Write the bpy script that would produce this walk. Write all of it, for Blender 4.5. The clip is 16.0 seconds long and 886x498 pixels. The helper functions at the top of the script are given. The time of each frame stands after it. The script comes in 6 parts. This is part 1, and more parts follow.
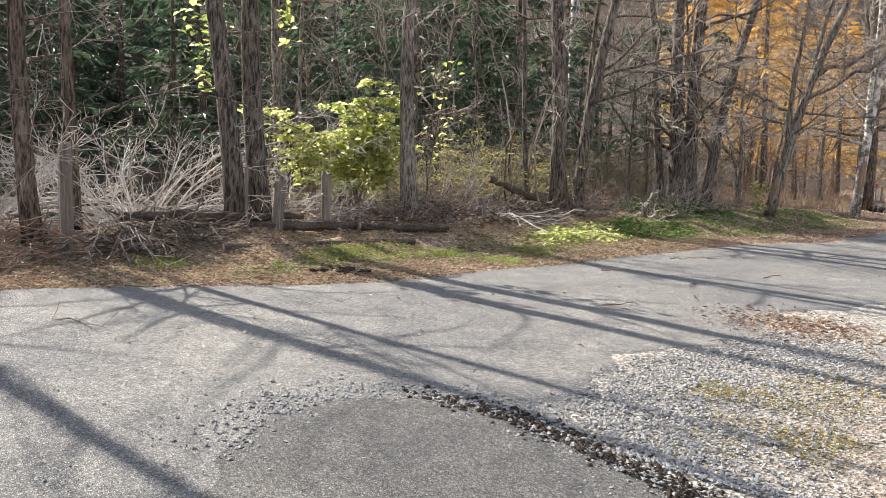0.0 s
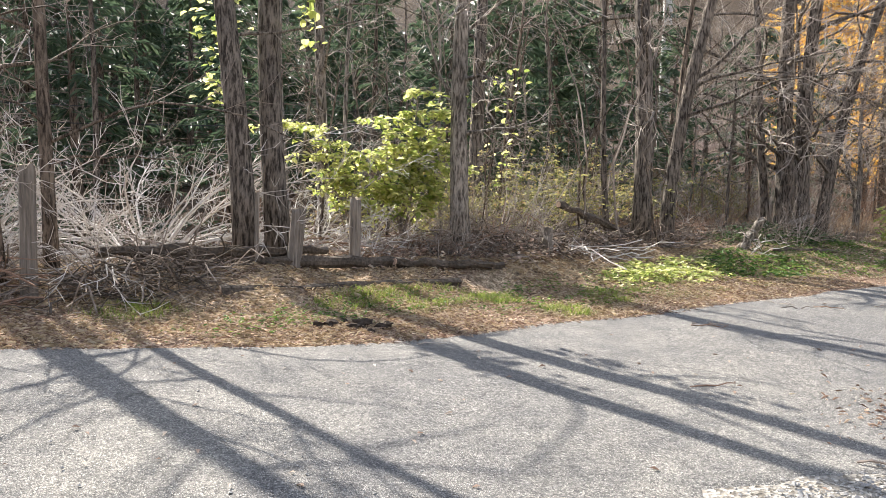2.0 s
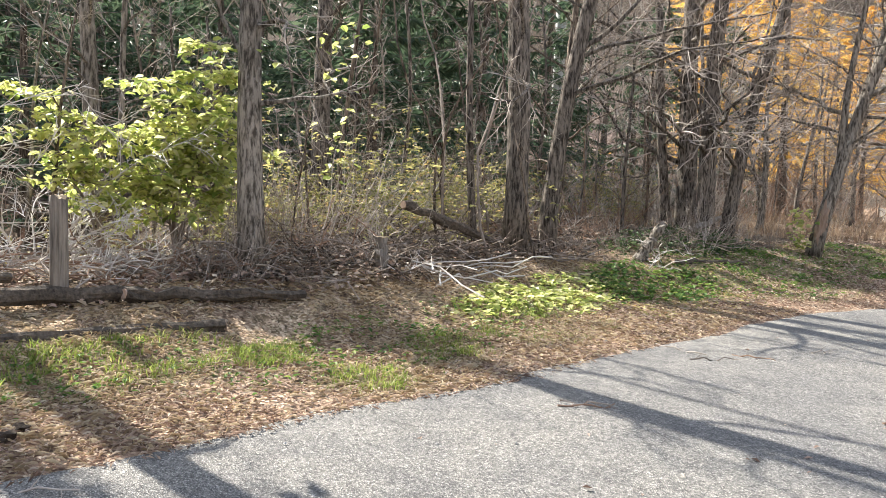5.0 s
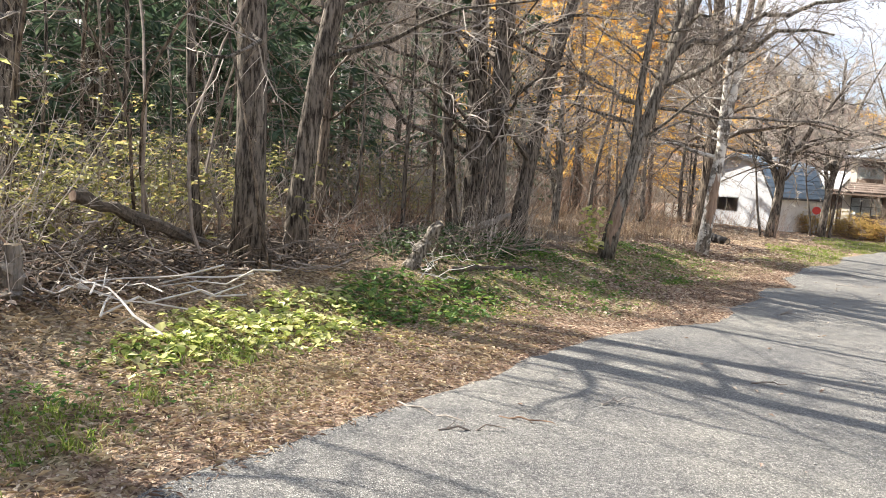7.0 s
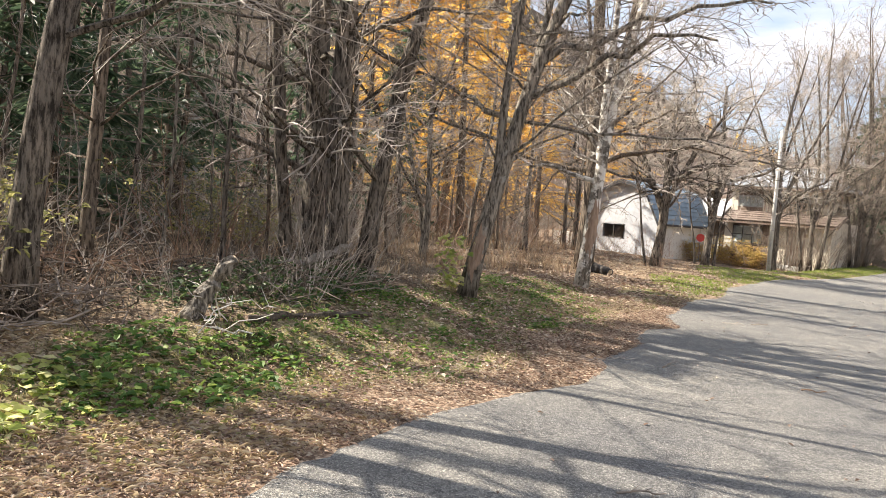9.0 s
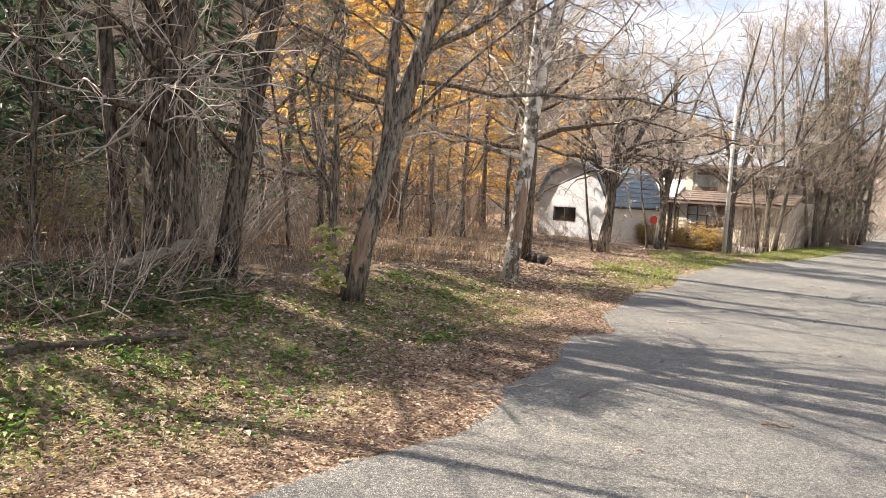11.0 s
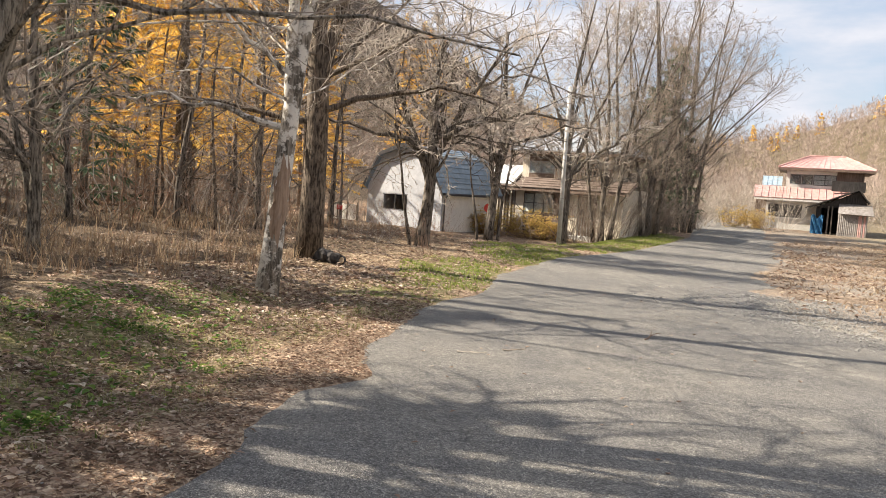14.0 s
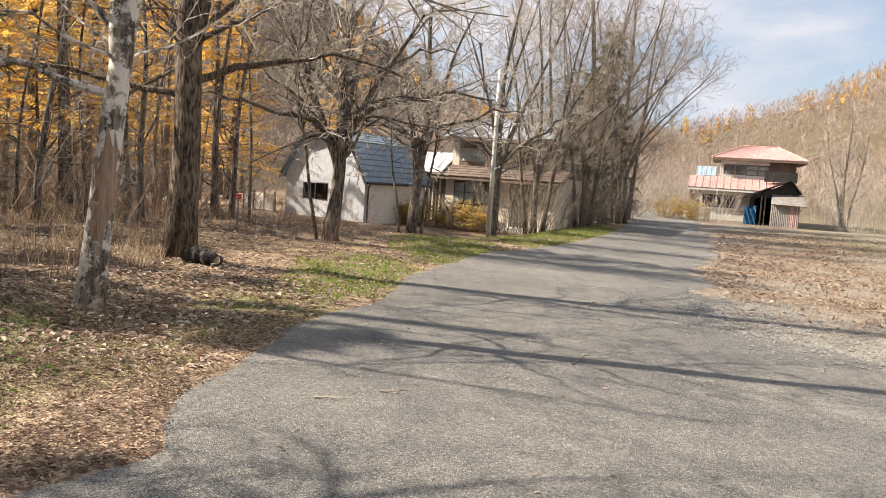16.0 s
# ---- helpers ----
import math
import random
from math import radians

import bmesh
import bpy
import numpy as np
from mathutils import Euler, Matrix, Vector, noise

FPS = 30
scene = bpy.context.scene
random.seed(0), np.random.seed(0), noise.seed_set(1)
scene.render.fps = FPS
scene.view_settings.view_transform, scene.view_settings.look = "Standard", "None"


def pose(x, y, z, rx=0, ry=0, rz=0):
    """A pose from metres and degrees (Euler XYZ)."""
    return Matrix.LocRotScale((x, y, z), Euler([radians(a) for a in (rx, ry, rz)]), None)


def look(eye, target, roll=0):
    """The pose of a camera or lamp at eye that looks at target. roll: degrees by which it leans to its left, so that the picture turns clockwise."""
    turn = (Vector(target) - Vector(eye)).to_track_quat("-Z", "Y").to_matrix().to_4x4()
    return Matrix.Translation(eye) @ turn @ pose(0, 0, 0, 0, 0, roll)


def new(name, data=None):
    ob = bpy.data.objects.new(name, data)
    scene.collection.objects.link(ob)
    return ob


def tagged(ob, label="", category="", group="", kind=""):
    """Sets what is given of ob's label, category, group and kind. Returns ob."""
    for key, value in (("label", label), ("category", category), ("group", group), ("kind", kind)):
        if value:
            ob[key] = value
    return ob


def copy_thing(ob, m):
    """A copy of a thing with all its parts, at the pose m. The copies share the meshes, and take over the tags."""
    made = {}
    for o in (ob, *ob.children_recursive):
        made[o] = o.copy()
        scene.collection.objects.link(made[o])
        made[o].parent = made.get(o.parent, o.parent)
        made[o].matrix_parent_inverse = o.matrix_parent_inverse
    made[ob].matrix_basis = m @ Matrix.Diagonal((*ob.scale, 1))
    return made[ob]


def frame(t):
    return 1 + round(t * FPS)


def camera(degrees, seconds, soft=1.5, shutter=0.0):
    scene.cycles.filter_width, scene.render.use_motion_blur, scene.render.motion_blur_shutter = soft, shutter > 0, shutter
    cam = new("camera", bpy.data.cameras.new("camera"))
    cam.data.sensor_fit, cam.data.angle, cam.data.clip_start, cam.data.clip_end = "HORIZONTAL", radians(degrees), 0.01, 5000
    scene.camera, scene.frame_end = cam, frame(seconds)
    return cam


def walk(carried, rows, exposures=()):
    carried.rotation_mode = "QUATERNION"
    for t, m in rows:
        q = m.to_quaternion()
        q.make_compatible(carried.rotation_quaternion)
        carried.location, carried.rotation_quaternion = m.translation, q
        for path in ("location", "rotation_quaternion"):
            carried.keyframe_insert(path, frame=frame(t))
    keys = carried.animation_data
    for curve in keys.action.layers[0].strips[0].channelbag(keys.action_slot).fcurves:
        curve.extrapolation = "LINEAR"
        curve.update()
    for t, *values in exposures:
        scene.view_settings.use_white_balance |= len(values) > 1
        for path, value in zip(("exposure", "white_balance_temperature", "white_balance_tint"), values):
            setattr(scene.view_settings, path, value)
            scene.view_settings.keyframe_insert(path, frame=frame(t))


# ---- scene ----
cam = camera(58.4, 16.0, 0.75)
METRES, EYE, TILT, LEAN, TURN = 18.92, 1.65, 1.35, 1.73, 37.7
ROWS = [
    (0.0, 0.0, 0.0, 0.0, 0.41, -7.77, -3.02),
    (0.5, 0.0036, 0.0245, 0.0008, 12.68, -6.95, -2.65),
    (1.0, 0.0098, 0.0533, 0.0006, 14.72, -7.14, -2.75),
    (1.5, 0.0172, 0.0827, 0.0013, 12.05, -6.96, -3.51),
    (2.0, 0.0239, 0.1128, 0.002, 6.91, -6.78, -2.87),
    (2.5, 0.0306, 0.1394, 0.0036, 5.82, -7.0, -3.62),
    (3.0, 0.036, 0.1689, 0.0035, 1.88, -6.5, -4.4),
    (3.5, 0.0437, 0.1974, 0.0042, 1.78, -6.41, -4.31),
    (4.0, 0.0518, 0.2293, 0.0027, 1.12, -6.63, -4.14),
    (6.5, 0.107, 0.3808, 0.0006, -3.28, -8.51, -4.4),
    (7.0, 0.1247, 0.4113, 0.0013, -12.99, -6.87, -5.88),
    (7.5, 0.142, 0.4385, 0.0015, -14.25, -5.45, -5.27),
    (8.0, 0.1605, 0.4657, 0.0015, -14.81, -4.66, -5.13),
    (8.5, 0.1816, 0.4869, 0.0018, -16.13, -4.86, -5.72),
    (9.0, 0.2019, 0.5101, 0.0019, -20.24, -4.26, -6.46),
    (11.5, 0.3176, 0.6252, 0.0024, -24.85, -5.03, -4.95),
    (12.0, 0.3422, 0.6465, 0.0025, -30.85, -4.51, -5.17),
    (12.5, 0.368, 0.668, 0.0017, -33.75, -4.48, -4.86),
    (13.0, 0.3897, 0.6881, 0.0015, -33.81, -4.71, -4.8),
    (13.5, 0.4133, 0.7085, 0.002, -33.68, -4.87, -4.78),
    (14.0, 0.4361, 0.7286, 0.0037, -33.65, -4.83, -5.85),
    (14.5, 0.4567, 0.7482, 0.0042, -34.81, -4.5, -5.94),
    (15.0, 0.478, 0.7655, 0.0042, -35.69, -4.61, -6.21),
    (15.5, 0.5032, 0.7876, 0.0039, -37.72, -4.37, -6.17),
    (16.0, 0.5291, 0.8056, 0.0043, -38.08, -5.13, -6.11),
]
walk(cam, [(t, pose(0, 0, EYE, TILT, LEAN, TURN) @ pose(METRES * x, METRES * y, METRES * z, 90 + pitch, roll, yaw)) for t, x, y, z, yaw, pitch, roll in ROWS],
     [(0.0, 1.4, 6250, 11), (1.5, 1.6, 6250, 11), (3.0, 1.74, 6250, 11), (4.0, 1.8, 6200, 10), (7.0, 1.68, 6400, 9), (9.0, 1.58, 6700, 10), (11.5, 1.56, 6900, 11), (12.5, 1.44, 7000, 11), (16.0, 1.18, 6950, 11)])
# ---------------------------------------------------------------- world, sun
SUN_EL, SUN_AZ = radians(37), radians(177)  # azimuth counted from +x towards +y
sun_dir = Vector((math.cos(SUN_AZ) * math.cos(SUN_EL), math.sin(SUN_AZ) * math.cos(SUN_EL), math.sin(SUN_EL)))
sun = new("sun", bpy.data.lights.new("sun", "SUN"))
sun.data.energy, sun.data.angle, sun.data.color = 5.0, radians(0.6), (1.0, 0.92, 0.8)
sun.matrix_world = look(sun_dir * 60, (0, 0, 0))

world = bpy.data.worlds.new("sky")
scene.world = world
world.use_nodes = True
wn, wl = world.node_tree.nodes, world.node_tree.links
wn.clear()
w_out, w_bg = wn.new("ShaderNodeOutputWorld"), wn.new("ShaderNodeBackground")
w_sky = wn.new("ShaderNodeTexSky")
w_sky.sky_type, w_sky.sun_disc = "NISHITA", False
w_sky.sun_elevation, w_sky.sun_rotation = SUN_EL, math.pi / 2 - SUN_AZ
w_sky.air_density, w_sky.dust_density, w_sky.ozone_density = 1.0, 1.5, 1.0
w_co, w_map, w_noise, w_ramp, w_mix = (wn.new("ShaderNodeTexCoord"), wn.new("ShaderNodeMapping"), wn.new("ShaderNodeTexNoise"),
                                       wn.new("ShaderNodeValToRGB"), wn.new("ShaderNodeMixRGB"))
w_map.inputs["Scale"].default_value = (1.0, 1.0, 3.2)
w_noise.inputs["Scale"].default_value, w_noise.inputs["Detail"].default_value, w_noise.inputs["Roughness"].default_value = 2.6, 7, 0.55
w_ramp.color_ramp.elements[0].position, w_ramp.color_ramp.elements[1].position = 0.24, 0.55
w_cloud = wn.new("ShaderNodeValToRGB")
w_cloud.color_ramp.elements[0].color, w_cloud.color_ramp.elements[1].color = (2.3, 2.75, 3.6, 1), (4.7, 4.8, 5.2, 1)
w_cloud.color_ramp.elements[0].position, w_cloud.color_ramp.elements[1].position = 0.42, 0.68
wl.new(w_co.outputs["Generated"], w_map.inputs["Vector"])
wl.new(w_map.outputs["Vector"], w_noise.inputs["Vector"])
wl.new(w_noise.outputs["Fac"], w_ramp.inputs["Fac"])
wl.new(w_noise.outputs["Fac"], w_cloud.inputs["Fac"])
wl.new(w_ramp.outputs["Color"], w_mix.inputs["Fac"])
wl.new(w_sky.outputs["Color"], w_mix.inputs["Color1"])
wl.new(w_cloud.outputs["Color"], w_mix.inputs["Color2"])
wl.new(w_mix.outputs["Color"], w_bg.inputs["Color"])
w_bg.inputs["Strength"].default_value = 0.095
wl.new(w_bg.outputs["Background"], w_out.inputs["Surface"])


# ---------------------------------------------------------------- materials
def nodes_of(name):
    m = bpy.data.materials.new(name)
    m.use_nodes = True
    return m, m.node_tree.nodes, m.node_tree.links, m.node_tree.nodes["Principled BSDF"]


def coords(n, l, scale=(1, 1, 1), local=False):
    """Coordinates in metres: the place in the world, or on the thing."""
    mp = n.new("ShaderNodeMapping")
    mp.inputs["Scale"].default_value = scale
    if local:
        l.new(n.new("ShaderNodeTexCoord").outputs["Object"], mp.inputs["Vector"])
    else:
        l.new(n.new("ShaderNodeNewGeometry").outputs["Position"], mp.inputs["Vector"])
    return mp.outputs["Vector"]


def noise_of(n, l, vec, scale, detail=5, rough=0.6):
    t = n.new("ShaderNodeTexNoise")
    t.inputs["Scale"].default_value, t.inputs["Detail"].default_value, t.inputs["Roughness"].default_value = scale, detail, rough
    l.new(vec, t.inputs["Vector"])
    return t.outputs["Fac"]


def ramp_of(n, l, fac, stops):
    r = n.new("ShaderNodeValToRGB")
    while len(r.color_ramp.elements) < len(stops):
        r.color_ramp.elements.new(0.5)
    for e, (p, c) in zip(r.color_ramp.elements, stops):
        e.position, e.color = p, (*c, 1)
    l.new(fac, r.inputs["Fac"])
    return r.outputs["Color"]


def mix_of(n, l, fac, a, b, kind="MIX"):
    m = n.new("ShaderNodeMixRGB")
    m.blend_type = kind
    for key, v in (("Fac", fac), ("Color1", a), ("Color2", b)):
        if isinstance(v, float):
            m.inputs[key].default_value = v
        elif isinstance(v, tuple):
            m.inputs[key].default_value = (*v, 1)
        else:
            l.new(v, m.inputs[key])
    return m.outputs["Color"]


def bump_of(n, l, bsdf, height, strength, distance=0.02):
    b = n.new("ShaderNodeBump")
    b.inputs["Strength"].default_value, b.inputs["Distance"].default_value = strength, distance
    l.new(height, b.inputs["Height"])
    l.new(b.outputs["Normal"], bsdf.inputs["Normal"])


def surface(name, dark, light, scale=8, rough=0.8, big=0.7, bump=0.4, stretch=(1, 1, 1), metal=0.0, distance=0.01, local=False, spec=0.3):
    """A worn surface: fine grain between two colours, and broad stains over it."""
    m, n, l, b = nodes_of(name)
    v = coords(n, l, stretch, local)
    fine = noise_of(n, l, v, scale, 7, 0.65)
    wide = noise_of(n, l, v, scale * 0.09, 4, 0.6)
    c = ramp_of(n, l, fine, [(0.3, dark), (0.72, light)])
    st = ramp_of(n, l, wide, [(0.3, (big, big, big)), (0.66, (1, 1, 1))])
    l.new(mix_of(n, l, 1.0, c, st, "MULTIPLY"), b.inputs["Base Color"])
    b.inputs["Roughness"].default_value, b.inputs["Metallic"].default_value = rough, metal
    b.inputs["Specular IOR Level"].default_value = spec
    bump_of(n, l, b, fine, bump, distance)
    return m


def bark(name, dark, light, patch=None, patch_at=0.6, grooves=9.0, depth=0.03):
    """Ridged bark: furrows that run up the trunk, and pale lichen patches."""
    m, n, l, b = nodes_of(name)
    v = coords(n, l, (1, 1, 0.2))
    v2 = coords(n, l)
    ridge = noise_of(n, l, v, grooves * 3, 6, 0.7)
    c = ramp_of(n, l, ridge, [(0.41, dark), (0.57, light)])
    wide = noise_of(n, l, v2, 1.6, 5, 0.6)
    c = mix_of(n, l, 1.0, c, ramp_of(n, l, wide, [(0.3, (0.6, 0.6, 0.6)), (0.7, (1.15, 1.12, 1.08))]), "MULTIPLY")
    if patch:
        spots = noise_of(n, l, v2, 5.5, 6, 0.7)
        f = ramp_of(n, l, spots, [(patch_at, (0, 0, 0)), (patch_at + 0.07, (1, 1, 1))])
        c = mix_of(n, l, f, c, patch)
    l.new(c, b.inputs["Base Color"])
    b.inputs["Roughness"].default_value = 0.92
    b.inputs["Specular IOR Level"].default_value = 0.15
    bump_of(n, l, b, ridge, 1.0, depth * 1.3)
    return m


def leafy(name, stops, glow=0.5, rough=0.55, by_object=False):
    """Leaves: hue varies from leaf to leaf, and light shines through them."""
    m, n, l, b = nodes_of(name)
    g = n.new("ShaderNodeNewGeometry")
    c = ramp_of(n, l, g.outputs["Random Per Island"], stops)
    c = mix_of(n, l, 0.35, c, ramp_of(n, l, noise_of(n, l, coords(n, l), 1.1, 4), [(0.3, (0.35, 0.35, 0.35)), (0.7, (1, 1, 1))]), "MULTIPLY")
    l.new(c, b.inputs["Base Color"])
    b.inputs["Roughness"].default_value = rough
    b.inputs["Specular IOR Level"].default_value = 0.25
    tr, mx = n.new("ShaderNodeBsdfTranslucent"), n.new("ShaderNodeMixShader")
    l.new(c, tr.inputs["Color"])
    mx.inputs["Fac"].default_value = glow
    l.new(b.outputs["BSDF"], mx.inputs[1])
    l.new(tr.outputs["BSDF"], mx.inputs[2])
    l.new(mx.outputs["Shader"], n["Material Output"].inputs["Surface"])
    return m


def asphalt_material(name="asphalt", tone=1.0):
    m, n, l, b = nodes_of(name)
    v = coords(n, l)
    grit = n.new("ShaderNodeTexVoronoi")
    grit.inputs["Scale"].default_value = 145
    l.new(v, grit.inputs["Vector"])
    fine, mid, wide = noise_of(n, l, v, 60, 5), noise_of(n, l, v, 3.4, 6, 0.65), noise_of(n, l, v, 0.45, 4)
    chip = n.new("ShaderNodeSeparateColor")
    l.new(grit.outputs["Color"], chip.inputs["Color"])
    c = ramp_of(n, l, chip.outputs["Red"], [(0.0, (0.13, 0.127, 0.123)), (0.45, (0.27, 0.264, 0.254)), (0.8, (0.4, 0.39, 0.372)), (1.0, (0.66, 0.64, 0.6))])
    c = mix_of(n, l, 1.0, c, ramp_of(n, l, grit.outputs["Distance"], [(0.25, (1, 1, 1)), (0.62, (0.6, 0.6, 0.6))]), "MULTIPLY")
    c = mix_of(n, l, 1.0, c, ramp_of(n, l, mid, [(0.32, (0.78, 0.78, 0.79)), (0.66, (1.08, 1.07, 1.04))]), "MULTIPLY")
    c = mix_of(n, l, 1.0, c, ramp_of(n, l, wide, [(0.35, (0.78, 0.78, 0.8)), (0.65, (1.08, 1.06, 1.02))]), "MULTIPLY")
    c = mix_of(n, l, 1.0, c, ramp_of(n, l, noise_of(n, l, v, 27, 3, 0.6), [(0.38, (0.8, 0.8, 0.81)), (0.58, (1.1, 1.1, 1.08))]), "MULTIPLY")
    specks = ramp_of(n, l, fine, [(0.66, (0, 0, 0)), (0.72, (1, 1, 1))])
    c = mix_of(n, l, specks, c, (0.42, 0.4, 0.36))
    crack = n.new("ShaderNodeTexVoronoi")
    crack.feature = "DISTANCE_TO_EDGE"
    crack.inputs["Scale"].default_value = 0.42
    warp, wob = n.new("ShaderNodeVectorMath"), n.new("ShaderNodeTexNoise")
    warp.operation = "MULTIPLY_ADD"
    wob.inputs["Scale"].default_value, wob.inputs["Detail"].default_value = 2.2, 6
    l.new(v, wob.inputs["Vector"])
    l.new(wob.outputs["Color"], warp.inputs[0])
    warp.inputs[1].default_value = (0.9, 0.9, 0.9)
    l.new(v, warp.inputs[2])
    l.new(warp.outputs["Vector"], crack.inputs["Vector"])
    line = ramp_of(n, l, crack.outputs["Distance"], [(0.0012, (1, 1, 1)), (0.0045, (0, 0, 0))])
    some = ramp_of(n, l, wide, [(0.46, (0, 0, 0)), (0.58, (0.65, 0.65, 0.65))])
    c = mix_of(n, l, mix_of(n, l, 1.0, line, some, "MULTIPLY"), c, (0.06, 0.057, 0.053))
    l.new(mix_of(n, l, 1.0, c, (tone, tone, tone), "MULTIPLY"), b.inputs["Base Color"])
    b.inputs["Roughness"].default_value = 0.9
    b.inputs["Specular IOR Level"].default_value = 0.25
    bump_of(n, l, b, mix_of(n, l, 0.5, grit.outputs["Distance"], fine), 1.0, 0.012)
    return m


def ground_material():
    """Leaf litter and soil; the 'green' and 'bare' attributes say where grass or dry stony soil shows."""
    m, n, l, b = nodes_of("forest_floor")
    v = coords(n, l)
    leaf = n.new("ShaderNodeTexVoronoi")
    leaf.inputs["Scale"].default_value, leaf.inputs["Randomness"].default_value = 42, 1
    l.new(v, leaf.inputs["Vector"])
    sep = n.new("ShaderNodeSeparateColor")
    l.new(leaf.outputs["Color"], sep.inputs["Color"])
    fine, mid, wide = noise_of(n, l, v, 38, 6), noise_of(n, l, v, 2.3, 6, 0.65), noise_of(n, l, v, 0.5, 4)
    litter = ramp_of(n, l, sep.outputs["Red"], [(0.0, (0.15, 0.105, 0.08)), (0.3, (0.31, 0.225, 0.17)), (0.6, (0.43, 0.325, 0.25)), (0.82, (0.54, 0.43, 0.335)), (1.0, (0.7, 0.6, 0.47))])
    litter = mix_of(n, l, 1.0, litter, ramp_of(n, l, mid, [(0.34, (0.38, 0.36, 0.33)), (0.64, (1.08, 1.04, 1.0))]), "MULTIPLY")
    litter = mix_of(n, l, 1.0, litter, ramp_of(n, l, noise_of(n, l, v, 11, 4, 0.6), [(0.36, (0.45, 0.42, 0.4)), (0.56, (1.1, 1.08, 1.05))]), "MULTIPLY")
    grass = ramp_of(n, l, fine, [(0.3, (0.05, 0.07, 0.02)), (0.55, (0.13, 0.16, 0.045)), (0.75, (0.26, 0.26, 0.09))])
    ga = n.new("ShaderNodeAttribute")
    ga.attribute_name = "green"
    gf = n.new("ShaderNodeMath")
    gf.operation = "MULTIPLY"
    l.new(ga.outputs["Fac"], gf.inputs[0])
    l.new(ramp_of(n, l, mid, [(0.38, (0, 0, 0)), (0.6, (1, 1, 1))]), gf.inputs[1])
    c = mix_of(n, l, gf.outputs[0], litter, grass)
    ba = n.new("ShaderNodeAttribute")
    ba.attribute_name = "bare"
    stony = ramp_of(n, l, sep.outputs["Green"], [(0.0, (0.12, 0.107, 0.09)), (0.5, (0.27, 0.25, 0.215)), (0.9, (0.4, 0.375, 0.33)), (1.0, (0.56, 0.53, 0.48))])
    c = mix_of(n, l, ba.outputs["Fac"], c, stony)
    # a darker brown is mixed in where this attribute rises
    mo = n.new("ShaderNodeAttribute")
    mo.attribute_name = "dark_floor"
    dark_floor = ramp_of(n, l, sep.outputs["Blue"], [(0.0, (0.025, 0.02, 0.015)), (0.6, (0.07, 0.053, 0.038)), (1.0, (0.18, 0.135, 0.095))])
    c = mix_of(n, l, mo.outputs["Fac"], c, dark_floor)
    l.new(c, b.inputs["Base Color"])
    b.inputs["Roughness"].default_value = 0.95
    b.inputs["Specular IOR Level"].default_value = 0.1
    bump_of(n, l, b, mix_of(n, l, 0.5, leaf.outputs["Distance"], fine), 0.9, 0.03)
    return m


ASPHALT = asphalt_material("asphalt", 0.93)
ASPHALT_OLD = asphalt_material("dark_base_asphalt", 0.56)
FLOOR = ground_material()
BARK = bark("dark_bark", (0.042, 0.036, 0.031), (0.25, 0.22, 0.19), (0.28, 0.26, 0.235), 0.66)
BARK_GREY = bark("grey_bark", (0.075, 0.066, 0.055), (0.36, 0.325, 0.28), (0.34, 0.33, 0.3), 0.62)
BARK_RED = bark("brown_bark", (0.05, 0.04, 0.033), (0.25, 0.205, 0.165), (0.3, 0.27, 0.23), 0.66)
BIRCH = bark("pale_bark", (0.09, 0.08, 0.068), (0.36, 0.325, 0.285), (0.66, 0.63, 0.58), 0.47, 6.0, 0.012)
TWIG = surface("grey_twig", (0.3, 0.26, 0.22), (0.64, 0.57, 0.5), 14, 0.85, 0.6, 0.2)
TWIG_DARK = surface("brown_twig", (0.17, 0.14, 0.115), (0.42, 0.35, 0.29), 14, 0.9, 0.6, 0.2)
TWIG_PALE = surface("bleached_twig", (0.46, 0.42, 0.38), (0.82, 0.78, 0.72), 14, 0.85, 0.7, 0.2)
TWIG_RUST = surface("rusty_twig", (0.2, 0.12, 0.08), (0.42, 0.28, 0.2), 12, 0.9, 0.6, 0.2)
# distance haze is put into this paler, pinkish twig colour
HILL_TWIG_HAZED = surface("hazed_bare_crown", (0.26, 0.2, 0.17), (0.5, 0.405, 0.35), 0.4, 0.95, 0.75, 0.0)
LEAF_LIME = leafy("lime_leaf", [(0.0, (0.24, 0.33, 0.08)), (0.3, (0.5, 0.56, 0.16)), (0.65, (0.74, 0.74, 0.28)), (1.0, (0.82, 0.8, 0.46))], 0.62, 0.35)
LEAF_OLIVE = leafy("olive_leaf", [(0.0, (0.15, 0.16, 0.06)), (0.5, (0.36, 0.35, 0.13)), (0.85, (0.56, 0.5, 0.2)), (1.0, (0.5, 0.32, 0.16))], 0.45)
LEAF_GREEN = leafy("green_leaf", [(0.0, (0.06, 0.13, 0.03)), (0.6, (0.14, 0.24, 0.05)), (1.0, (0.26, 0.33, 0.08))], 0.4)
LEAF_DARK = leafy("dark_leaf", [(0.0, (0.03, 0.06, 0.02)), (0.7, (0.07, 0.12, 0.04)), (1.0, (0.13, 0.18, 0.06))], 0.3)
LEAF_DEAD = leafy("dead_leaf", [(0.0, (0.14, 0.09, 0.068)), (0.3, (0.31, 0.208, 0.155)), (0.55, (0.45, 0.33, 0.255)), (0.8, (0.56, 0.45, 0.355)), (1.0, (0.7, 0.61, 0.49))], 0.25, 0.7)
STRAW_PALE = leafy("matted_straw", [(0.0, (0.27, 0.19, 0.11)), (0.5, (0.5, 0.39, 0.25)), (1.0, (0.72, 0.62, 0.45))], 0.3, 0.7)
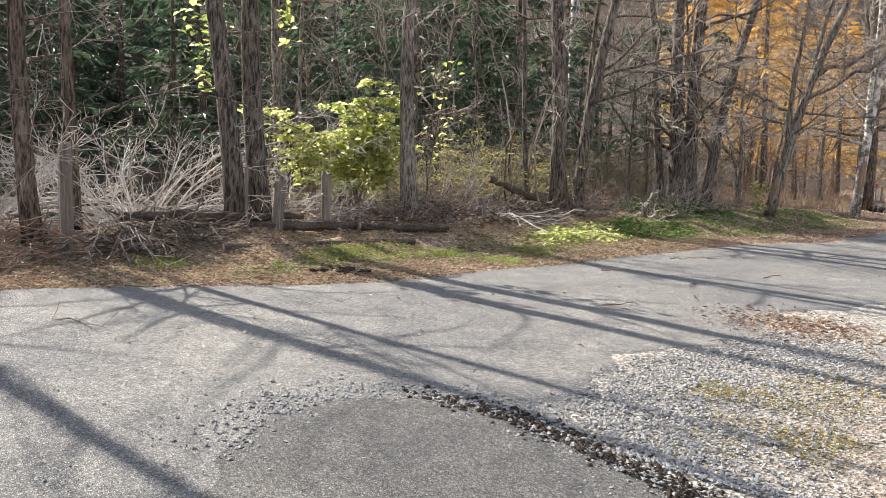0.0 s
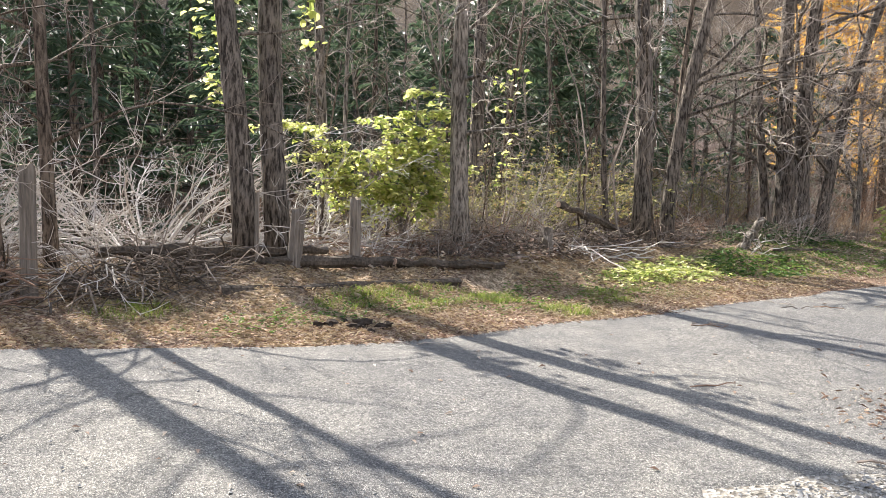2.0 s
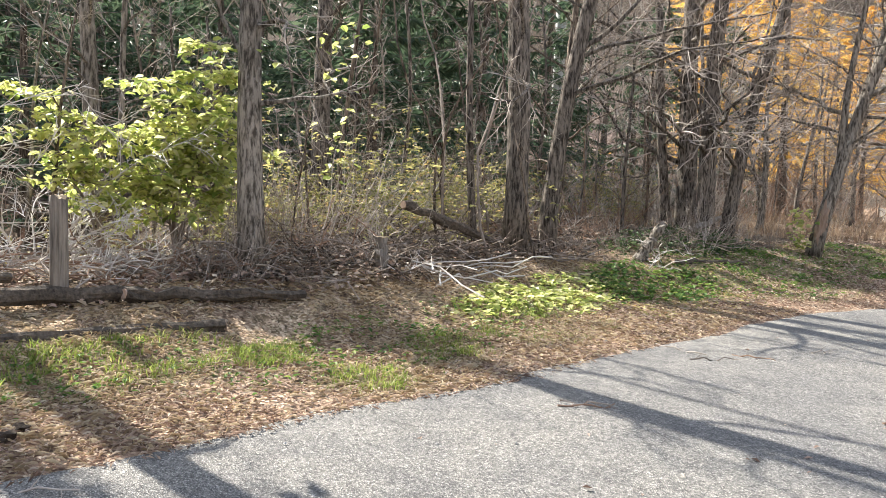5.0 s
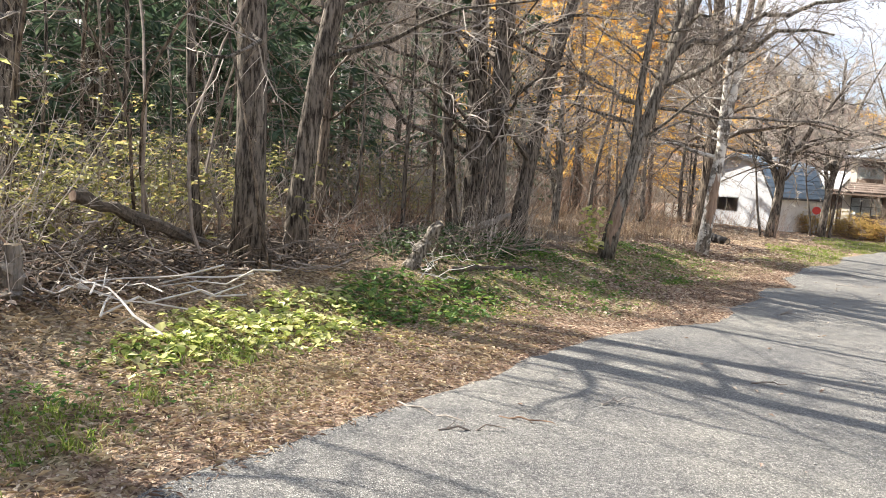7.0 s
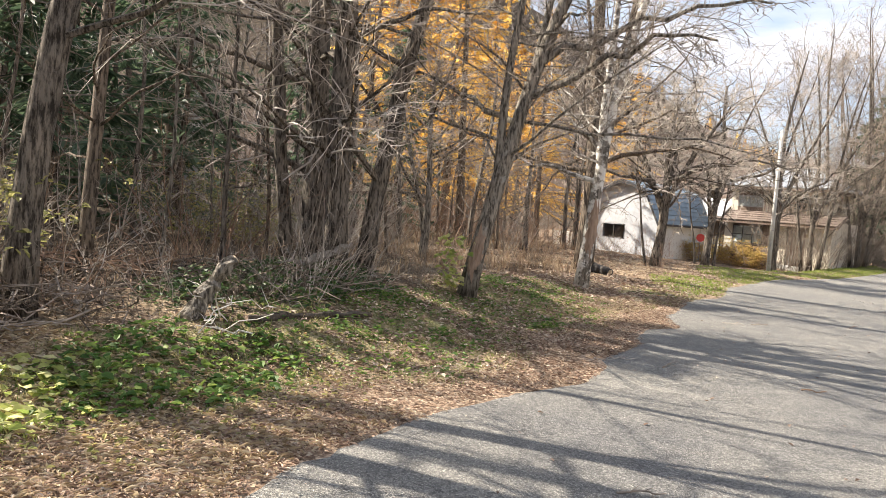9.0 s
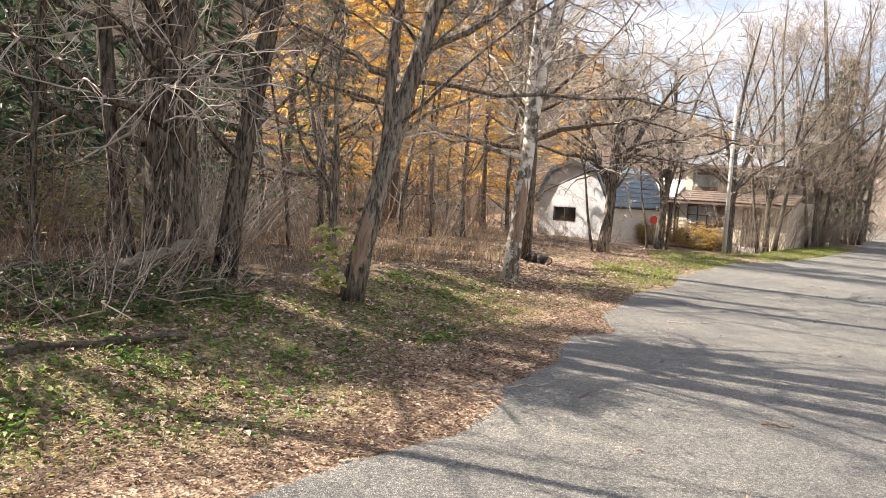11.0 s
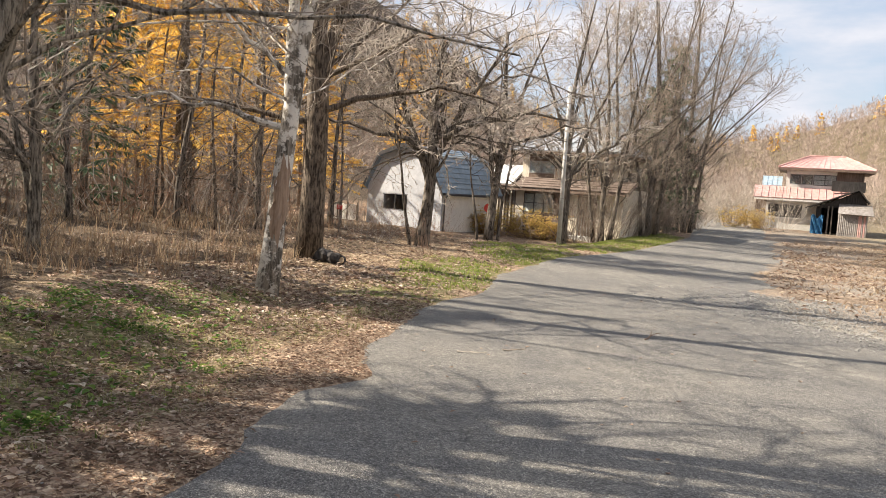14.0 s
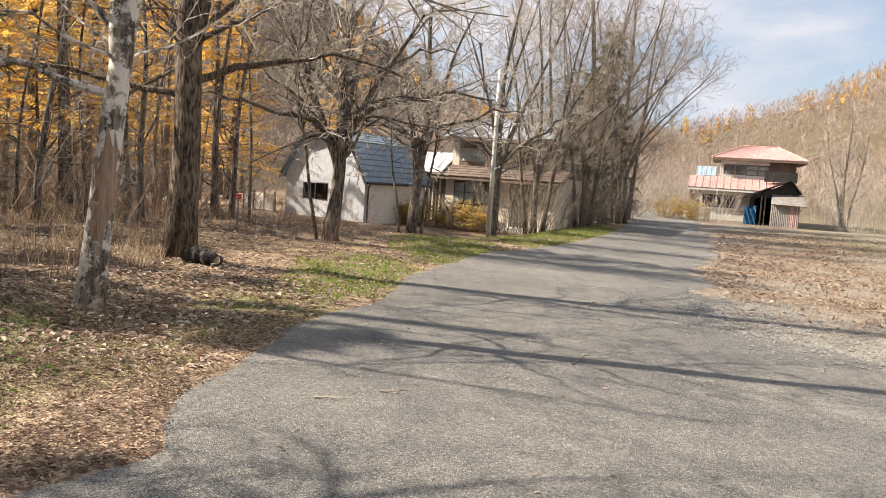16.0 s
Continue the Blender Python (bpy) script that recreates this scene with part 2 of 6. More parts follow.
MOSS = leafy("yellow_moss", [(0.0, (0.2, 0.165, 0.05)), (0.6, (0.38, 0.31, 0.1)), (1.0, (0.5, 0.42, 0.2))], 0.3, 0.8)
NEEDLE = leafy("fir_needle", [(0.0, (0.05, 0.085, 0.05)), (0.6, (0.095, 0.145, 0.085)), (1.0, (0.17, 0.22, 0.13))], 0.35)
GOLD = leafy("larch_needle", [(0.0, (0.58, 0.31, 0.07)), (0.4, (0.82, 0.5, 0.11)), (0.75, (0.92, 0.66, 0.17)), (1.0, (0.92, 0.78, 0.36))], 0.72)
GRASS = leafy("grass_blade", [(0.0, (0.12, 0.17, 0.05)), (0.45, (0.24, 0.28, 0.09)), (0.7, (0.42, 0.4, 0.17)), (1.0, (0.6, 0.5, 0.3))], 0.45)
LAWN = leafy("lawn_blade", [(0.0, (0.14, 0.2, 0.04)), (0.6, (0.27, 0.34, 0.07)), (1.0, (0.44, 0.44, 0.16))], 0.5)
STRAW = leafy("dry_grass", [(0.0, (0.2, 0.13, 0.085)), (0.6, (0.38, 0.27, 0.18)), (1.0, (0.56, 0.45, 0.31))], 0.35)
SHRUB_GOLD = leafy("yellow_shrub_leaf", [(0.0, (0.4, 0.3, 0.09)), (0.6, (0.64, 0.49, 0.17)), (1.0, (0.64, 0.4, 0.2))], 0.5)
WOOD_GREY = surface("weathered_wood", (0.1, 0.086, 0.072), (0.36, 0.315, 0.265), 40, 0.9, 0.65, 0.7, (1, 1, 0.08))
WOOD_ROT = surface("rotten_wood", (0.032, 0.026, 0.021), (0.2, 0.162, 0.125), 26, 0.95, 0.5, 0.9, (1, 1, 1), 0, 0.03)
WOOD_TORN = surface("torn_wood", (0.2, 0.13, 0.09), (0.5, 0.37, 0.28), 30, 0.85, 0.7, 0.6, (1, 1, 0.1))
WOOD_CUT = surface("cut_wood", (0.36, 0.27, 0.17), (0.6, 0.5, 0.36), 30, 0.85, 0.7, 0.3)
STONE = surface("grey_gravel", (0.17, 0.166, 0.16), (0.45, 0.44, 0.42), 60, 0.9, 0.8, 0.4)
SOIL = surface("dug_soil", (0.02, 0.015, 0.011), (0.085, 0.06, 0.042), 30, 1.0, 0.6, 1.0, (1, 1, 1), 0, 0.03)
CONCRETE = surface("pole_concrete", (0.46, 0.46, 0.45), (0.68, 0.68, 0.66), 18, 0.85, 0.7, 0.3)
# the gable's shade is put into this greyed, bluish white
WALL_WHITE_SHADED = surface("shaded_white_siding", (0.42, 0.44, 0.48), (0.6, 0.62, 0.66), 5, 0.7, 0.82, 0.15)
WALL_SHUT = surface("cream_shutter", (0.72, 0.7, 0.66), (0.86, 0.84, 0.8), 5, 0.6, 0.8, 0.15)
WALL_CREAM = surface("cream_mortar", (0.66, 0.59, 0.48), (0.82, 0.76, 0.65), 7, 0.85, 0.75, 0.25)
WALL_GREY = surface("grey_mortar", (0.56, 0.55, 0.52), (0.78, 0.77, 0.73), 4, 0.85, 0.65, 0.25)
WALL_BROWN = surface("brown_boards", (0.12, 0.085, 0.065), (0.27, 0.2, 0.16), 14, 0.85, 0.6, 0.4, (1, 1, 0.2))
ROOF_BLUE = surface("blue_grey_metal", (0.16, 0.22, 0.28), (0.28, 0.36, 0.43), 5, 0.45, 0.75, 0.1, metal=0.2)
ROOF_GREY = surface("grey_metal_roof", (0.3, 0.33, 0.37), (0.5, 0.53, 0.57), 5, 0.45, 0.7, 0.1, metal=0.2)
ROOF_BROWN = surface("brown_roof_tile", (0.12, 0.09, 0.075), (0.28, 0.22, 0.19), 9, 0.75, 0.6, 0.3)
ROOF_RED = surface("faded_red_metal", (0.5, 0.25, 0.23), (0.72, 0.49, 0.46), 4, 0.5, 0.75, 0.15, metal=0.1)
ROOF_WHITE = surface("pale_sheet_roof", (0.55, 0.56, 0.58), (0.75, 0.76, 0.78), 5, 0.5, 0.75, 0.1)
BLACK_WOOD = surface("charred_boards", (0.02, 0.018, 0.017), (0.085, 0.078, 0.075), 14, 0.85, 0.6, 0.4, (1, 1, 0.2))
TIN = surface("rusty_tin", (0.2, 0.17, 0.155), (0.45, 0.43, 0.41), 6, 0.6, 0.6, 0.2, metal=0.2)
TRIM_DARK = surface("dark_trim", (0.03, 0.03, 0.035), (0.08, 0.08, 0.085), 8, 0.5, 0.7, 0.1)
FRAME_GREY = surface("aluminium_frame", (0.3, 0.29, 0.28), (0.5, 0.49, 0.47), 8, 0.4, 0.8, 0.1, metal=0.4)
CURTAIN = surface("pale_curtain", (0.55, 0.55, 0.52), (0.78, 0.78, 0.74), 6, 0.9, 0.8, 0.1, (6, 1, 0.4))
# near-black colour that stands in for the gloom inside the rooms
UNLIT_ROOM = surface("unlit_interior", (0.012, 0.012, 0.013), (0.03, 0.03, 0.03), 3, 0.95, 0.7, 0.0)
TARP = surface("blue_sheet", (0.02, 0.12, 0.3), (0.07, 0.27, 0.5), 6, 0.5, 0.6, 0.3)
SIGN_RED = surface("red_paint", (0.55, 0.05, 0.04), (0.72, 0.1, 0.08), 8, 0.5, 0.8, 0.1)
WIRE = surface("wire_cover", (0.03, 0.03, 0.03), (0.06, 0.06, 0.06), 8, 0.6, 0.8, 0.0)
TIN_BLUE = surface("pale_blue_sheet", (0.24, 0.34, 0.44), (0.4, 0.5, 0.58), 5, 0.5, 0.8, 0.1)


def glass_material():
    m, n, l, b = nodes_of("window_glass")
    b.inputs["Base Color"].default_value = (0.85, 0.9, 0.9, 1)
    b.inputs["Roughness"].default_value = 0.04
    b.inputs["Transmission Weight"].default_value = 0.9
    b.inputs["IOR"].default_value = 1.45
    return m


GLASS = glass_material()


# ---------------------------------------------------------------- mesh helpers
class Geo:
    """Collects vertices and faces for one mesh."""

    def __init__(self):
        self.v, self.f = [], []

    def face(self, *pts):
        k = len(self.v)
        self.v.extend(tuple(p) for p in pts)
        self.f.append(tuple(range(k, k + len(pts))))

    def tube(self, pts, radii, sides=6, cap=True, rough=0.0, rng=random):
        k0 = len(self.v)
        a = None
        for i, (p, r) in enumerate(zip(pts, radii)):
            d = (pts[min(i + 1, len(pts) - 1)] - pts[max(i - 1, 0)])
            d = d.normalized() if d.length > 1e-9 else Vector((0, 0, 1))
            if a is None:
                a = d.cross(Vector((0.3, 0.9, 0.2)) if abs(d.y) < 0.8 else Vector((1, 0, 0.1))).normalized()
            else:
                a = (a - d * a.dot(d)).normalized()
            b = d.cross(a)
            for s in range(sides):
                t = 2 * math.pi * s / sides
                rr = r * (1 + rough * (rng.random() - 0.5)) if rough else r
                q = p + a * (rr * math.cos(t)) + b * (rr * math.sin(t))
                self.v.append((q.x, q.y, q.z))
        for i in range(len(pts) - 1):
            for s in range(sides):
                s2 = (s + 1) % sides
                k = k0 + i * sides
                self.f.append((k + s, k + s2, k + sides + s2, k + sides + s))
        if cap:
            self.f.append(tuple(k0 + (len(pts) - 1) * sides + s for s in range(sides)))
            self.f.append(tuple(k0 + sides - 1 - s for s in range(sides)))

    def leaf(self, p, size, rng, up=0.5, wide=0.7):
        """A leaf: two triangles folded along the midrib."""
        d = Vector((rng.uniform(-1, 1), rng.uniform(-1, 1), rng.uniform(-0.6, 0.6) * (1 - up) - 0.15)).normalized()
        side = d.cross(Vector((rng.uniform(-0.5, 0.5) * (1.3 - up), rng.uniform(-0.5, 0.5) * (1.3 - up), 1))).normalized()
        lift = d.cross(side) * (-size * 0.18)
        a, c = p, p + d * size
        m = p + d * (size * 0.45)
        k = len(self.v)
        if wide > 0.55:
            w = side * (size * wide * 0.5)
            self.v.extend((tuple(a), tuple(p + d * (size * 0.22) + w * 0.85 + lift * 0.6), tuple(p + d * (size * 0.68) + w * 0.8 + lift), tuple(c + lift * -0.4), tuple(p + d * (size * 0.68) - w * 0.8 + lift), tuple(p + d * (size * 0.22) - w * 0.85 + lift * 0.6)))
            self.f.append((k, k + 1, k + 2, k + 3))
            self.f.append((k, k + 3, k + 4, k + 5))
            return
        self.v.extend((tuple(a), tuple(m + side * (size * wide * 0.5) + lift), tuple(c), tuple(m - side * (size * wide * 0.5) + lift)))
        self.f.append((k, k + 1, k + 2))
        self.f.append((k, k + 2, k + 3))

    def box(self, x0, y0, z0, x1, y1, z1):
        k = len(self.v)
        self.v.extend(((x0, y0, z0), (x1, y0, z0), (x1, y1, z0), (x0, y1, z0), (x0, y0, z1), (x1, y0, z1), (x1, y1, z1), (x0, y1, z1)))
        for q in ((0, 3, 2, 1), (4, 5, 6, 7), (0, 1, 5, 4), (1, 2, 6, 5), (2, 3, 7, 6), (3, 0, 4, 7)):
            self.f.append(tuple(k + i for i in q))

    def slab(self, corners, thick):
        """A sheet through four corners, with its thickness downwards."""
        k = len(self.v)
        c = [Vector(p) for p in corners]
        nrm = (c[1] - c[0]).cross(c[3] - c[0]).normalized() * thick
        self.v.extend(tuple(p) for p in c)
        self.v.extend(tuple(p - nrm) for p in c)
        for q in ((0, 1, 2, 3), (7, 6, 5, 4), (0, 4, 5, 1), (1, 5, 6, 2), (2, 6, 7, 3), (3, 7, 4, 0)):
            self.f.append(tuple(k + i for i in q))

    def prism(self, outline, y0, y1):
        """An outline in x and z, drawn out along y."""
        k, n = len(self.v), len(outline)
        self.v.extend((x, y0, z) for x, z in outline)
        self.v.extend((x, y1, z) for x, z in outline)
        self.f.append(tuple(k + i for i in range(n)))
        self.f.append(tuple(k + n + i for i in reversed(range(n))))
        for i in range(n):
            j = (i + 1) % n
            self.f.append((k + i, k + n + i, k + n + j, k + j))

    def mesh(self, name, material, smooth=False):
        me = bpy.data.meshes.new(name)
        me.from_pydata(self.v, [], self.f)
        me.materials.append(material)
        if smooth:
            me.polygons.foreach_set("use_smooth", [True] * len(me.polygons))
        me.update()
        return me


def part(name, geo, material, parent=None, label="", smooth=False):
    ob = new(name, geo if isinstance(geo, bpy.types.Mesh) else geo.mesh(name, material, smooth))
    if parent:
        ob.parent = parent
    if label:
        ob["label"] = label
    return ob


def thing(name, label, category, m=None, group="", kind=""):
    ob = new(name)
    ob.empty_display_size = 0.2
    if m is not None:
        ob.matrix_world = m
    return tagged(ob, label, category, group, kind)


# ---------------------------------------------------------------- the lie of the land
def smooth(v, a, b):
    t = min(1.0, max(0.0, (v - a) / (b - a)))
    return t * t * (3 - 2 * t)


EDGE = [(-8.6, -30), (-8.5, 0), (-8.0, 3.3), (-7.3, 4.5), (-6.6, 5.6), (-6.15, 6.5), (-5.95, 7.4), (-5.85, 8.3), (-5.6, 9.3), (-5.4, 10.3), (-5.35, 11.2),
        (-5.2, 12.2), (-5.0, 13.3), (-5.0, 14.1), (-4.75, 15.1), (-4.4, 16.4), (-3.75, 17.6), (-3.65, 18.6), (-3.65, 19.3), (-3.4, 20.4), (-3.5, 21.2), (-3.4, 21.9),
        (-2.95, 22.6), (-3.2, 23.7), (-2.95, 25.2), (-2.85, 26.6), (-2.4, 27.9), (-1.95, 29.0), (-1.8, 31.7), (-0.9, 34.8), (-0.1, 37.6), (2.9, 44), (8.3, 58.5), (13, 76), (15, 100)]
RIGHT = [(7.5, -30), (3.0, -4), (0.2, 1.0), (-0.6, 2.8), (-1.5, 3.7), (-2.35, 4.3), (-2.55, 5.2), (-2.5, 6.2), (-2.1, 7.2), (-2.15, 8.8), (-1.5, 10.6), (0.5, 12.6), (3.6, 14.8), (6.5, 17.5), (8.0, 21), (6.5, 25), (4.2, 28.2), (3.1, 29.4), (3.5, 31.5), (4.9, 37), (8.6, 46.5), (13.0, 59), (17.2, 76), (19, 100)]


def along(line, y):
    for (x0, y0), (x1, y1) in zip(line, line[1:]):
        if y0 <= y <= y1:
            return x0 + (x1 - x0) * (y - y0) / (y1 - y0)
    return line[0][0] if y < line[0][1] else line[-1][0]


def hill(x, y):
    """Wooded slopes around the valley."""
    dx, dy = x + 1.4, y - 18.0
    r, az = math.hypot(dx, dy), math.degrees(math.atan2(dx, dy))
    if r < 75:
        return 0.0
    left = smooth(-az, -13, 24)
    right = smooth(az, 12, 42)
    steep = 0.05 + 0.26 * left * (1 - smooth(-az, 120, 170)) + 0.17 * right
    far = min(r, 380.0)
    h = steep * 380 * smooth(far, 75, 390)
    h += 5.0 * smooth(r, 90, 200) * noise.noise(Vector((x * 0.012, y * 0.012, 0.3))) * 2
    return h - max(0, r - 390) * 0.05


def ground_z(x, y, fine=True):
    tilt = 0.0383 * (1 - smooth(y, 44, 74))
    z = -tilt * max(-26.0, min(14.0, x))
    e = along(EDGE, y)
    z += 0.26 * smooth(e - x, 1.4, 3.2) * (1 - smooth(y, 22, 30))
    z -= 1.5 * smooth(e - x, 4.4, 8.5) * (1 - smooth(y, 11, 17))
    z -= 0.5 * smooth(y, 39, 50) * smooth(2.5 + max(0, y - 44) * 0.35 - x, 0.5, 4.0) * (1 - smooth(y, 80, 100))
    if y > 38:
        z += 0.12 * smooth(y, 60, 80)
    z += hill(x, y)
    if fine:
        off = smooth(e - x, 0.1, 1.5)
        z += off * (0.09 * noise.noise(Vector((x * 0.8, y * 0.8, 0))) + 0.035 * noise.noise(Vector((x * 2.6, y * 2.6, 4))))
    return z


def steps(near0, near1, cell, far, growth=1.16):
    a = list(np.arange(near0, near1 + 1e-6, cell))
    d, v = cell, near1
    while v < far:
        d *= growth
        v += d
        a.append(v)
    d, v = cell, near0
    while v > -far:
        d *= growth
        v -= d
        a.insert(0, v)
    return a


def blob(x, y, cx, cy, rx, ry):
    return max(0.0, 1 - ((x - cx) / rx) ** 2 - ((y - cy) / ry) ** 2)


GREEN = [(-7.4, 8.0, 0.6, 1.1), (-6.35, 10.4, 0.5, 0.5), (-6.2, 9.4, 0.5, 0.5), (-6.9, 13.3, 0.7, 1.6), (-6.6, 15.4, 1.0, 1.3), (-5.9, 18.0, 1.6, 2.2), (-5.2, 21.8, 1.5, 2.2),
         (-4.5, 24.8, 1.2, 1.8), (-3.3, 27.5, 0.9, 2.2), (-2.6, 31.5, 1.2, 3.0), (-0.9, 38.5, 1.6, 5.0), (2.2, 46.5, 2.2, 6.0), (5.5, 54, 2.5, 7), (-8.4, 5.3, 0.5, 0.6), (-6.2, 12.0, 0.6, 0.9)]


def make_ground():
    xs, ys = steps(-14.0, 6.0, 0.28, 900), steps(-3.0, 46.0, 0.28, 900)
    nx = len(xs)
    v, f, green, bare, dark_floor = [], [], [], [], []
    for y in ys:
        e, r = along(EDGE, y), along(RIGHT, y)
        for x in xs:
            z = ground_z(x, y)
            if e + 0.3 < x < r - 0.3 and -30 < y < 100:
                z -= 0.05
            v.append((x, y, z))
            gr = 0.2 * smooth(e - x, 0.5, 2.0) * (1 - smooth(e - x, 4, 7))
            for c in GREEN:
                gr = max(gr, min(1.0 if y > 27 else 0.6 if y < 14 else 0.66, 1.6 * blob(x, y, *c)))
            gr = max(gr, 0.55 * smooth(x - r, 3, 8) if y > 29 else 0)
            green.append(gr)
            # darker floor away from the road edge and on the slopes
            dark_floor.append(0.96 if x < -30 else smooth(e - x, 2.6, 5.0) * (0.85 if y < 24 else 0.85 - 0.22 * smooth(y, 24, 28) * (1 - smooth(e - x, 6, 9))) * (1 - smooth(y, 46, 60)) if x > -16 else 0.88)
            b = smooth(x, r - 1.0, r - 0.2) * (1 - 0.55 * smooth(x, r + 0.3, r + 2.5))
            if y > 33:
                b *= 0.4
            patch = noise.noise(Vector((x * 0.33, y * 0.22, 8))) + 0.5 * noise.noise(Vector((x * 0.9, y * 0.6, 5)))
            if x > r and 23 < y < 100:
                b = max(b, min(0.9, 0.32 + 1.1 * patch) * (1 - 0.5 * smooth(x - r, 8, 20)))
                dark_floor[-1] = 0.4 * smooth(-patch, 0.05, 0.5)
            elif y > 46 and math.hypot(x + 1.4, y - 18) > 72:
                dark_floor[-1] = 0.97 if x < -6 else 0.62
            bare.append(b)
    for j in range(len(ys) - 1):
        for i in range(nx - 1):
            k = j * nx + i
            f.append((k, k + 1, k + nx + 1, k + nx))
    me = bpy.data.meshes.new("ground")
    me.from_pydata(v, [], f)
    for name, data in (("green", green), ("bare", bare), ("dark_floor", dark_floor)):
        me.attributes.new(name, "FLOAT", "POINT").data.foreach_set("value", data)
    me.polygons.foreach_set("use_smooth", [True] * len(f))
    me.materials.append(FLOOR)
    tagged(new("ground", me), "leaf-strewn earth verge, woodland floor and distant slopes", "ground", kind="structure")


def make_road():
    """One asphalt sheet with a ragged, crumbling edge."""
    v, f = [], []
    ys = list(np.arange(-30, 48, 0.16)) + list(np.arange(48, 100.1, 0.8))
    cols = 44
    for y in ys:
        e, r = along(EDGE, y), along(RIGHT, y)
        e += -0.08 + 0.08 * noise.noise(Vector((y * 1.3, 1.7, 0))) + 0.07 * noise.noise(Vector((y * 4.1, 5.0, 0))) + 0.03 * noise.noise(Vector((y * 14, 9.0, 0)))
        r += (0.35 + 0.5 * smooth(y, 24, 34)) * noise.noise(Vector((y * 0.6, 7.7, 0))) + 0.3 * noise.noise(Vector((y * 2.3, 2.2, 0))) + 0.08 * noise.noise(Vector((y * 8, 4.2, 0)))
        for i in range(cols + 1):
            s = i / cols
            x = e + (r - e) * s
            z = ground_z(x, y, False) + 0.012 + 0.012 * noise.noise(Vector((x * 0.7, y * 0.7, 2)))
            if i in (0, cols):
                z -= 0.035
            v.append((x, y, z))
    n = cols + 1
    for j in range(len(ys) - 1):
        for i in range(cols):
            k = j * n + i
            f.append((k, k + 1, k + n + 1, k + n))
    me = bpy.data.meshes.new("road")
    me.from_pydata(v, [], f)
    me.polygons.foreach_set("use_smooth", [True] * len(f))
    me.materials.append(ASPHALT)
    tagged(new("road", me), "worn grey asphalt road with a crumbling ragged edge", "road", kind="structure")


make_ground()
make_road()


# ---------------------------------------------------------------- trees
def wander(p, d, length, count, bend, up, rng):
    pts, step = [p.copy()], length / count
    for _ in range(count):
        d = (d + Vector((rng.gauss(0, bend), rng.gauss(0, bend), rng.gauss(0, bend) + up))).normalized()
        p = p + d * step
        pts.append(p.copy())
    return pts, d


def off_axis(d, angle, rng):
    a = d.cross(Vector((rng.uniform(-1, 1), rng.uniform(-1, 1), rng.uniform(-1, 1)))).normalized()
    return (d * math.cos(angle) + a * math.sin(angle)).normalized()


FINE = 0.0038  # the thinnest twig's radius


def twigs(geo, pts, radius, length, level, rng, per=5, up=0.0, angle=(0.5, 1.05), start=0.15, bend=0.2, fine=FINE):
    """Side shoots along a limb, and shoots on those."""
    n = len(pts) - 1
    for i in range(per):
        f = start + (1 - start) * (i + rng.random()) / per
        k = min(n - 1, int(f * n))
        q = pts[k].lerp(pts[k + 1], f * n - k)
        d = off_axis((pts[k + 1] - pts[k]).normalized(), rng.uniform(*angle), rng)
        ln = length * rng.uniform(0.5, 1.1) * (1.15 - 0.6 * f)
        r = max(fine, radius * (1 - 0.6 * f))
        seg = 3 if level else 2
        sub, _ = wander(q, d, ln, seg, bend, up, rng)
        geo.tube(sub, [r * (1 - 0.6 * j / seg) for j in range(seg + 1)], 4 if r > 0.014 else 3, False)
        if level:
            twigs(geo, sub, r * 0.5, ln * 0.52, level - 1, rng, max(3, per - 1), up, angle, 0.15, bend, fine)


def stem(base, lean, height, r0, r1, rng, count=12, bend=0.03, flare=1.16):
    """The line and girth of one trunk; lean is its shift sideways at its top."""
    pts, rad = [], []
    ph = rng.uniform(0, 6)
    for i in range(count + 1):
        t = i / count
        w = bend * height * t * (1 - 0.4 * t)
        pts.append(Vector((base[0] + lean[0] * t ** 1.25 + w * math.sin(ph + 5 * t), base[1] + lean[1] * t ** 1.25 + w * math.cos(ph * 1.7 + 4 * t), base[2] - 0.12 + (height + 0.12) * t)))
        rad.append((r0 + (r1 - r0) * t) * (1 + (flare - 1) * math.exp(-t * height / 0.28)))
    return pts, rad


def torn_strip(pts, rad, z0, z1, az0, az1):
    """A ragged strip of bare wood that hugs one side of a trunk."""
    g, rows, cols = Geo(), 9, 6
    grid = []
    for i in range(rows):
        z = z0 + (z1 - z0) * i / (rows - 1)
        k = max(j for j in range(len(pts) - 1) if pts[j].z <= z or j == 0)
        f = (z - pts[k].z) / (pts[k + 1].z - pts[k].z)
        c, r = pts[k].lerp(pts[k + 1], f), rad[k] + (rad[k + 1] - rad[k]) * f
        narrow = 1 - 0.75 * abs(2 * i / (rows - 1) - 1) ** 2.5
        for j in range(cols):
            a = radians((az0 + az1) / 2 + (az1 - az0) * (j / (cols - 1) - 0.5) * narrow * (0.6 + 0.8 * ((i * 7 + j * 2) % 5) / 5))
            rr = r * 1.05 + (0.004 + 0.012 * ((i * 5 + j * 3) % 4) / 3 if 0 < j < cols - 1 else -0.012)
            grid.append((c.x + rr * math.cos(a), c.y + rr * math.sin(a), z + (0.09 * ((j * 3) % 4 - 1.5) if i in (0, rows - 1) else 0)))
    g.v = grid
    g.f = [(i * cols + j, i * cols + j + 1, (i + 1) * cols + j + 1, (i + 1) * cols + j) for i in range(rows - 1) for j in range(cols - 1)]
    return g


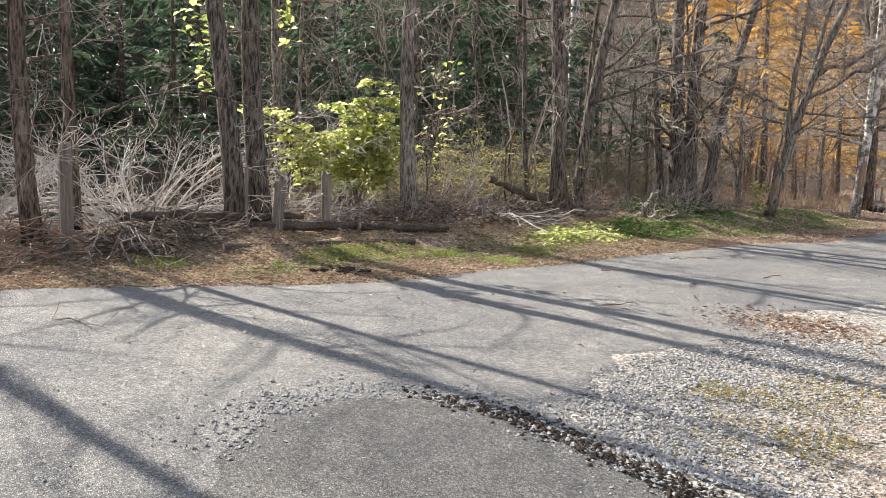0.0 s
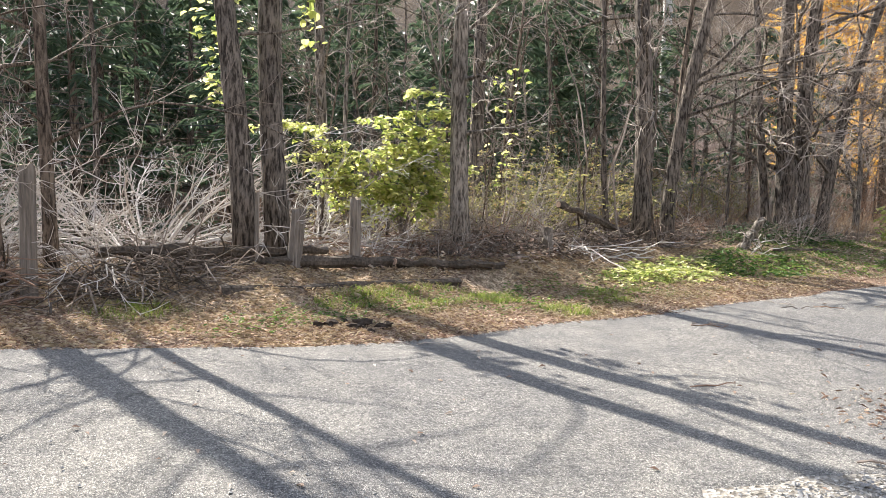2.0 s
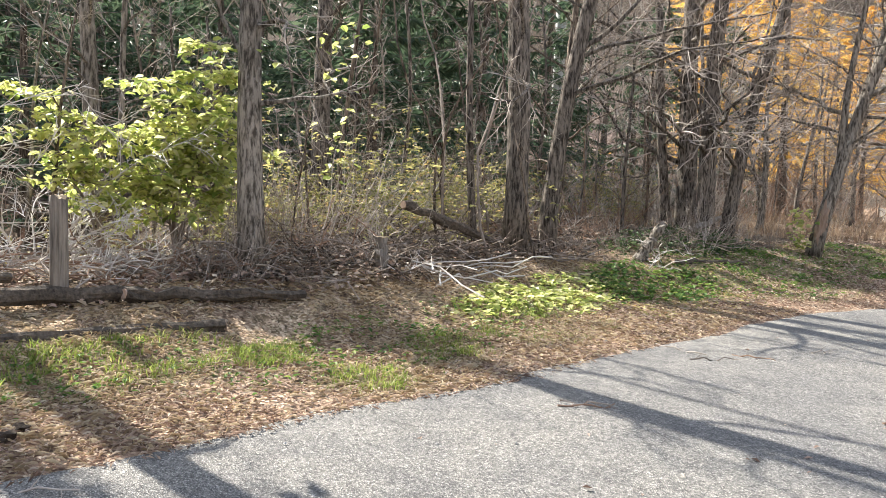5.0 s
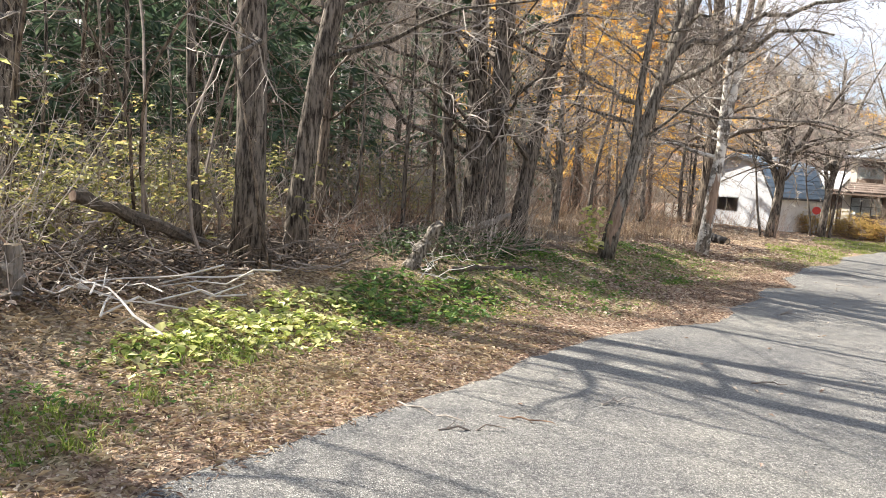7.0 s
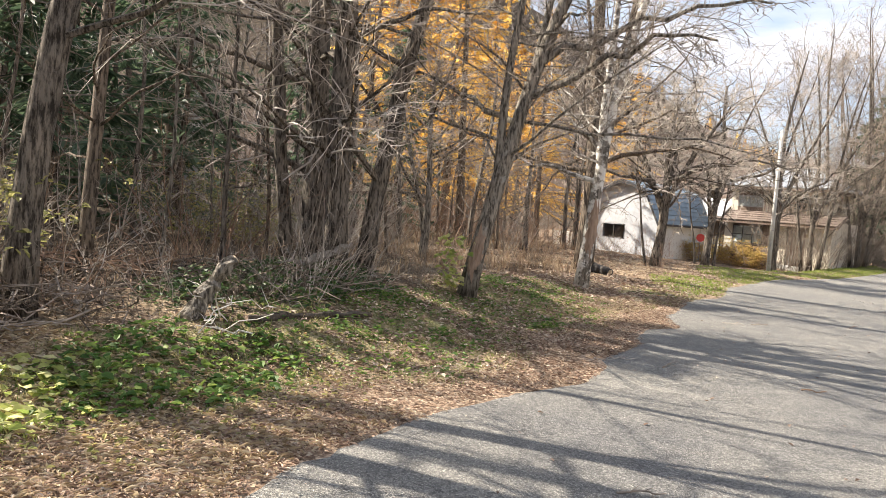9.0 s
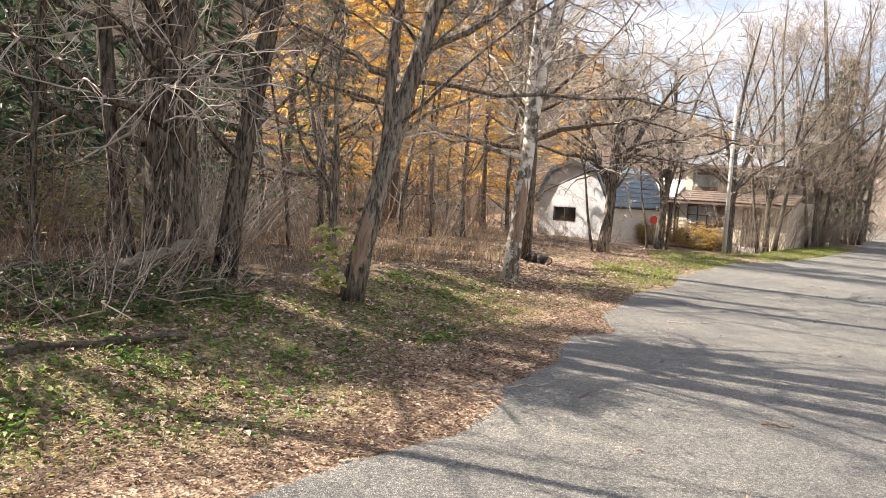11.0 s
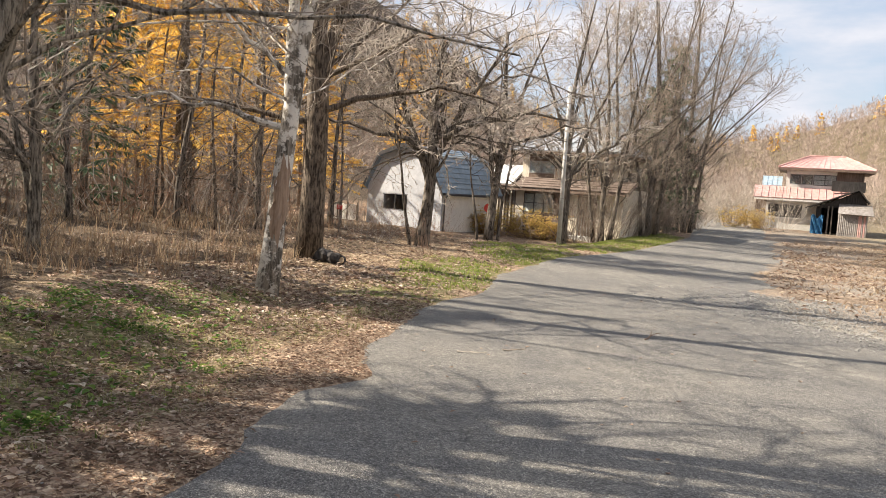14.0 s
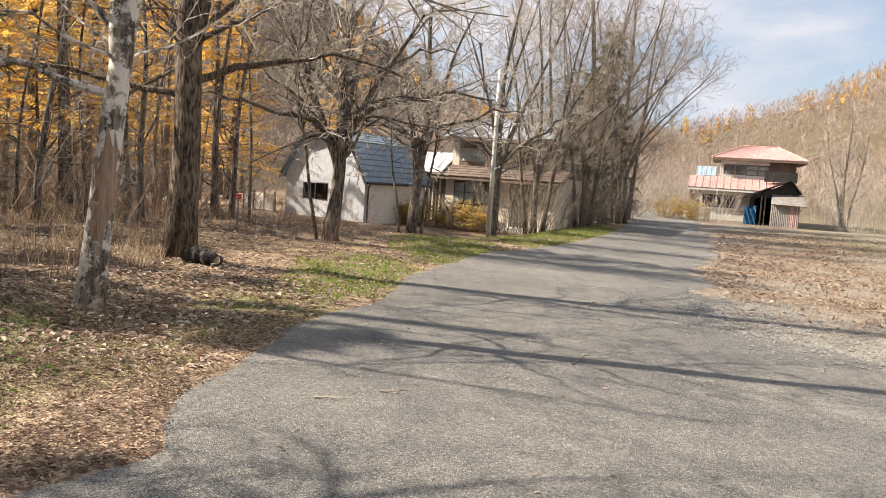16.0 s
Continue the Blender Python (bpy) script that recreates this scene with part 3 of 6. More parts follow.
def along_stem(pts, z):
    """The place on a trunk's line at a height, and the index below it."""
    k = max([j for j in range(len(pts) - 1) if pts[j].z <= z] or [0])
    return pts[k].lerp(pts[k + 1], min(1.0, max(0.0, (z - pts[k].z) / max(1e-6, pts[k + 1].z - pts[k].z)))), k


def bare_tree(name, label, x, y, stems, seed, material=BARK, twig=TWIG, limbs=14, first=2.4, reach=2.6, per=5, level=2, limb_up=0.02, group="", angle=(0.75, 1.45), scar=None, fine=FINE, bend=0.17, stout=1.0, tip_girth=0.3, sway=0.045, dense=6.5, arms=(), sparse=3):
    """Stems: (dx, dy at the foot, lean x, lean y, height, radius, and for a fork the height at which it leaves the first stem).
    Arms: great limbs of the first stem (height, dx, dy, dz, radius)."""
    rng = random.Random(seed)
    z = ground_z(x, y)
    root = thing(name, label, "tree", pose(x, y, z), group)
    crown, boughs = Geo(), Geo()
    main = None
    for dx, dy, lx, ly, h, r, *fork in stems:
        g = Geo()
        if fork:
            q, _ = along_stem(main, fork[0])
            pts, rad = stem((q.x, q.y, q.z), (lx, ly), h, r, max(0.015, r * tip_girth), rng, 12, sway, 1.0)
        else:
            zz = ground_z(x + dx, y + dy) - z
            pts, rad = stem((dx, dy, zz), (lx, ly), h, r, max(0.02, r * tip_girth), rng, 12, sway)
        g.tube(pts, rad, 12, True, 0.1, rng)
        part("trunk", g, material, root, smooth=True)
        if scar:
            part("torn_strip", torn_strip(pts, rad, *scar), WOOD_TORN, root, "strip of torn pale wood")
            scar = None
        if main is None:
            main = pts
            for az, ax, ay, adz, ar in arms:
                q, _ = along_stem(pts, az)
                end, n = Vector((ax, ay, adz)), 9
                lift = Vector((0, 0, 0.16 * end.length))
                arm = [q + end * (k / n) + lift * (math.sin(math.pi * k / n) * (0.4 if k < n * 0.6 else 0.7)) + Vector((rng.gauss(0, 0.03), rng.gauss(0, 0.03), rng.gauss(0, 0.04))) * end.length * 0.4 * (k > 0) for k in range(n + 1)]
                boughs.tube(arm, [ar * (1 - 0.8 * k / n) + 0.004 for k in range(n + 1)], 8, False)
                twigs(crown, arm, ar * 0.3, end.length * 0.42, 2, rng, 8, 0.04, (0.4, 1.0), 0.25, 0.2, fine)
        low = pts[0].z + (0.15 if fork else first)
        for i in range(limbs):
            f = (low - pts[0].z) / h + (1 - (low - pts[0].z) / h) * ((i + rng.random()) / limbs) ** 1.25
            k = min(len(pts) - 2, int(f * (len(pts) - 1)))
            q = pts[k].lerp(pts[k + 1], f * (len(pts) - 1) - k)
            az = rng.uniform(0, 2 * math.pi)
            a = rng.uniform(*angle)
            d = Vector((math.cos(az) * math.sin(a), math.sin(az) * math.sin(a), math.cos(a)))
            ln = reach * rng.uniform(0.6, 1.2) * (1.1 - 0.55 * f)
            r1 = max(0.010, rad[k] * stout * rng.uniform(0.12, 0.34))
            limb, _ = wander(q, d, ln, 7, bend, limb_up, rng)
            boughs.tube(limb, [r1 * (1 - 0.85 * j / 7) + 0.002 for j in range(8)], 5, False)
            if q.z > dense:
                twigs(crown, limb, r1 * 0.4, ln * 0.5, 0, rng, sparse, fine=fine * 1.4)
            else:
                twigs(crown, limb, r1 * 0.36, ln * 0.5, level - 1, rng, per, limb_up * 0.6, fine=fine)
        tip = pts[-4:]
        twigs(crown, tip, rad[-1] * 0.8, reach * 0.6, level - 1, rng, per + 2, 0.05, fine=fine)
    tagged(part("branchwork", boughs, material, root), kind="stuff")
    part("crown", crown, twig, root)
    return root


def shrub(name, label, x, y, seed, material=TWIG, height=1.6, spread=0.9, shoots=26, radius=0.010, per=4, level=1, leaf=None, leaves=0, size=0.06, group="", bend=0.14, base=0.25, category="shrub", droop=-0.01):
    """Many shoots from the ground, with leaves where there are any."""
    rng = random.Random(seed)
    root = thing(name, label, category, pose(x, y, ground_z(x, y)), group)
    g, tw, lv = Geo(), Geo(), Geo()
    for _ in range(shoots):
        a, rr = rng.uniform(0, 2 * math.pi), base * math.sqrt(rng.random())
        p = Vector((rr * math.cos(a), rr * math.sin(a), -0.05))
        d = Vector((math.cos(a) * spread * rng.random(), math.sin(a) * spread * rng.random(), rng.uniform(0.6, 1.0))).normalized()
        ln = height * rng.uniform(0.6, 1.15)
        pts, _ = wander(p, d, ln, 6, bend, droop, rng)
        g.tube(pts, [radius * (1 - 0.8 * j / 6) for j in range(7)], 4, False)
        twigs(tw, pts, radius * 0.5, ln * 0.4, level - 1, rng, per, 0.01)
        for _ in range(leaves):
            f = rng.random() ** 0.7
            k = min(5, int(f * 6))
            q = pts[k + 1] + Vector((rng.gauss(0, 0.15), rng.gauss(0, 0.15), rng.gauss(0, 0.1)))
            for _ in range(6):
                lv.leaf(q + Vector((rng.gauss(0, 0.05), rng.gauss(0, 0.05), rng.gauss(0, 0.025))), size * rng.uniform(0.6, 1.2), rng, 0.65)
    tagged(part("scrub_growth", g, material, root), kind="stuff")
    tagged(part("fine_growth", tw, material, root), kind="stuff")
    if leaves:
        part("foliage", lv, leaf, root)
    return root


def conifer(name, label, x, y, height, radius, seed, material=NEEDLE, boughs=70, sprays=16, group="", bare=0.12, droop=0.25, trunk=BARK_RED, size=0.34, thin=0.32, girth=1.0):
    """A straight stem with whorls of boughs that carry flat sprays of needles."""
    rng = random.Random(seed)
    root = thing(name, label, "tree", pose(x, y, ground_z(x, y)), group)
    g, limbs, lv = Geo(), Geo(), Geo()
    pts, rad = stem((0, 0, 0), (rng.uniform(-0.2, 0.2), rng.uniform(-0.2, 0.2)), height, (height * 0.016 + 0.03) * girth, 0.015, rng, 10, 0.004)
    g.tube(pts, rad, 8)
    for i in range(boughs):
        f = bare + (0.98 - bare) * (i + rng.random()) / boughs
        k = min(9, int(f * 10))
        q = pts[k].lerp(pts[k + 1], f * 10 - k)
        ln = radius * (1.02 - f) ** 0.75 * rng.uniform(0.65, 1.15) + 0.15
        az = rng.uniform(0, 2 * math.pi)
        d = Vector((math.cos(az), math.sin(az), rng.uniform(-0.1, 0.35)))
        limb, _ = wander(q, d.normalized(), ln, 5, 0.06, -droop * 0.2, rng)
        limbs.tube(limb, [0.022 * (1 - 0.8 * j / 5) * (1.2 - f) + 0.003 for j in range(6)], 3, False)
        for s in range(sprays):
            t = 0.15 + 0.85 * rng.random() ** 0.8
            kk = min(4, int(t * 5))
            c = limb[kk].lerp(limb[kk + 1], t * 5 - kk)
            side = Vector((-math.sin(az), math.cos(az), 0)) * rng.choice((-1, 1))
            w = (side * rng.uniform(0.4, 1) + Vector((math.cos(az), math.sin(az), 0)) * rng.uniform(0.2, 1) + Vector((0, 0, rng.uniform(-0.6, 0.15)))).normalized()
            ln2 = size * rng.uniform(0.5, 1.2)
            cross = w.cross(Vector((rng.uniform(-0.6, 0.6), rng.uniform(-0.6, 0.6), 1))).normalized() * (ln2 * thin * 0.5)
            mid, end = c + w * (ln2 * 0.5), c + w * ln2 + Vector((0, 0, -ln2 * 0.2))
            kv = len(lv.v)
            lv.v.extend((tuple(c), tuple(mid + cross), tuple(end), tuple(mid - cross)))
            lv.f.append((kv, kv + 1, kv + 2, kv + 3))
    part("trunk", g, trunk, root, smooth=True)
    tagged(part("branchwork", limbs, TWIG_DARK, root), kind="stuff")
    part("foliage", lv, material, root)
    return root


def plant_copies(protos, places, rng, low=0.85, high=1.2, cap=None):
    """Copies of a few kinds of tree; cap(x) limits the size where the sun must reach the road."""
    for x, y in places:
        ob = copy_thing(rng.choice(protos), pose(x, y, ground_z(x, y) - 0.03, rng.uniform(-3, 3), rng.uniform(-3, 3), rng.uniform(0, 360)))
        s = rng.uniform(low, high)
        if cap:
            s = min(s, cap(x, y))
        ob.scale = (s, s, s * rng.uniform(0.95, 1.05))


# the trees along the verge, from the start of the walk onwards
bare_tree("tree", "thin bare tree with grey-brown bark beside the road", -14.1, 4.8, [(0, 0, -0.3, -0.3, 9, 0.12)], 1, BARK_RED, TWIG, limbs=26, first=0.8, reach=2.4, per=6)
bare_tree("tree", "leaning bare tree with flaking brown bark", -9.8, 4.5, [(0, 0, -0.7, -0.4, 9, 0.115)], 2, BARK_RED, TWIG, limbs=24, first=1.2, reach=2.4, per=6)
bare_tree("tree", "slim bare tree beside an old post", -9.95, 5.1, [(0, 0, 0.2, 0.0, 9, 0.075)], 3, BARK_RED, TWIG_DARK, limbs=22, first=1.2, per=6)
bare_tree("tree", "pair of straight dark trunks growing side by side", -9.27, 7.1, [(0, 0, -1.5, -0.15, 11, 0.15), (-0.17, 0.58, -0.9, -0.1, 11, 0.165)], 4, BARK, TWIG, limbs=9, first=2.4, per=6, reach=1.8)
bare_tree("tree", "slim twin-stemmed bare tree deeper in the wood", -12.4, 10.6, [(0, 0, -0.3, 0.1, 10, 0.13), (0.25, 0.25, 0.1, 0.15, 9, 0.05)], 5, BARK_GREY, TWIG, limbs=20, first=1.2, per=6)
bare_tree("tree", "leaning bare tree with grey-green bark", -8.75, 10.3, [(0, 0, -0.9, 1.0, 10, 0.14)], 6, BARK_GREY, TWIG, limbs=13, first=1.6, per=6, reach=2.0)
bare_tree("tree", "bare tree with dark furrowed bark deeper in the wood", -12.7, 14.9, [(0, 0, 0.3, 0.2, 11, 0.18)], 7, BARK, TWIG, limbs=24, first=1.4, per=6)
bare_tree("tree", "clump of stout dark trunks wrapped in vines", -8.3, 14.5, [(0, 0, -0.5, 0.3, 12, 0.175), (0.05, 0.8, 0.7, 1.5, 10, 0.14), (-0.75, 0.1, -1.0, -0.3, 9, 0.06)], 8, BARK, TWIG, limbs=14, first=2.3, per=7, stout=1.2, sparse=6, reach=3.0)
bare_tree("tree", "thin bare sapling with brown bark in the thicket", -9.1, 17.0, [(0, 0, 0.4, 0.3, 8, 0.085)], 9, BARK_RED, TWIG_DARK, limbs=20, first=1.4, per=6)
bare_tree("tree", "clump of tall dark trunks spreading from one foot", -8.3, 20.9, [(0, 0, -0.3, 0.2, 12, 0.21), (0.55, -0.35, 0.2, -0.2, 12, 0.18), (0.75, 0.2, 2.2, 1.2, 11, 0.14), (-0.3, -0.2, -1.3, -1.0, 10, 0.11)], 10, BARK, TWIG, limbs=17, first=1.5, per=7, reach=3.6, stout=1.2, fine=0.005, sparse=6,
          arms=[(3.2, 2.9, -1.2, 0.35, 0.05), (2.7, -1.6, -2.4, 0.2, 0.045), (3.9, 1.5, -2.6, 0.9, 0.05)])
bare_tree("tree", "leaning bare tree that forks above a torn stump", -5.95, 21.25, [(0, 0, 2.6, 0.7, 8.5, 0.135), (0, 0, 0.2, 0.2, 5.0, 0.075, 1.7), (0, 0, 0.9, 1.0, 4.6, 0.06, 3.1)], 11, BARK_GREY, TWIG_DARK, limbs=16, first=1.9, reach=3.4, per=8, stout=1.1, bend=0.24, fine=0.005, scar=(0.35, 1.0, -150, -20), sparse=8,
          arms=[(3.0, 2.6, -0.3, 0.9, 0.06), (3.5, 3.2, 0.6, 1.0, 0.06), (2.6, -2.2, 0.4, 0.7, 0.045)])
bare_tree("tree", "pale-barked tree with a torn strip low on its trunk", -4.9, 26.3, [(0, 0, 1.35, 0.3, 9, 0.145), (0, 0, -0.15, 0.3, 6.5, 0.085, 2.35), (0, 0, 0.9, 0.6, 5.5, 0.06, 3.4)], 12, BIRCH, TWIG, limbs=15, first=2.5, reach=3.2, per=8, stout=0.95, bend=0.22, fine=0.005, scar=(0.75, 1.75, -150, 20), sparse=8,
          arms=[(2.2, -2.5, 0.2, 0.25, 0.05), (2.75, -1.3, -0.4, 1.1, 0.04)])
bare_tree("tree", "straight tree with fibrous brown bark", -5.45, 30.9, [(0, 0, 0.15, 0.2, 12, 0.24), (0, 0, 1.5, 0.4, 8, 0.12, 2.9), (0, 0, -0.9, 0.5, 7, 0.07, 3.3)], 13, BARK_RED, TWIG, limbs=17, first=2.6, reach=3.9, per=8, stout=0.8, bend=0.22, fine=0.006, sparse=8,
          arms=[(2.75, 3.4, -0.5, 0.35, 0.062), (2.5, -3.2, -0.3, 0.15, 0.06), (3.2, 2.4, -1.2, 0.8, 0.05)])
bare_tree("tree", "gnarled dark tree in front of the white shed", -3.85, 37.0, [(0, 0, 0.35, 0.2, 5.4, 0.19), (0, 0, -1.7, 0.3, 3.6, 0.11, 1.7), (0, 0, 1.7, -0.2, 3.4, 0.1, 1.95), (-0.3, 0, -0.6, -0.2, 3.0, 0.05), (0, 0, 0.7, 0.6, 3.4, 0.07, 2.4)], 14, BARK, TWIG, limbs=13, first=2.4, reach=3.4, level=3, per=5, fine=0.0075, stout=1.3, bend=0.25, angle=(0.5, 1.35), limb_up=0.01,
          arms=[(2.5, -3.3, -0.6, 0.5, 0.07), (2.9, 3.4, -0.8, 0.6, 0.07), (3.6, 2.6, 0.5, 1.1, 0.06), (3.3, -2.2, 0.7, 1.5, 0.06)])
bare_tree("tree", "bare dark tree at the corner of the shed", -2.15, 44.3, [(0, 0, 0.4, 0.1, 7.4, 0.17), (0, 0, -1.2, 0.3, 5.2, 0.1, 1.7), (0, 0, 1.5, -0.1, 5.0, 0.09, 2.3), (0.35, 0.1, 0.3, 0.2, 4.2, 0.06), (-0.4, 0, -0.5, 0.2, 3.6, 0.05)], 15, BARK, TWIG, limbs=12, first=2.3, reach=3.8, level=3, per=5, fine=0.0085, stout=1.3, bend=0.24, angle=(0.5, 1.35), limb_up=0.01,
          arms=[(3.0, -3.4, -0.4, 0.8, 0.07), (3.3, 3.2, -0.5, 0.9, 0.07)])
bare_tree("tree", "bare tree with a dark trunk beside the white pole", 0.95, 50.4, [(0, 0, 0.5, 0.1, 10.5, 0.2), (0, 0, 2.6, 0.2, 7.5, 0.12, 2.3), (0, 0, -1.8, 0.3, 7.0, 0.1, 2.8), (0, 0, 1.2, 0.4, 6.5, 0.08, 3.8)], 16, BARK, TWIG, limbs=12, first=2.6, reach=4.0, level=3, per=5, fine=0.0085, dense=99, stout=1.2, bend=0.2, angle=(0.4, 1.15), tip_girth=0.12,
          arms=[(3.2, -3.6, -0.4, 1.3, 0.07), (3.0, 3.3, -0.5, 2.2, 0.08)])
for i, (tx, ty, th) in enumerate([(3.1, 54.0, 11), (4.0, 56.8, 13), (6.0, 57.9, 14), (6.9, 62.2, 14.5), (9.0, 63.0, 14.5), (10.3, 67.5, 14)]):
    bare_tree("tree", "tall many-stemmed bare tree above the road bend", tx, ty, [(0, 0, -0.4, 0, th, 0.15), (0.4, 0.2, 1.6, 0.3, th * 0.95, 0.12), (-0.3, 0.3, -1.6, 0.3, th * 0.85, 0.1), (0, 0, 3.4, 0.2, th * 0.62, 0.08, 2.4), (0, 0, -1.9, 0.2, th * 0.6, 0.07, 2.2), (0, 0, 5.0, 0, th * 0.42, 0.07, 3.0)], 20 + i,
              BARK, TWIG_DARK, limbs=11, first=1.4, reach=4.2, per=7, limb_up=0.035, group="tall bare trees above the road", angle=(0.35, 1.1), fine=0.0085, bend=0.14, dense=99, tip_girth=0.1, sway=0.03, stout=0.9)
conifer("fir_tree", "dark green conifer among tall bare trees", 8.8, 66.5, 11.5, 2.3, 31, NEEDLE, 120, 26, bare=0.06, size=0.55, thin=0.22)
conifer("fir_tree", "dark green conifer hemmed in by bare trees", 7.3, 64.0, 9.0, 2.2, 32, NEEDLE, 110, 26, bare=0.04, size=0.5, thin=0.22)
for i, (tx, ty, th) in enumerate([(27.0, 64.0, 9.5), (33, 74, 11), (30.5, 80, 10), (39, 76, 11), (14.5, 88, 9)]):
    bare_tree("tree", "bare roadside tree with a dark spreading crown", tx, ty, [(0, 0, -0.6, 0, th, 0.18), (0.3, 0, 1.7, 0.2, th * 0.9, 0.13), (-0.2, 0, -1.8, 0.2, th * 0.8, 0.1)], 40 + i,
              BARK_GREY, TWIG, limbs=12, first=1.8, reach=3.4, per=7, limb_up=0.05, group="bare trees by the far house", angle=(0.4, 1.0), fine=0.010, bend=0.14, dense=99, tip_girth=0.12, stout=1.3)

# the wood behind: a few kinds, planted over and over
rng = random.Random(77)
wood = [bare_tree("woodland_tree", "slender bare woodland tree with grey bark", -16 - 2.5 * i, 8 + 6 * i, [(0, 0, rng.uniform(-1, 1), rng.uniform(-1, 1), 8.5, rng.uniform(0.06, 0.11))], 50 + i,
                  (BARK, BARK_GREY, BARK_RED)[i % 3], (TWIG, TWIG_DARK)[i % 2], limbs=19, first=0.5, reach=2.0, per=4, angle=(0.9, 1.5), group="woodland trees") for i in range(5)]
places = []
while len(places) < 58:
    px, py = rng.uniform(-34, -10.2), rng.uniform(-7, 62)
    if any(math.hypot(px - a, py - b) < 1.15 for a, b in places) or (py > 25 and px > -6.5 - (py - 25) * 0.06) or (26 < py < 36 and px > -10) or 12.3 < py < 13.9 and px > -17 or 9.2 < py < 11.3 and px > -19 or abs((px + 3) * 19.1 + (py - 9) * 12.6) / 22.9 < 0.9 and py > 15 or (py > 47 and px > -13):
        continue
    places.append((px, py))
plant_copies(wood, places, rng, cap=lambda x, y: 1.2 if y > 20 else max(0.36, (-7.3 - x) * 0.75 / 8.5))

firs = [conifer("fir_tree", "dark green conifer with drooping boughs in the wood", -20 - 3 * i, 2 + 9 * i, 8.6, 2.3, 60 + i, NEEDLE, 80, 28, group="dark conifers", bare=0.04, size=0.42, thin=0.22) for i in range(3)]
places = []
while len(places) < 34:
    px, py = rng.uniform(-31, -18.5), rng.uniform(-8, 33)
    if any(math.hypot(px - a, py - b) < 1.9 for a, b in places):
        continue
    places.append((px, py))
plant_copies(firs, [p for p in places if p[1] > 8 - 0.1 * (p[0] + 18)], rng, 0.85, 1.1)
plant_copies(wood, [(-17.5 - 1.3 * (i % 8) + rng.uniform(-0.5, 0.5), -6 + 1.15 * i + rng.uniform(-0.6, 0.6)) for i in range(15)], rng, 0.9, 1.15)
plant_copies(firs[:1], [(-13.4, 24.5), (-15.5, 22.0), (-14.8, 18.5), (-12.8, 29.5), (-15.0, 33.0), (-13.0, 36.5)], rng, 0.62, 0.85)
plant_copies(firs[1:], [(-17.0, 23.4), (-15.2, 26.6), (-14.1, 21.7), (-16.4, 19.4)], rng, 1.0, 1.15)

larches = [conifer("larch_tree", "golden autumn larch with fine hanging sprays", -13.5 - 3 * i, 44.0 + 4 * i, 12.5, 3.3, 70 + i, GOLD, 120, 130, group="golden larches", bare=0.16, size=0.21, droop=0.3, thin=0.17, girth=0.75) for i in range(2)]
plant_copies(larches, [(-11.5, 40.0), (-16.0, 40.0), (-17.5, 47), (-15.0, 49), (-19.0, 68), (-17.0, 64), (-14.0, 66), (-16, 72), (-20, 55), (-10.5, 51.0), (-8.0, 78), (-23, 66), (-16, 78), (-10, 86)], rng, 0.92, 1.22)

# undergrowth
thick = [shrub("thicket", "tangle of thin bare undergrowth stems", -11 - i, 12 + 3 * i, 80 + i, (TWIG, TWIG_DARK, TWIG, TWIG_RUST)[i], 1.7 + 0.25 * i, 0.8, 13, 0.011, 3, 2, group="woodland undergrowth", base=0.6) for i in range(4)]
places = []
while len(places) < 85:
    py = rng.uniform(-4, 52)
    px = rng.uniform(-16, along(EDGE, py) - (3.2 if py < 22 else 3.0))
    if (25.5 < py < 37 and px > -9.0) or (py > 37 and px > -6.5) or py > 46 and px > -10:
        continue
    if 4 < py < 7 and -12.5 < px:
        continue
    places.append((px, py))
plant_copies(thick, places, rng, 0.6, 1.15)
far_thick = shrub("thicket", "bushy bare scrub with pale thin stems by the road bend", 17, 71, 90, TWIG, 3.6, 0.7, 30, 0.014, 5, 2, group="scrub beyond the road", base=1.0)
places = [(15.0, 75), (13.5, 79), (16.5, 80), (25.5, 70.5), (27, 72), (29, 72), (31, 70), (34, 69), (37, 70), (28.5, 66), (25, 78), (27, 82), (12, 72), (11, 80), (16, 86), (20, 85), (23, 86), (31, 84), (36, 80), (41, 72), (44, 76), (9.5, 74), (6, 70), (2, 68), (5, 64), (4.2, 59), (6.5, 62), (8.4, 68)]
plant_copies([far_thick], places, rng, 0.7, 1.3)
dim_thick = shrub("thicket", "dark tangle of bare stems at the feet of tall trees", 3.3, 54.6, 91, TWIG_DARK, 3.4, 0.6, 26, 0.016, 5, 2, group="scrub under the tall trees", base=0.9)
plant_copies([dim_thick], [(2.4, 53.6), (4.4, 56.2), (5.1, 57.4), (6.2, 59.0), (7.0, 60.3), (7.8, 61.8), (8.4, 63.2), (9.4, 65), (10.4, 67.2), (3.6, 57.5), (6.0, 61.5), (1.9, 55.0)], rng, 0.75, 1.25)



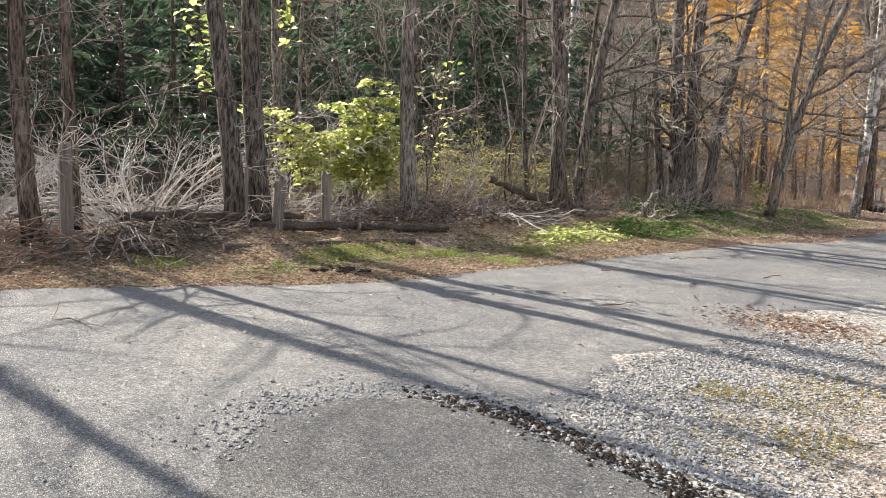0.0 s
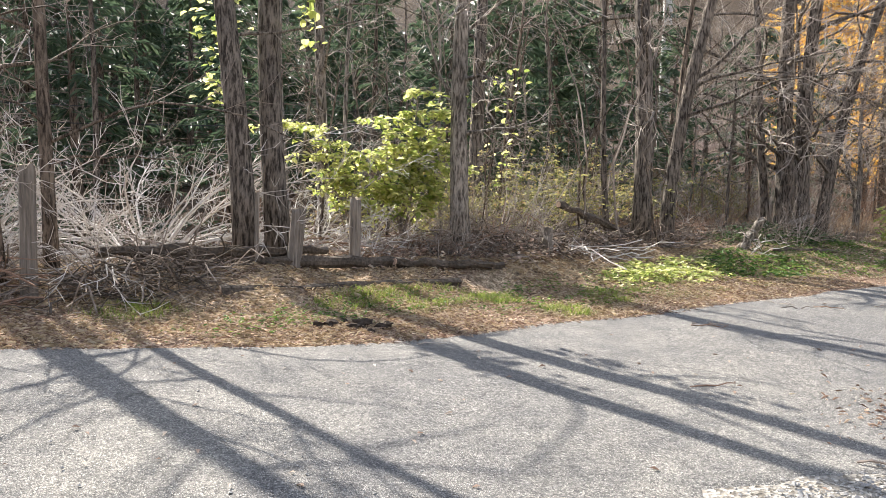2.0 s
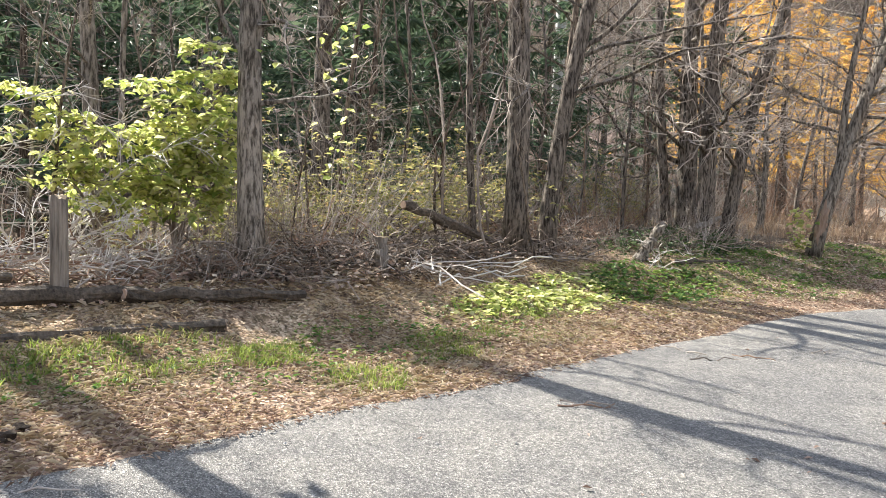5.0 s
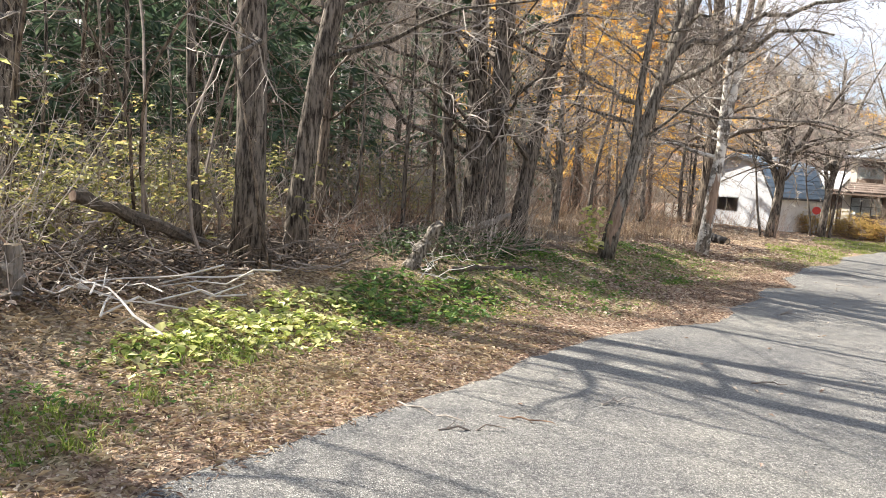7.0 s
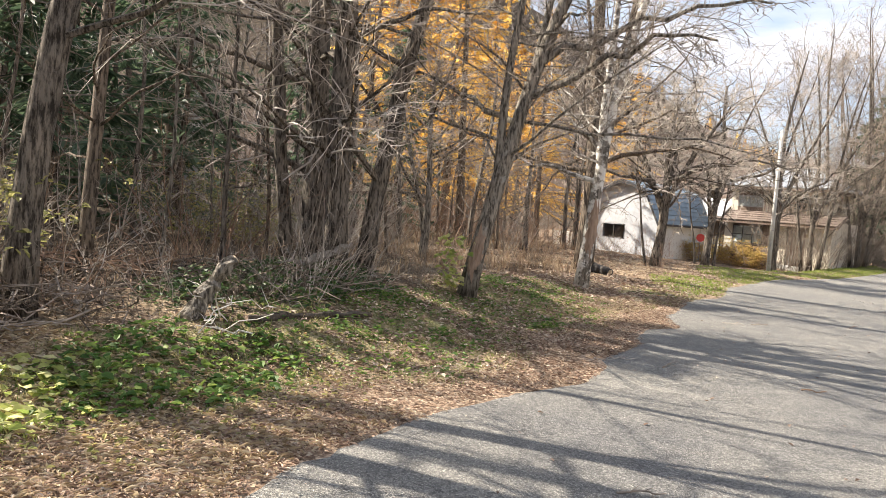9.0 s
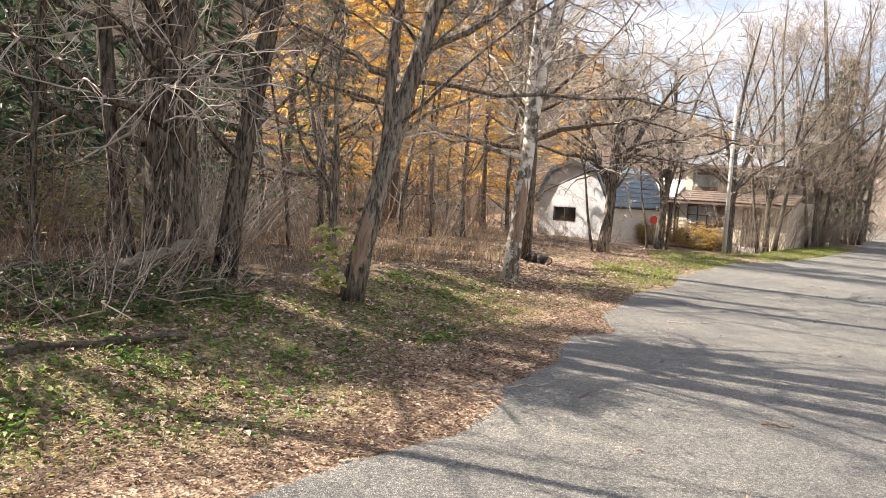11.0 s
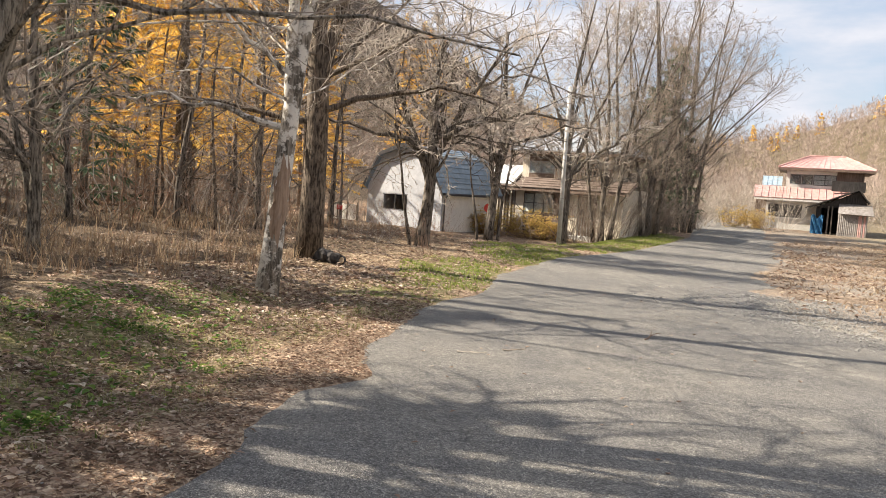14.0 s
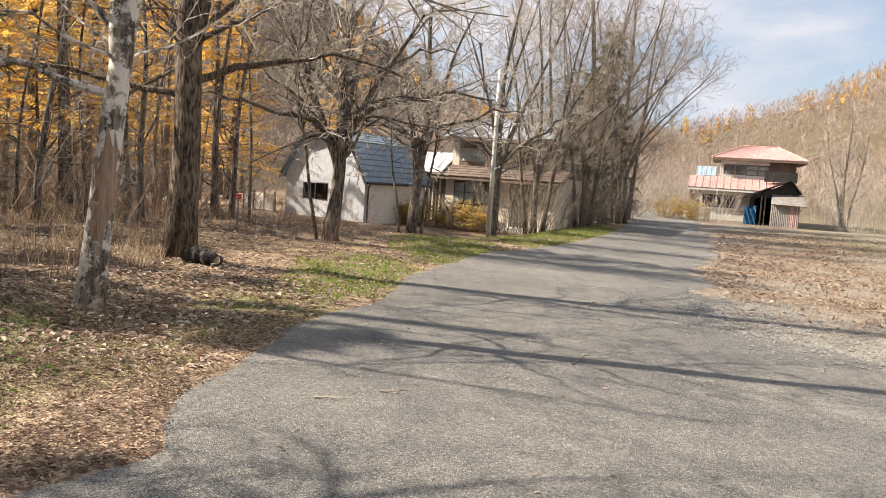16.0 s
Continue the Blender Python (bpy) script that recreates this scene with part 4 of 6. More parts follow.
def arching_bush(label, x, y, seed, material, length, shoots, radius, toward=0.0, spread=3.14):
    """Long limbs that rise from one foot and bow outwards, with curved side shoots."""
    rng = random.Random(seed)
    root = thing("bleached_bush", label, "shrub", pose(x, y, ground_z(x, y)))
    g, tw = Geo(), Geo()
    for _ in range(shoots):
        a = toward + rng.uniform(-spread, spread)
        out = Vector((math.cos(a), math.sin(a), 0))
        p = out * rng.uniform(0, 0.45) + Vector((0, 0, -0.05))
        rise = rng.uniform(0.3, 1.15)
        ln, n = length * rng.uniform(0.6, 1.15), 9
        pts, e = [p.copy()], rise
        for k in range(n):
            e -= rng.uniform(0.02, 0.17)
            a2 = a + 0.25 * math.sin(k * 0.7 + a * 5)
            p = p + Vector((math.cos(a2) * math.cos(e), math.sin(a2) * math.cos(e), math.sin(e) if p.z > 0.15 or e > 0 else 0.05)) * (ln / n)
            pts.append(p.copy())
        g.tube(pts, [radius * rng.uniform(0.85, 1.1) * (1 - 0.78 * k / n) for k in range(n + 1)], 5, False)
        twigs(tw, pts, radius * 0.55, ln * 0.38, 1, rng, 7, 0.06, (0.4, 1.0), 0.25, 0.16, 0.0055)
    tagged(part("scrub_growth", g, material, root), kind="stuff")
    tagged(part("fine_growth", tw, material, root), kind="stuff")


arching_bush("sprawling bush of bleached bowed branches", -11.2, 6.7, 100, TWIG_PALE, 3.0, 34, 0.016)
arching_bush("low sprawl of bleached dead branches behind the posts", -10.9, 9.1, 101, TWIG_PALE, 2.2, 24, 0.014)
arching_bush("sprawling bush of bleached bowed branches", -11.6, 4.7, 102, TWIG_PALE, 2.6, 28, 0.014)
arching_bush("sprawling bush of thin bare twigs over the slope", -13.5, 3.0, 105, TWIG, 3.0, 34, 0.015)


def leafy_bush(label, x, y, seed, limbs, size):
    """Stems that carry tiers of drooping leaves; limbs are the tips (dx, dy, dz, width of the tier)."""
    rng = random.Random(seed)
    root = thing("leafy_bush", label, "shrub", pose(x, y, ground_z(x, y)))
    g, tw, lv = Geo(), Geo(), Geo()
    for dx, dy, dz, wide in limbs:
        n = 7
        tip = Vector((dx, dy, dz))
        pts = [Vector((dx * (k / n) ** 1.4, dy * (k / n) ** 1.4, dz * (k / n) ** 0.8 - 0.03)) + Vector((rng.gauss(0, 0.03), rng.gauss(0, 0.03), 0)) * (k > 0) for k in range(n + 1)]
        g.tube(pts, [0.016 * (1 - 0.7 * k / n) for k in range(n + 1)], 6, False)
        for _ in range(int(26 * wide / 0.4)):
            q = pts[rng.choice((4, 5, 6, 7, 7))] + Vector((rng.gauss(0, wide * 0.3), rng.gauss(0, wide * 0.3), 0))
            a = rng.uniform(0, 6.283)
            run = rng.uniform(0.15, 0.4)
            shoot = [q + Vector((math.cos(a) * run * t, math.sin(a) * run * t, 0.1 * t - 0.16 * t * t)) for t in (0, 0.35, 0.7, 1.0)]
            tw.tube(shoot, [0.004, 0.0035, 0.003, 0.002], 3, False)
            for t in range(9):
                k = rng.uniform(0.4, 3)
                c = shoot[int(k)].lerp(shoot[min(3, int(k) + 1)], k - int(k))
                lv.leaf(c + Vector((rng.gauss(0, 0.035), rng.gauss(0, 0.035), rng.gauss(0, 0.02))), size * rng.uniform(0.55, 1.2), rng, 0.35, 0.62)
    tagged(part("scrub_growth", g, TWIG_DARK, root), kind="stuff")
    tagged(part("fine_growth", tw, TWIG_DARK, root), kind="stuff")
    part("foliage", lv, LEAF_LIME, root)


leafy_bush("sunlit yellow-green bush with tiers of broad leaves", -9.85, 10.15, 103, [(0.1, 0.2, 2.35, 0.42), (0.3, 0.42, 2.05, 0.4), (-0.2, -0.15, 1.95, 0.4), (0.35, 0.2, 1.6, 0.45), (-0.1, 0.1, 1.55, 0.45), (0.45, 0.55, 1.25, 0.4), (-0.3, -0.4, 1.4, 0.4), (0.1, -0.2, 1.1, 0.4), (0.35, 0.3, 0.8, 0.35), (-0.25, -0.3, 0.85, 0.35)], 0.125)
leafy_bush("low sunlit bush with a leafy arm behind old posts", -10.25, 9.55, 104, [(-0.65, -0.8, 1.85, 0.4), (-0.3, -0.4, 1.8, 0.35), (0.0, -0.1, 1.45, 0.4), (-0.15, -0.3, 1.05, 0.38), (0.2, 0.0, 0.75, 0.35)], 0.12)

saplings = [bare_tree("sapling", "thin upright bare sapling in the undergrowth", -10.3 - 0.5 * i, 11.5 + 2 * i, [(0, 0, rng.uniform(-0.4, 0.4), rng.uniform(-0.4, 0.4), 4.6, 0.03 + 0.008 * i)], 150 + i,
                      (BARK_GREY, BARK_RED, BARK)[i], TWIG, limbs=12, first=0.6, reach=1.1, per=4, group="thin saplings") for i in range(3)]
places = []
while len(places) < 24:
    py = rng.uniform(8.5, 27)
    px = rng.uniform(-13.5, -8.9)
    if any(math.hypot(px - a, py - b) < 0.45 for a, b in places) or 12.4 < py < 13.9 or 9.4 < py < 11.0 and px < -9.5:
        continue
    places.append((px, py))
plant_copies(saplings, places, rng, 0.75, 1.15, cap=lambda x, y: 1.2 if y > 17 else max(0.4, (-6.9 - x) * 0.75 / 4.6))

# low growth on the dark ground before the shed
plant_copies([thick[0], thick[1], thick[3]], [(rng.uniform(-7.5, -3.0), rng.uniform(33.5, 46)) for _ in range(16)], rng, 0.3, 0.6)

# the brown thicket beyond the clearing
places = []
while len(places) < 30:
    px, py = rng.uniform(-15, -7.2), rng.uniform(33.5, 48)
    if px > -8.2 and py > 42:
        continue
    places.append((px, py))
plant_copies([thick[1], thick[3], thick[3]], places, rng, 0.8, 1.3)
bare_tree("tree", "small gnarled bare tree in the brown undergrowth", -8.6, 27.0, [(0, 0, 0.1, 0.1, 4.5, 0.1), (0.05, 0.05, -0.9, 0.2, 4.0, 0.07)], 160, BARK_GREY, TWIG, limbs=20, first=1.2, reach=2.8, per=6, stout=1.6, bend=0.22, fine=0.005)
for i, (tx, ty) in enumerate([(-9.6, 34.6), (-8.1, 36.4), (-11.5, 33.2), (-7.0, 40.0)]):
    bare_tree("tree", "small dark twiggy tree beyond the clearing", tx, ty, [(0, 0, rng.uniform(-0.5, 0.5), 0.2, 5.5, 0.09)], 170 + i, BARK, TWIG_DARK, limbs=22, first=0.8, reach=2.4, per=6, fine=0.006, bend=0.2, group="dark small trees")

# darker conifers further back close the wood
places = []
while len(places) < 48:
    px, py = rng.uniform(-50, -32), rng.uniform(-28, 50)
    if any(math.hypot(px - a, py - b) < 3.0 for a, b in places):
        continue
    places.append((px, py))
far_fir = conifer("fir_tree", "dark green conifer closing the wood behind", -38, 20, 8.6, 2.4, 66, NEEDLE, 52, 20, group="dark conifers", bare=0.04, size=0.62, thin=0.3)
plant_copies([far_fir], [p for p in places if p[1] > 9], rng, 1.3, 1.8)
# a low fringe of dead growth where the verge meets the wood
places = [(along(EDGE, y) - rng.uniform(2.9, 3.7), y + rng.uniform(-0.2, 0.2)) for y in np.arange(3.2, 21, 0.62)]
plant_copies([thick[1], thick[2], thick[3]], [p for p in places if not 6.6 < p[1] < 9.4 and not 11.9 < p[1] < 14.3], rng, 0.3, 0.55)

# trees just beyond the start, whose shadows fall over the asphalt
for i, (tx, ty, tr) in enumerate([(-11.6, 2.62, 0.11), (-12.4, 1.72, 0.13)]):
    bare_tree("tree", "tall bare tree with brown bark above the bank", tx, ty, [(0, 0, -0.4, 0.1, 11, tr)], 180 + i, BARK_RED, TWIG, limbs=12, first=2.4, reach=2.2, per=5, group="tall trees above the bank")
places = [(rng.uniform(-14.5, -9.2), rng.uniform(23.5, 33)) for _ in range(16)]
plant_copies([thick[0], thick[1], thick[2]], places, rng, 0.75, 1.2)
places = [(rng.uniform(-13, -6.8), rng.uniform(34, 50)) for _ in range(9)]
plant_copies(wood, [p for p in places if not (p[1] > 46 and p[0] > -10)], rng, 0.6, 0.85)

places = []
while len(places) < 15:
    px, py = rng.uniform(-50, -33), rng.uniform(34, 60)
    if any(math.hypot(px - a, py - b) < 2.6 for a, b in places):
        continue
    places.append((px, py))
plant_copies([far_fir], places, rng, 1.2, 1.5)
olive = [shrub("leafy_undergrowth", "straggling undergrowth with a few olive-yellow leaves", -10.4 - 0.6 * i, 12.2 + 4 * i, 190 + i, TWIG, 1.5 + 0.4 * i, 0.7, 14, 0.008, 4, 1, LEAF_OLIVE, 9, 0.075, "leafy undergrowth", base=0.5) for i in range(2)]
places = [(rng.uniform(-12.5, -8.9), rng.uniform(9.8, 26)) for _ in range(15)]
plant_copies(olive, places, rng, 0.7, 1.25)


# ---------------------------------------------------------------- things on the verge
def stick(g, a, b, r, rng, bend=0.04, sides=5):
    a, b = Vector(a), Vector(b)
    ln = (b - a).length
    pts = [a.lerp(b, i / 5) + Vector((rng.gauss(0, bend), rng.gauss(0, bend), rng.gauss(0, bend))) * ln * (0 < i < 5) for i in range(6)]
    g.tube(pts, [r * (1 - 0.45 * i / 5) for i in range(6)], sides)
    return pts


def post(x, y, height, radius, seed, lean=(0, 0), rotten=False):
    """A round weathered post with splits and a worn top."""
    rng = random.Random(seed)
    root = thing("post", "old weathered grey wooden fence post with splits" if not rotten else "rotting wooden post with a crumbling foot", "post", pose(x, y, ground_z(x, y)), "old fence posts")
    g, sides = Geo(), 14
    groove = [1 - (0.16 if rng.random() < 0.3 else 0.05 * rng.random()) for _ in range(sides)]
    rings = [(-0.15, 1.05), (0.0, 1.05), (height * 0.3, 1.0), (height * 0.65, 0.98), (height * 0.94, 0.97), (height, 0.9)]
    for z, s in rings:
        for k in range(sides):
            a = 2 * math.pi * k / sides
            r = radius * s * groove[k] * (0.8 + 0.3 * rng.random() if rotten and z < height * 0.35 else 1)
            zz = z + (rng.uniform(-0.03, 0.015) if z == height else 0)
            g.v.append((r * math.cos(a) + lean[0] * z, r * math.sin(a) + lean[1] * z, zz))
    for i in range(len(rings) - 1):
        for k in range(sides):
            g.f.append((i * sides + k, i * sides + (k + 1) % sides, (i + 1) * sides + (k + 1) % sides, (i + 1) * sides + k))
    part("shaft", g, WOOD_GREY, root)
    cap = Geo()
    n = len(rings) - 1
    top = [Vector(g.v[n * sides + k]) for k in range(sides)]
    mid = sum(top, Vector()) / sides + Vector((0, 0, 0.006))
    for k in range(sides):
        cap.face(top[k] * 1.0 + Vector((0, 0, 0.003)), top[(k + 1) % sides] + Vector((0, 0, 0.003)), mid)
    part("end_grain", cap, WOOD_CUT, root, "pale weathered end grain")


post(-9.3, 4.65, 1.35, 0.085, 1, (0.02, 0.0))
post(-8.86, 7.48, 0.7, 0.095, 2, (0.06, 0.08), True)
post(-9.0, 7.05, 0.85, 0.03, 4, (-0.02, 0.03), True)
post(-8.73, 8.32, 0.88, 0.075, 3)


def log(name, label, a, b, radius, seed, material=WOOD_ROT, ends=True, sag=0.0, group=""):
    """A fallen trunk, uneven along its length, with paler broken ends."""
    rng = random.Random(seed)
    a, b = Vector(a), Vector(b)
    root = thing(name, label, "log", pose(a.x, a.y, a.z), group)
    b = b - a
    g, n = Geo(), 12
    pts, rad = [], []
    for i in range(n + 1):
        t = i / n
        pts.append(b * t + Vector((rng.gauss(0, 0.012), rng.gauss(0, 0.012), -sag * math.sin(math.pi * t) + rng.gauss(0, 0.01))))
        rad.append(radius * (1 - 0.3 * t) * rng.uniform(0.72, 1.2))
    g.tube(pts, rad, 11, True, 0.42, rng)
    part("bole", g, material, root)
    if ends:
        for p, q, r in ((pts[0], pts[1], rad[0]), (pts[-1], pts[-2], rad[-1])):
            e = Geo()
            d = (p - q).normalized()
            e.tube([p - d * 0.01, p + d * 0.012], [r * 0.86, r * 0.8], 11, True, 0.2, rng)
            part("end_face", e, WOOD_CUT if material is not WOOD_ROT else WOOD_TORN, root, "broken pale end of the log")
    return root


def gz(x, y, up=0.0):
    return (x, y, ground_z(x, y) + up)


log("fallen_log", "mossy rotten log lying behind the grass", gz(-8.5, 6.3, 0.0), gz(-7.75, 9.2, 0.01), 0.075, 11)
log("fallen_log", "hollow rotting log lying beside the posts", gz(-9.4, 6.1, 0.05), gz(-8.4, 8.85, 0.06), 0.085, 12)
log("fallen_log", "thin rotting log lying beyond the posts", gz(-8.4, 8.7, 0.08), gz(-7.85, 10.2, 0.03), 0.065, 20)
log("fallen_log", "dark thin fallen trunk lying across brush", gz(-9.3, 5.3, 0.36), gz(-8.9, 8.0, 0.2), 0.07, 13)
log("broken_log", "broken trunk leaning out of a brush heap", gz(-8.75, 12.6, 0.72), gz(-8.15, 13.95, 0.2), 0.07, 14, WOOD_ROT)
log("fallen_log", "sun-bleached log end resting on the ivy mound", gz(-7.6, 19.0, 0.28), gz(-7.4, 20.3, 0.5), 0.065, 15, WOOD_GREY)
log("fallen_log", "thin fallen branch lying in the grass", gz(-6.8, 16.6, 0.06), gz(-6.2, 18.2, 0.05), 0.04, 16)
log("wood_block", "short charred log lying beside a tree foot", gz(-5.15, 30.45, 0.1), gz(-4.65, 30.3, 0.1), 0.13, 17, BLACK_WOOD)
log("stump", "leaning cut stump with a pale sawn top", gz(-7.25, 16.25, -0.05), gz(-7.0, 16.6, 0.55), 0.095, 18, BARK_GREY)
log("stump", "short rotten stump beside the brush heap", gz(-8.2, 11.6, -0.05), gz(-8.15, 11.6, 0.42), 0.09, 19, WOOD_GREY)


def brush_heap(x, y, count, seed, rx, ry, high, materials, label, length=(0.5, 1.6), name="brush_heap", thick=(0.004, 0.014)):
    """A heap of fallen sticks that lie over one another."""
    rng = random.Random(seed)
    z0 = ground_z(x, y)
    root = thing(name, label, "brush", pose(x, y, z0))
    geos = [Geo() for _ in materials]
    for i in range(count):
        a = rng.uniform(0, 2 * math.pi)
        rr = math.sqrt(rng.random())
        cx, cy = rx * rr * math.cos(a), ry * rr * math.sin(a)
        top = high * (1 - 0.7 * rr) * rng.random() + 0.03
        ln = rng.uniform(*length)
        d = Vector((rng.uniform(-1, 1), rng.uniform(-1, 1), rng.uniform(-0.25, 0.35))).normalized() * ln * 0.5
        c = Vector((cx, cy, top + ground_z(x + cx, y + cy) - z0))
        r = rng.uniform(*thick)
        g = geos[i % len(geos)]
        pts = stick(g, c - d, c + d, r, rng, 0.05, 4)
        if rng.random() < 0.5:
            twigs(g, pts, r * 0.6, ln * 0.35, 0, rng, 4)
    for g, m in zip(geos, materials):
        tagged(part("brushwood", g, m, root), kind="stuff")
    return root


brush_heap(-8.6, 12.7, 170, 21, 0.7, 1.5, 0.42, (BARK_RED, TWIG_DARK), "heap of fallen brushwood at the foot of trees")
brush_heap(-8.3, 15.2, 120, 22, 0.8, 1.2, 0.4, (BARK_RED, TWIG_DARK), "low heap of dead brushwood below dark trunks")
brush_heap(-9.0, 5.7, 130, 23, 0.5, 1.0, 0.4, (TWIG_DARK, WOOD_ROT), "heap of dark dead brushwood behind a rotten log")
brush_heap(-9.2, 10.9, 120, 24, 0.7, 1.6, 0.4, (TWIG_DARK, TWIG_RUST), "low tangle of dead stems under the bushes")
brush_heap(-9.5, 3.6, 130, 25, 0.7, 1.4, 0.5, (TWIG_DARK, TWIG_RUST), "low tangle of dead stems at the bank's edge")
brush_heap(-7.6, 18.6, 110, 26, 0.9, 1.6, 0.3, (BARK_RED, TWIG_DARK), "loose heap of fallen branches on the ivy mound")
brush_heap(-7.75, 12.6, 12, 27, 0.4, 0.8, 0.3, (TWIG_PALE,), "bleached forked branches lying on the brush", (0.8, 1.5), "dead_branch", (0.007, 0.013))
brush_heap(-6.9, 16.5, 9, 28, 0.35, 0.4, 0.35, (TWIG_PALE,), "bleached branches propped against a cut stump", (0.5, 0.9), "dead_branch", (0.006, 0.009))

brush_heap(-9.6, 9.2, 80, 29, 0.5, 1.2, 0.3, (TWIG, TWIG_RUST), "tangle of pale dead stems behind the rotten log")
brush_heap(-9.1, 17.0, 120, 30, 0.9, 1.6, 0.45, (BARK_RED, TWIG_RUST), "tangle of dead brambles under the trees")
brush_heap(-10.2, 13.2, 120, 31, 0.9, 2.0, 0.8, (BARK_RED, TWIG_DARK), "tangle of dead brambles under the trees")

brush_heap(-8.75, 10.9, 120, 32, 0.6, 1.3, 0.4, (BARK_RED, TWIG_DARK), "heap of dark brushwood along the verge")

# thin vines that climb the dark clump
vine_rng = random.Random(5)
for i in range(6):
    a = vine_rng.uniform(0, 6.28)
    bx, by = -8.5 + 0.75 * math.cos(a), 14.4 + 0.9 * math.sin(a)
    vg = Geo()
    pts = [Vector((0, 0, -0.05))]
    d = Vector((0, 0, 1))
    for k in range(11):
        d = (d + Vector((vine_rng.gauss(0, 0.2), vine_rng.gauss(0, 0.2), 0.15))).normalized()
        pts.append(pts[-1] + d * 0.5)
    vg.tube(pts, [0.02 - 0.001 * k for k in range(12)], 5)
    twigs(vg, pts, 0.008, 0.7, 1, vine_rng, 6)
    tagged(part("vine", vg, (BARK_RED, TWIG_DARK)[i % 2]), "thin woody vine climbing among dark trunks", "vine", "vines on the clump").matrix_world = pose(*gz(bx, by))


def leaf_cloud(name, label, category, x, y, count, size, material, shape, seed, kind="", up=0.5, wide=0.8):
    """Many leaves in a patch; shape(rng) gives each one's place over the ground."""
    rng = random.Random(seed)
    g = Geo()
    for _ in range(count):
        px, py, pz = shape(rng)
        if noise.noise(Vector((px * 2.4, py * 2.4, seed))) < rng.uniform(-0.45, 0.05):
            continue
        g.leaf(Vector((px - x, py - y, ground_z(px, py) + pz - ground_z(x, y))), size * rng.uniform(0.55, 1.25), rng, up, wide)
    ob = part(name, g, material)
    ob.matrix_world = pose(*gz(x, y))
    return tagged(ob, label, category, kind=kind)


def disc(cx, cy, rx, ry, low, high, turn=0.0):
    def shape(rng):
        a, r = rng.uniform(0, 6.2832), math.sqrt(rng.random()) * (0.75 + 0.35 * rng.random())
        u, v = rx * r * math.cos(a), ry * r * math.sin(a)
        return cx + u * math.cos(turn) - v * math.sin(turn), cy + u * math.sin(turn) + v * math.cos(turn), rng.uniform(low, high) * (1.15 - 0.8 * r * r)
    return shape


leaf_cloud("butterbur_patch", "patch of sunlit lime-green broad leaves on the verge", "plants", -6.9, 13.3, 1500, 0.09, LEAF_LIME, disc(-6.9, 13.1, 0.62, 1.8, 0.0, 0.085), 1, "stuff", 0.5, 0.9)
leaf_cloud("herb_patch", "patch of green leafy herbs at the wood's edge", "plants", -6.6, 15.4, 1300, 0.08, LEAF_GREEN, disc(-6.6, 15.3, 0.85, 1.5, 0.0, 0.1), 2, "stuff", 0.6, 0.8)
leaf_cloud("ivy_mound", "ivy and dark leaves covering a mound of brush", "plants", -7.5, 18.6, 2800, 0.075, LEAF_DARK, disc(-7.6, 18.7, 1.0, 2.6, 0.0, 0.34), 3, "stuff", 0.6, 0.85)
leaf_cloud("herb_patch", "low green herbs scattered through leaf litter", "plants", -6.2, 18.0, 1500, 0.06, LEAF_GREEN, disc(-6.0, 18.3, 1.4, 2.6, 0.01, 0.1), 4, "stuff", 0.7, 0.7)
leaf_cloud("herb_patch", "low green herbs scattered through leaf litter", "plants", -5.2, 22.5, 1500, 0.06, LEAF_GREEN, disc(-5.2, 22.6, 1.3, 3.0, 0.01, 0.09), 5, "stuff", 0.7, 0.7)
leaf_cloud("herb_patch", "low weeds scattered over the leaf litter", "plants", -6.7, 10.5, 1500, 0.05, LEAF_GREEN, disc(-6.8, 10.4, 0.8, 2.4, 0.005, 0.06), 8, "stuff", 0.7, 0.6)
leaf_cloud("herb_patch", "low weeds scattered over the leaf litter", "plants", -7.2, 7.2, 900, 0.05, LEAF_GREEN, disc(-7.4, 7.0, 0.6, 2.2, 0.005, 0.06), 9, "stuff", 0.7, 0.6)
leaf_cloud("herb_patch", "low weeds scattered over the leaf litter", "plants", -6.0, 15.0, 1100, 0.05, LEAF_OLIVE, disc(-6.0, 15.4, 0.8, 2.6, 0.005, 0.06), 10, "stuff", 0.7, 0.6)
leaf_cloud("dead_leaf_heap", "dead brown leaves caught in the brush", "leaves", -8.6, 12.5, 2600, 0.075, LEAF_DEAD, disc(-8.7, 12.2, 0.9, 3.8, 0.0, 0.22), 6, "stuff", 0.5, 0.7)
leaf_cloud("dead_leaf_heap", "dead brown leaves caught behind the rotten log", "leaves", -9.0, 7.0, 1300, 0.06, LEAF_DEAD, disc(-9.3, 6.8, 0.6, 3.4, 0.0, 0.12), 7, "stuff", 0.5, 0.7)

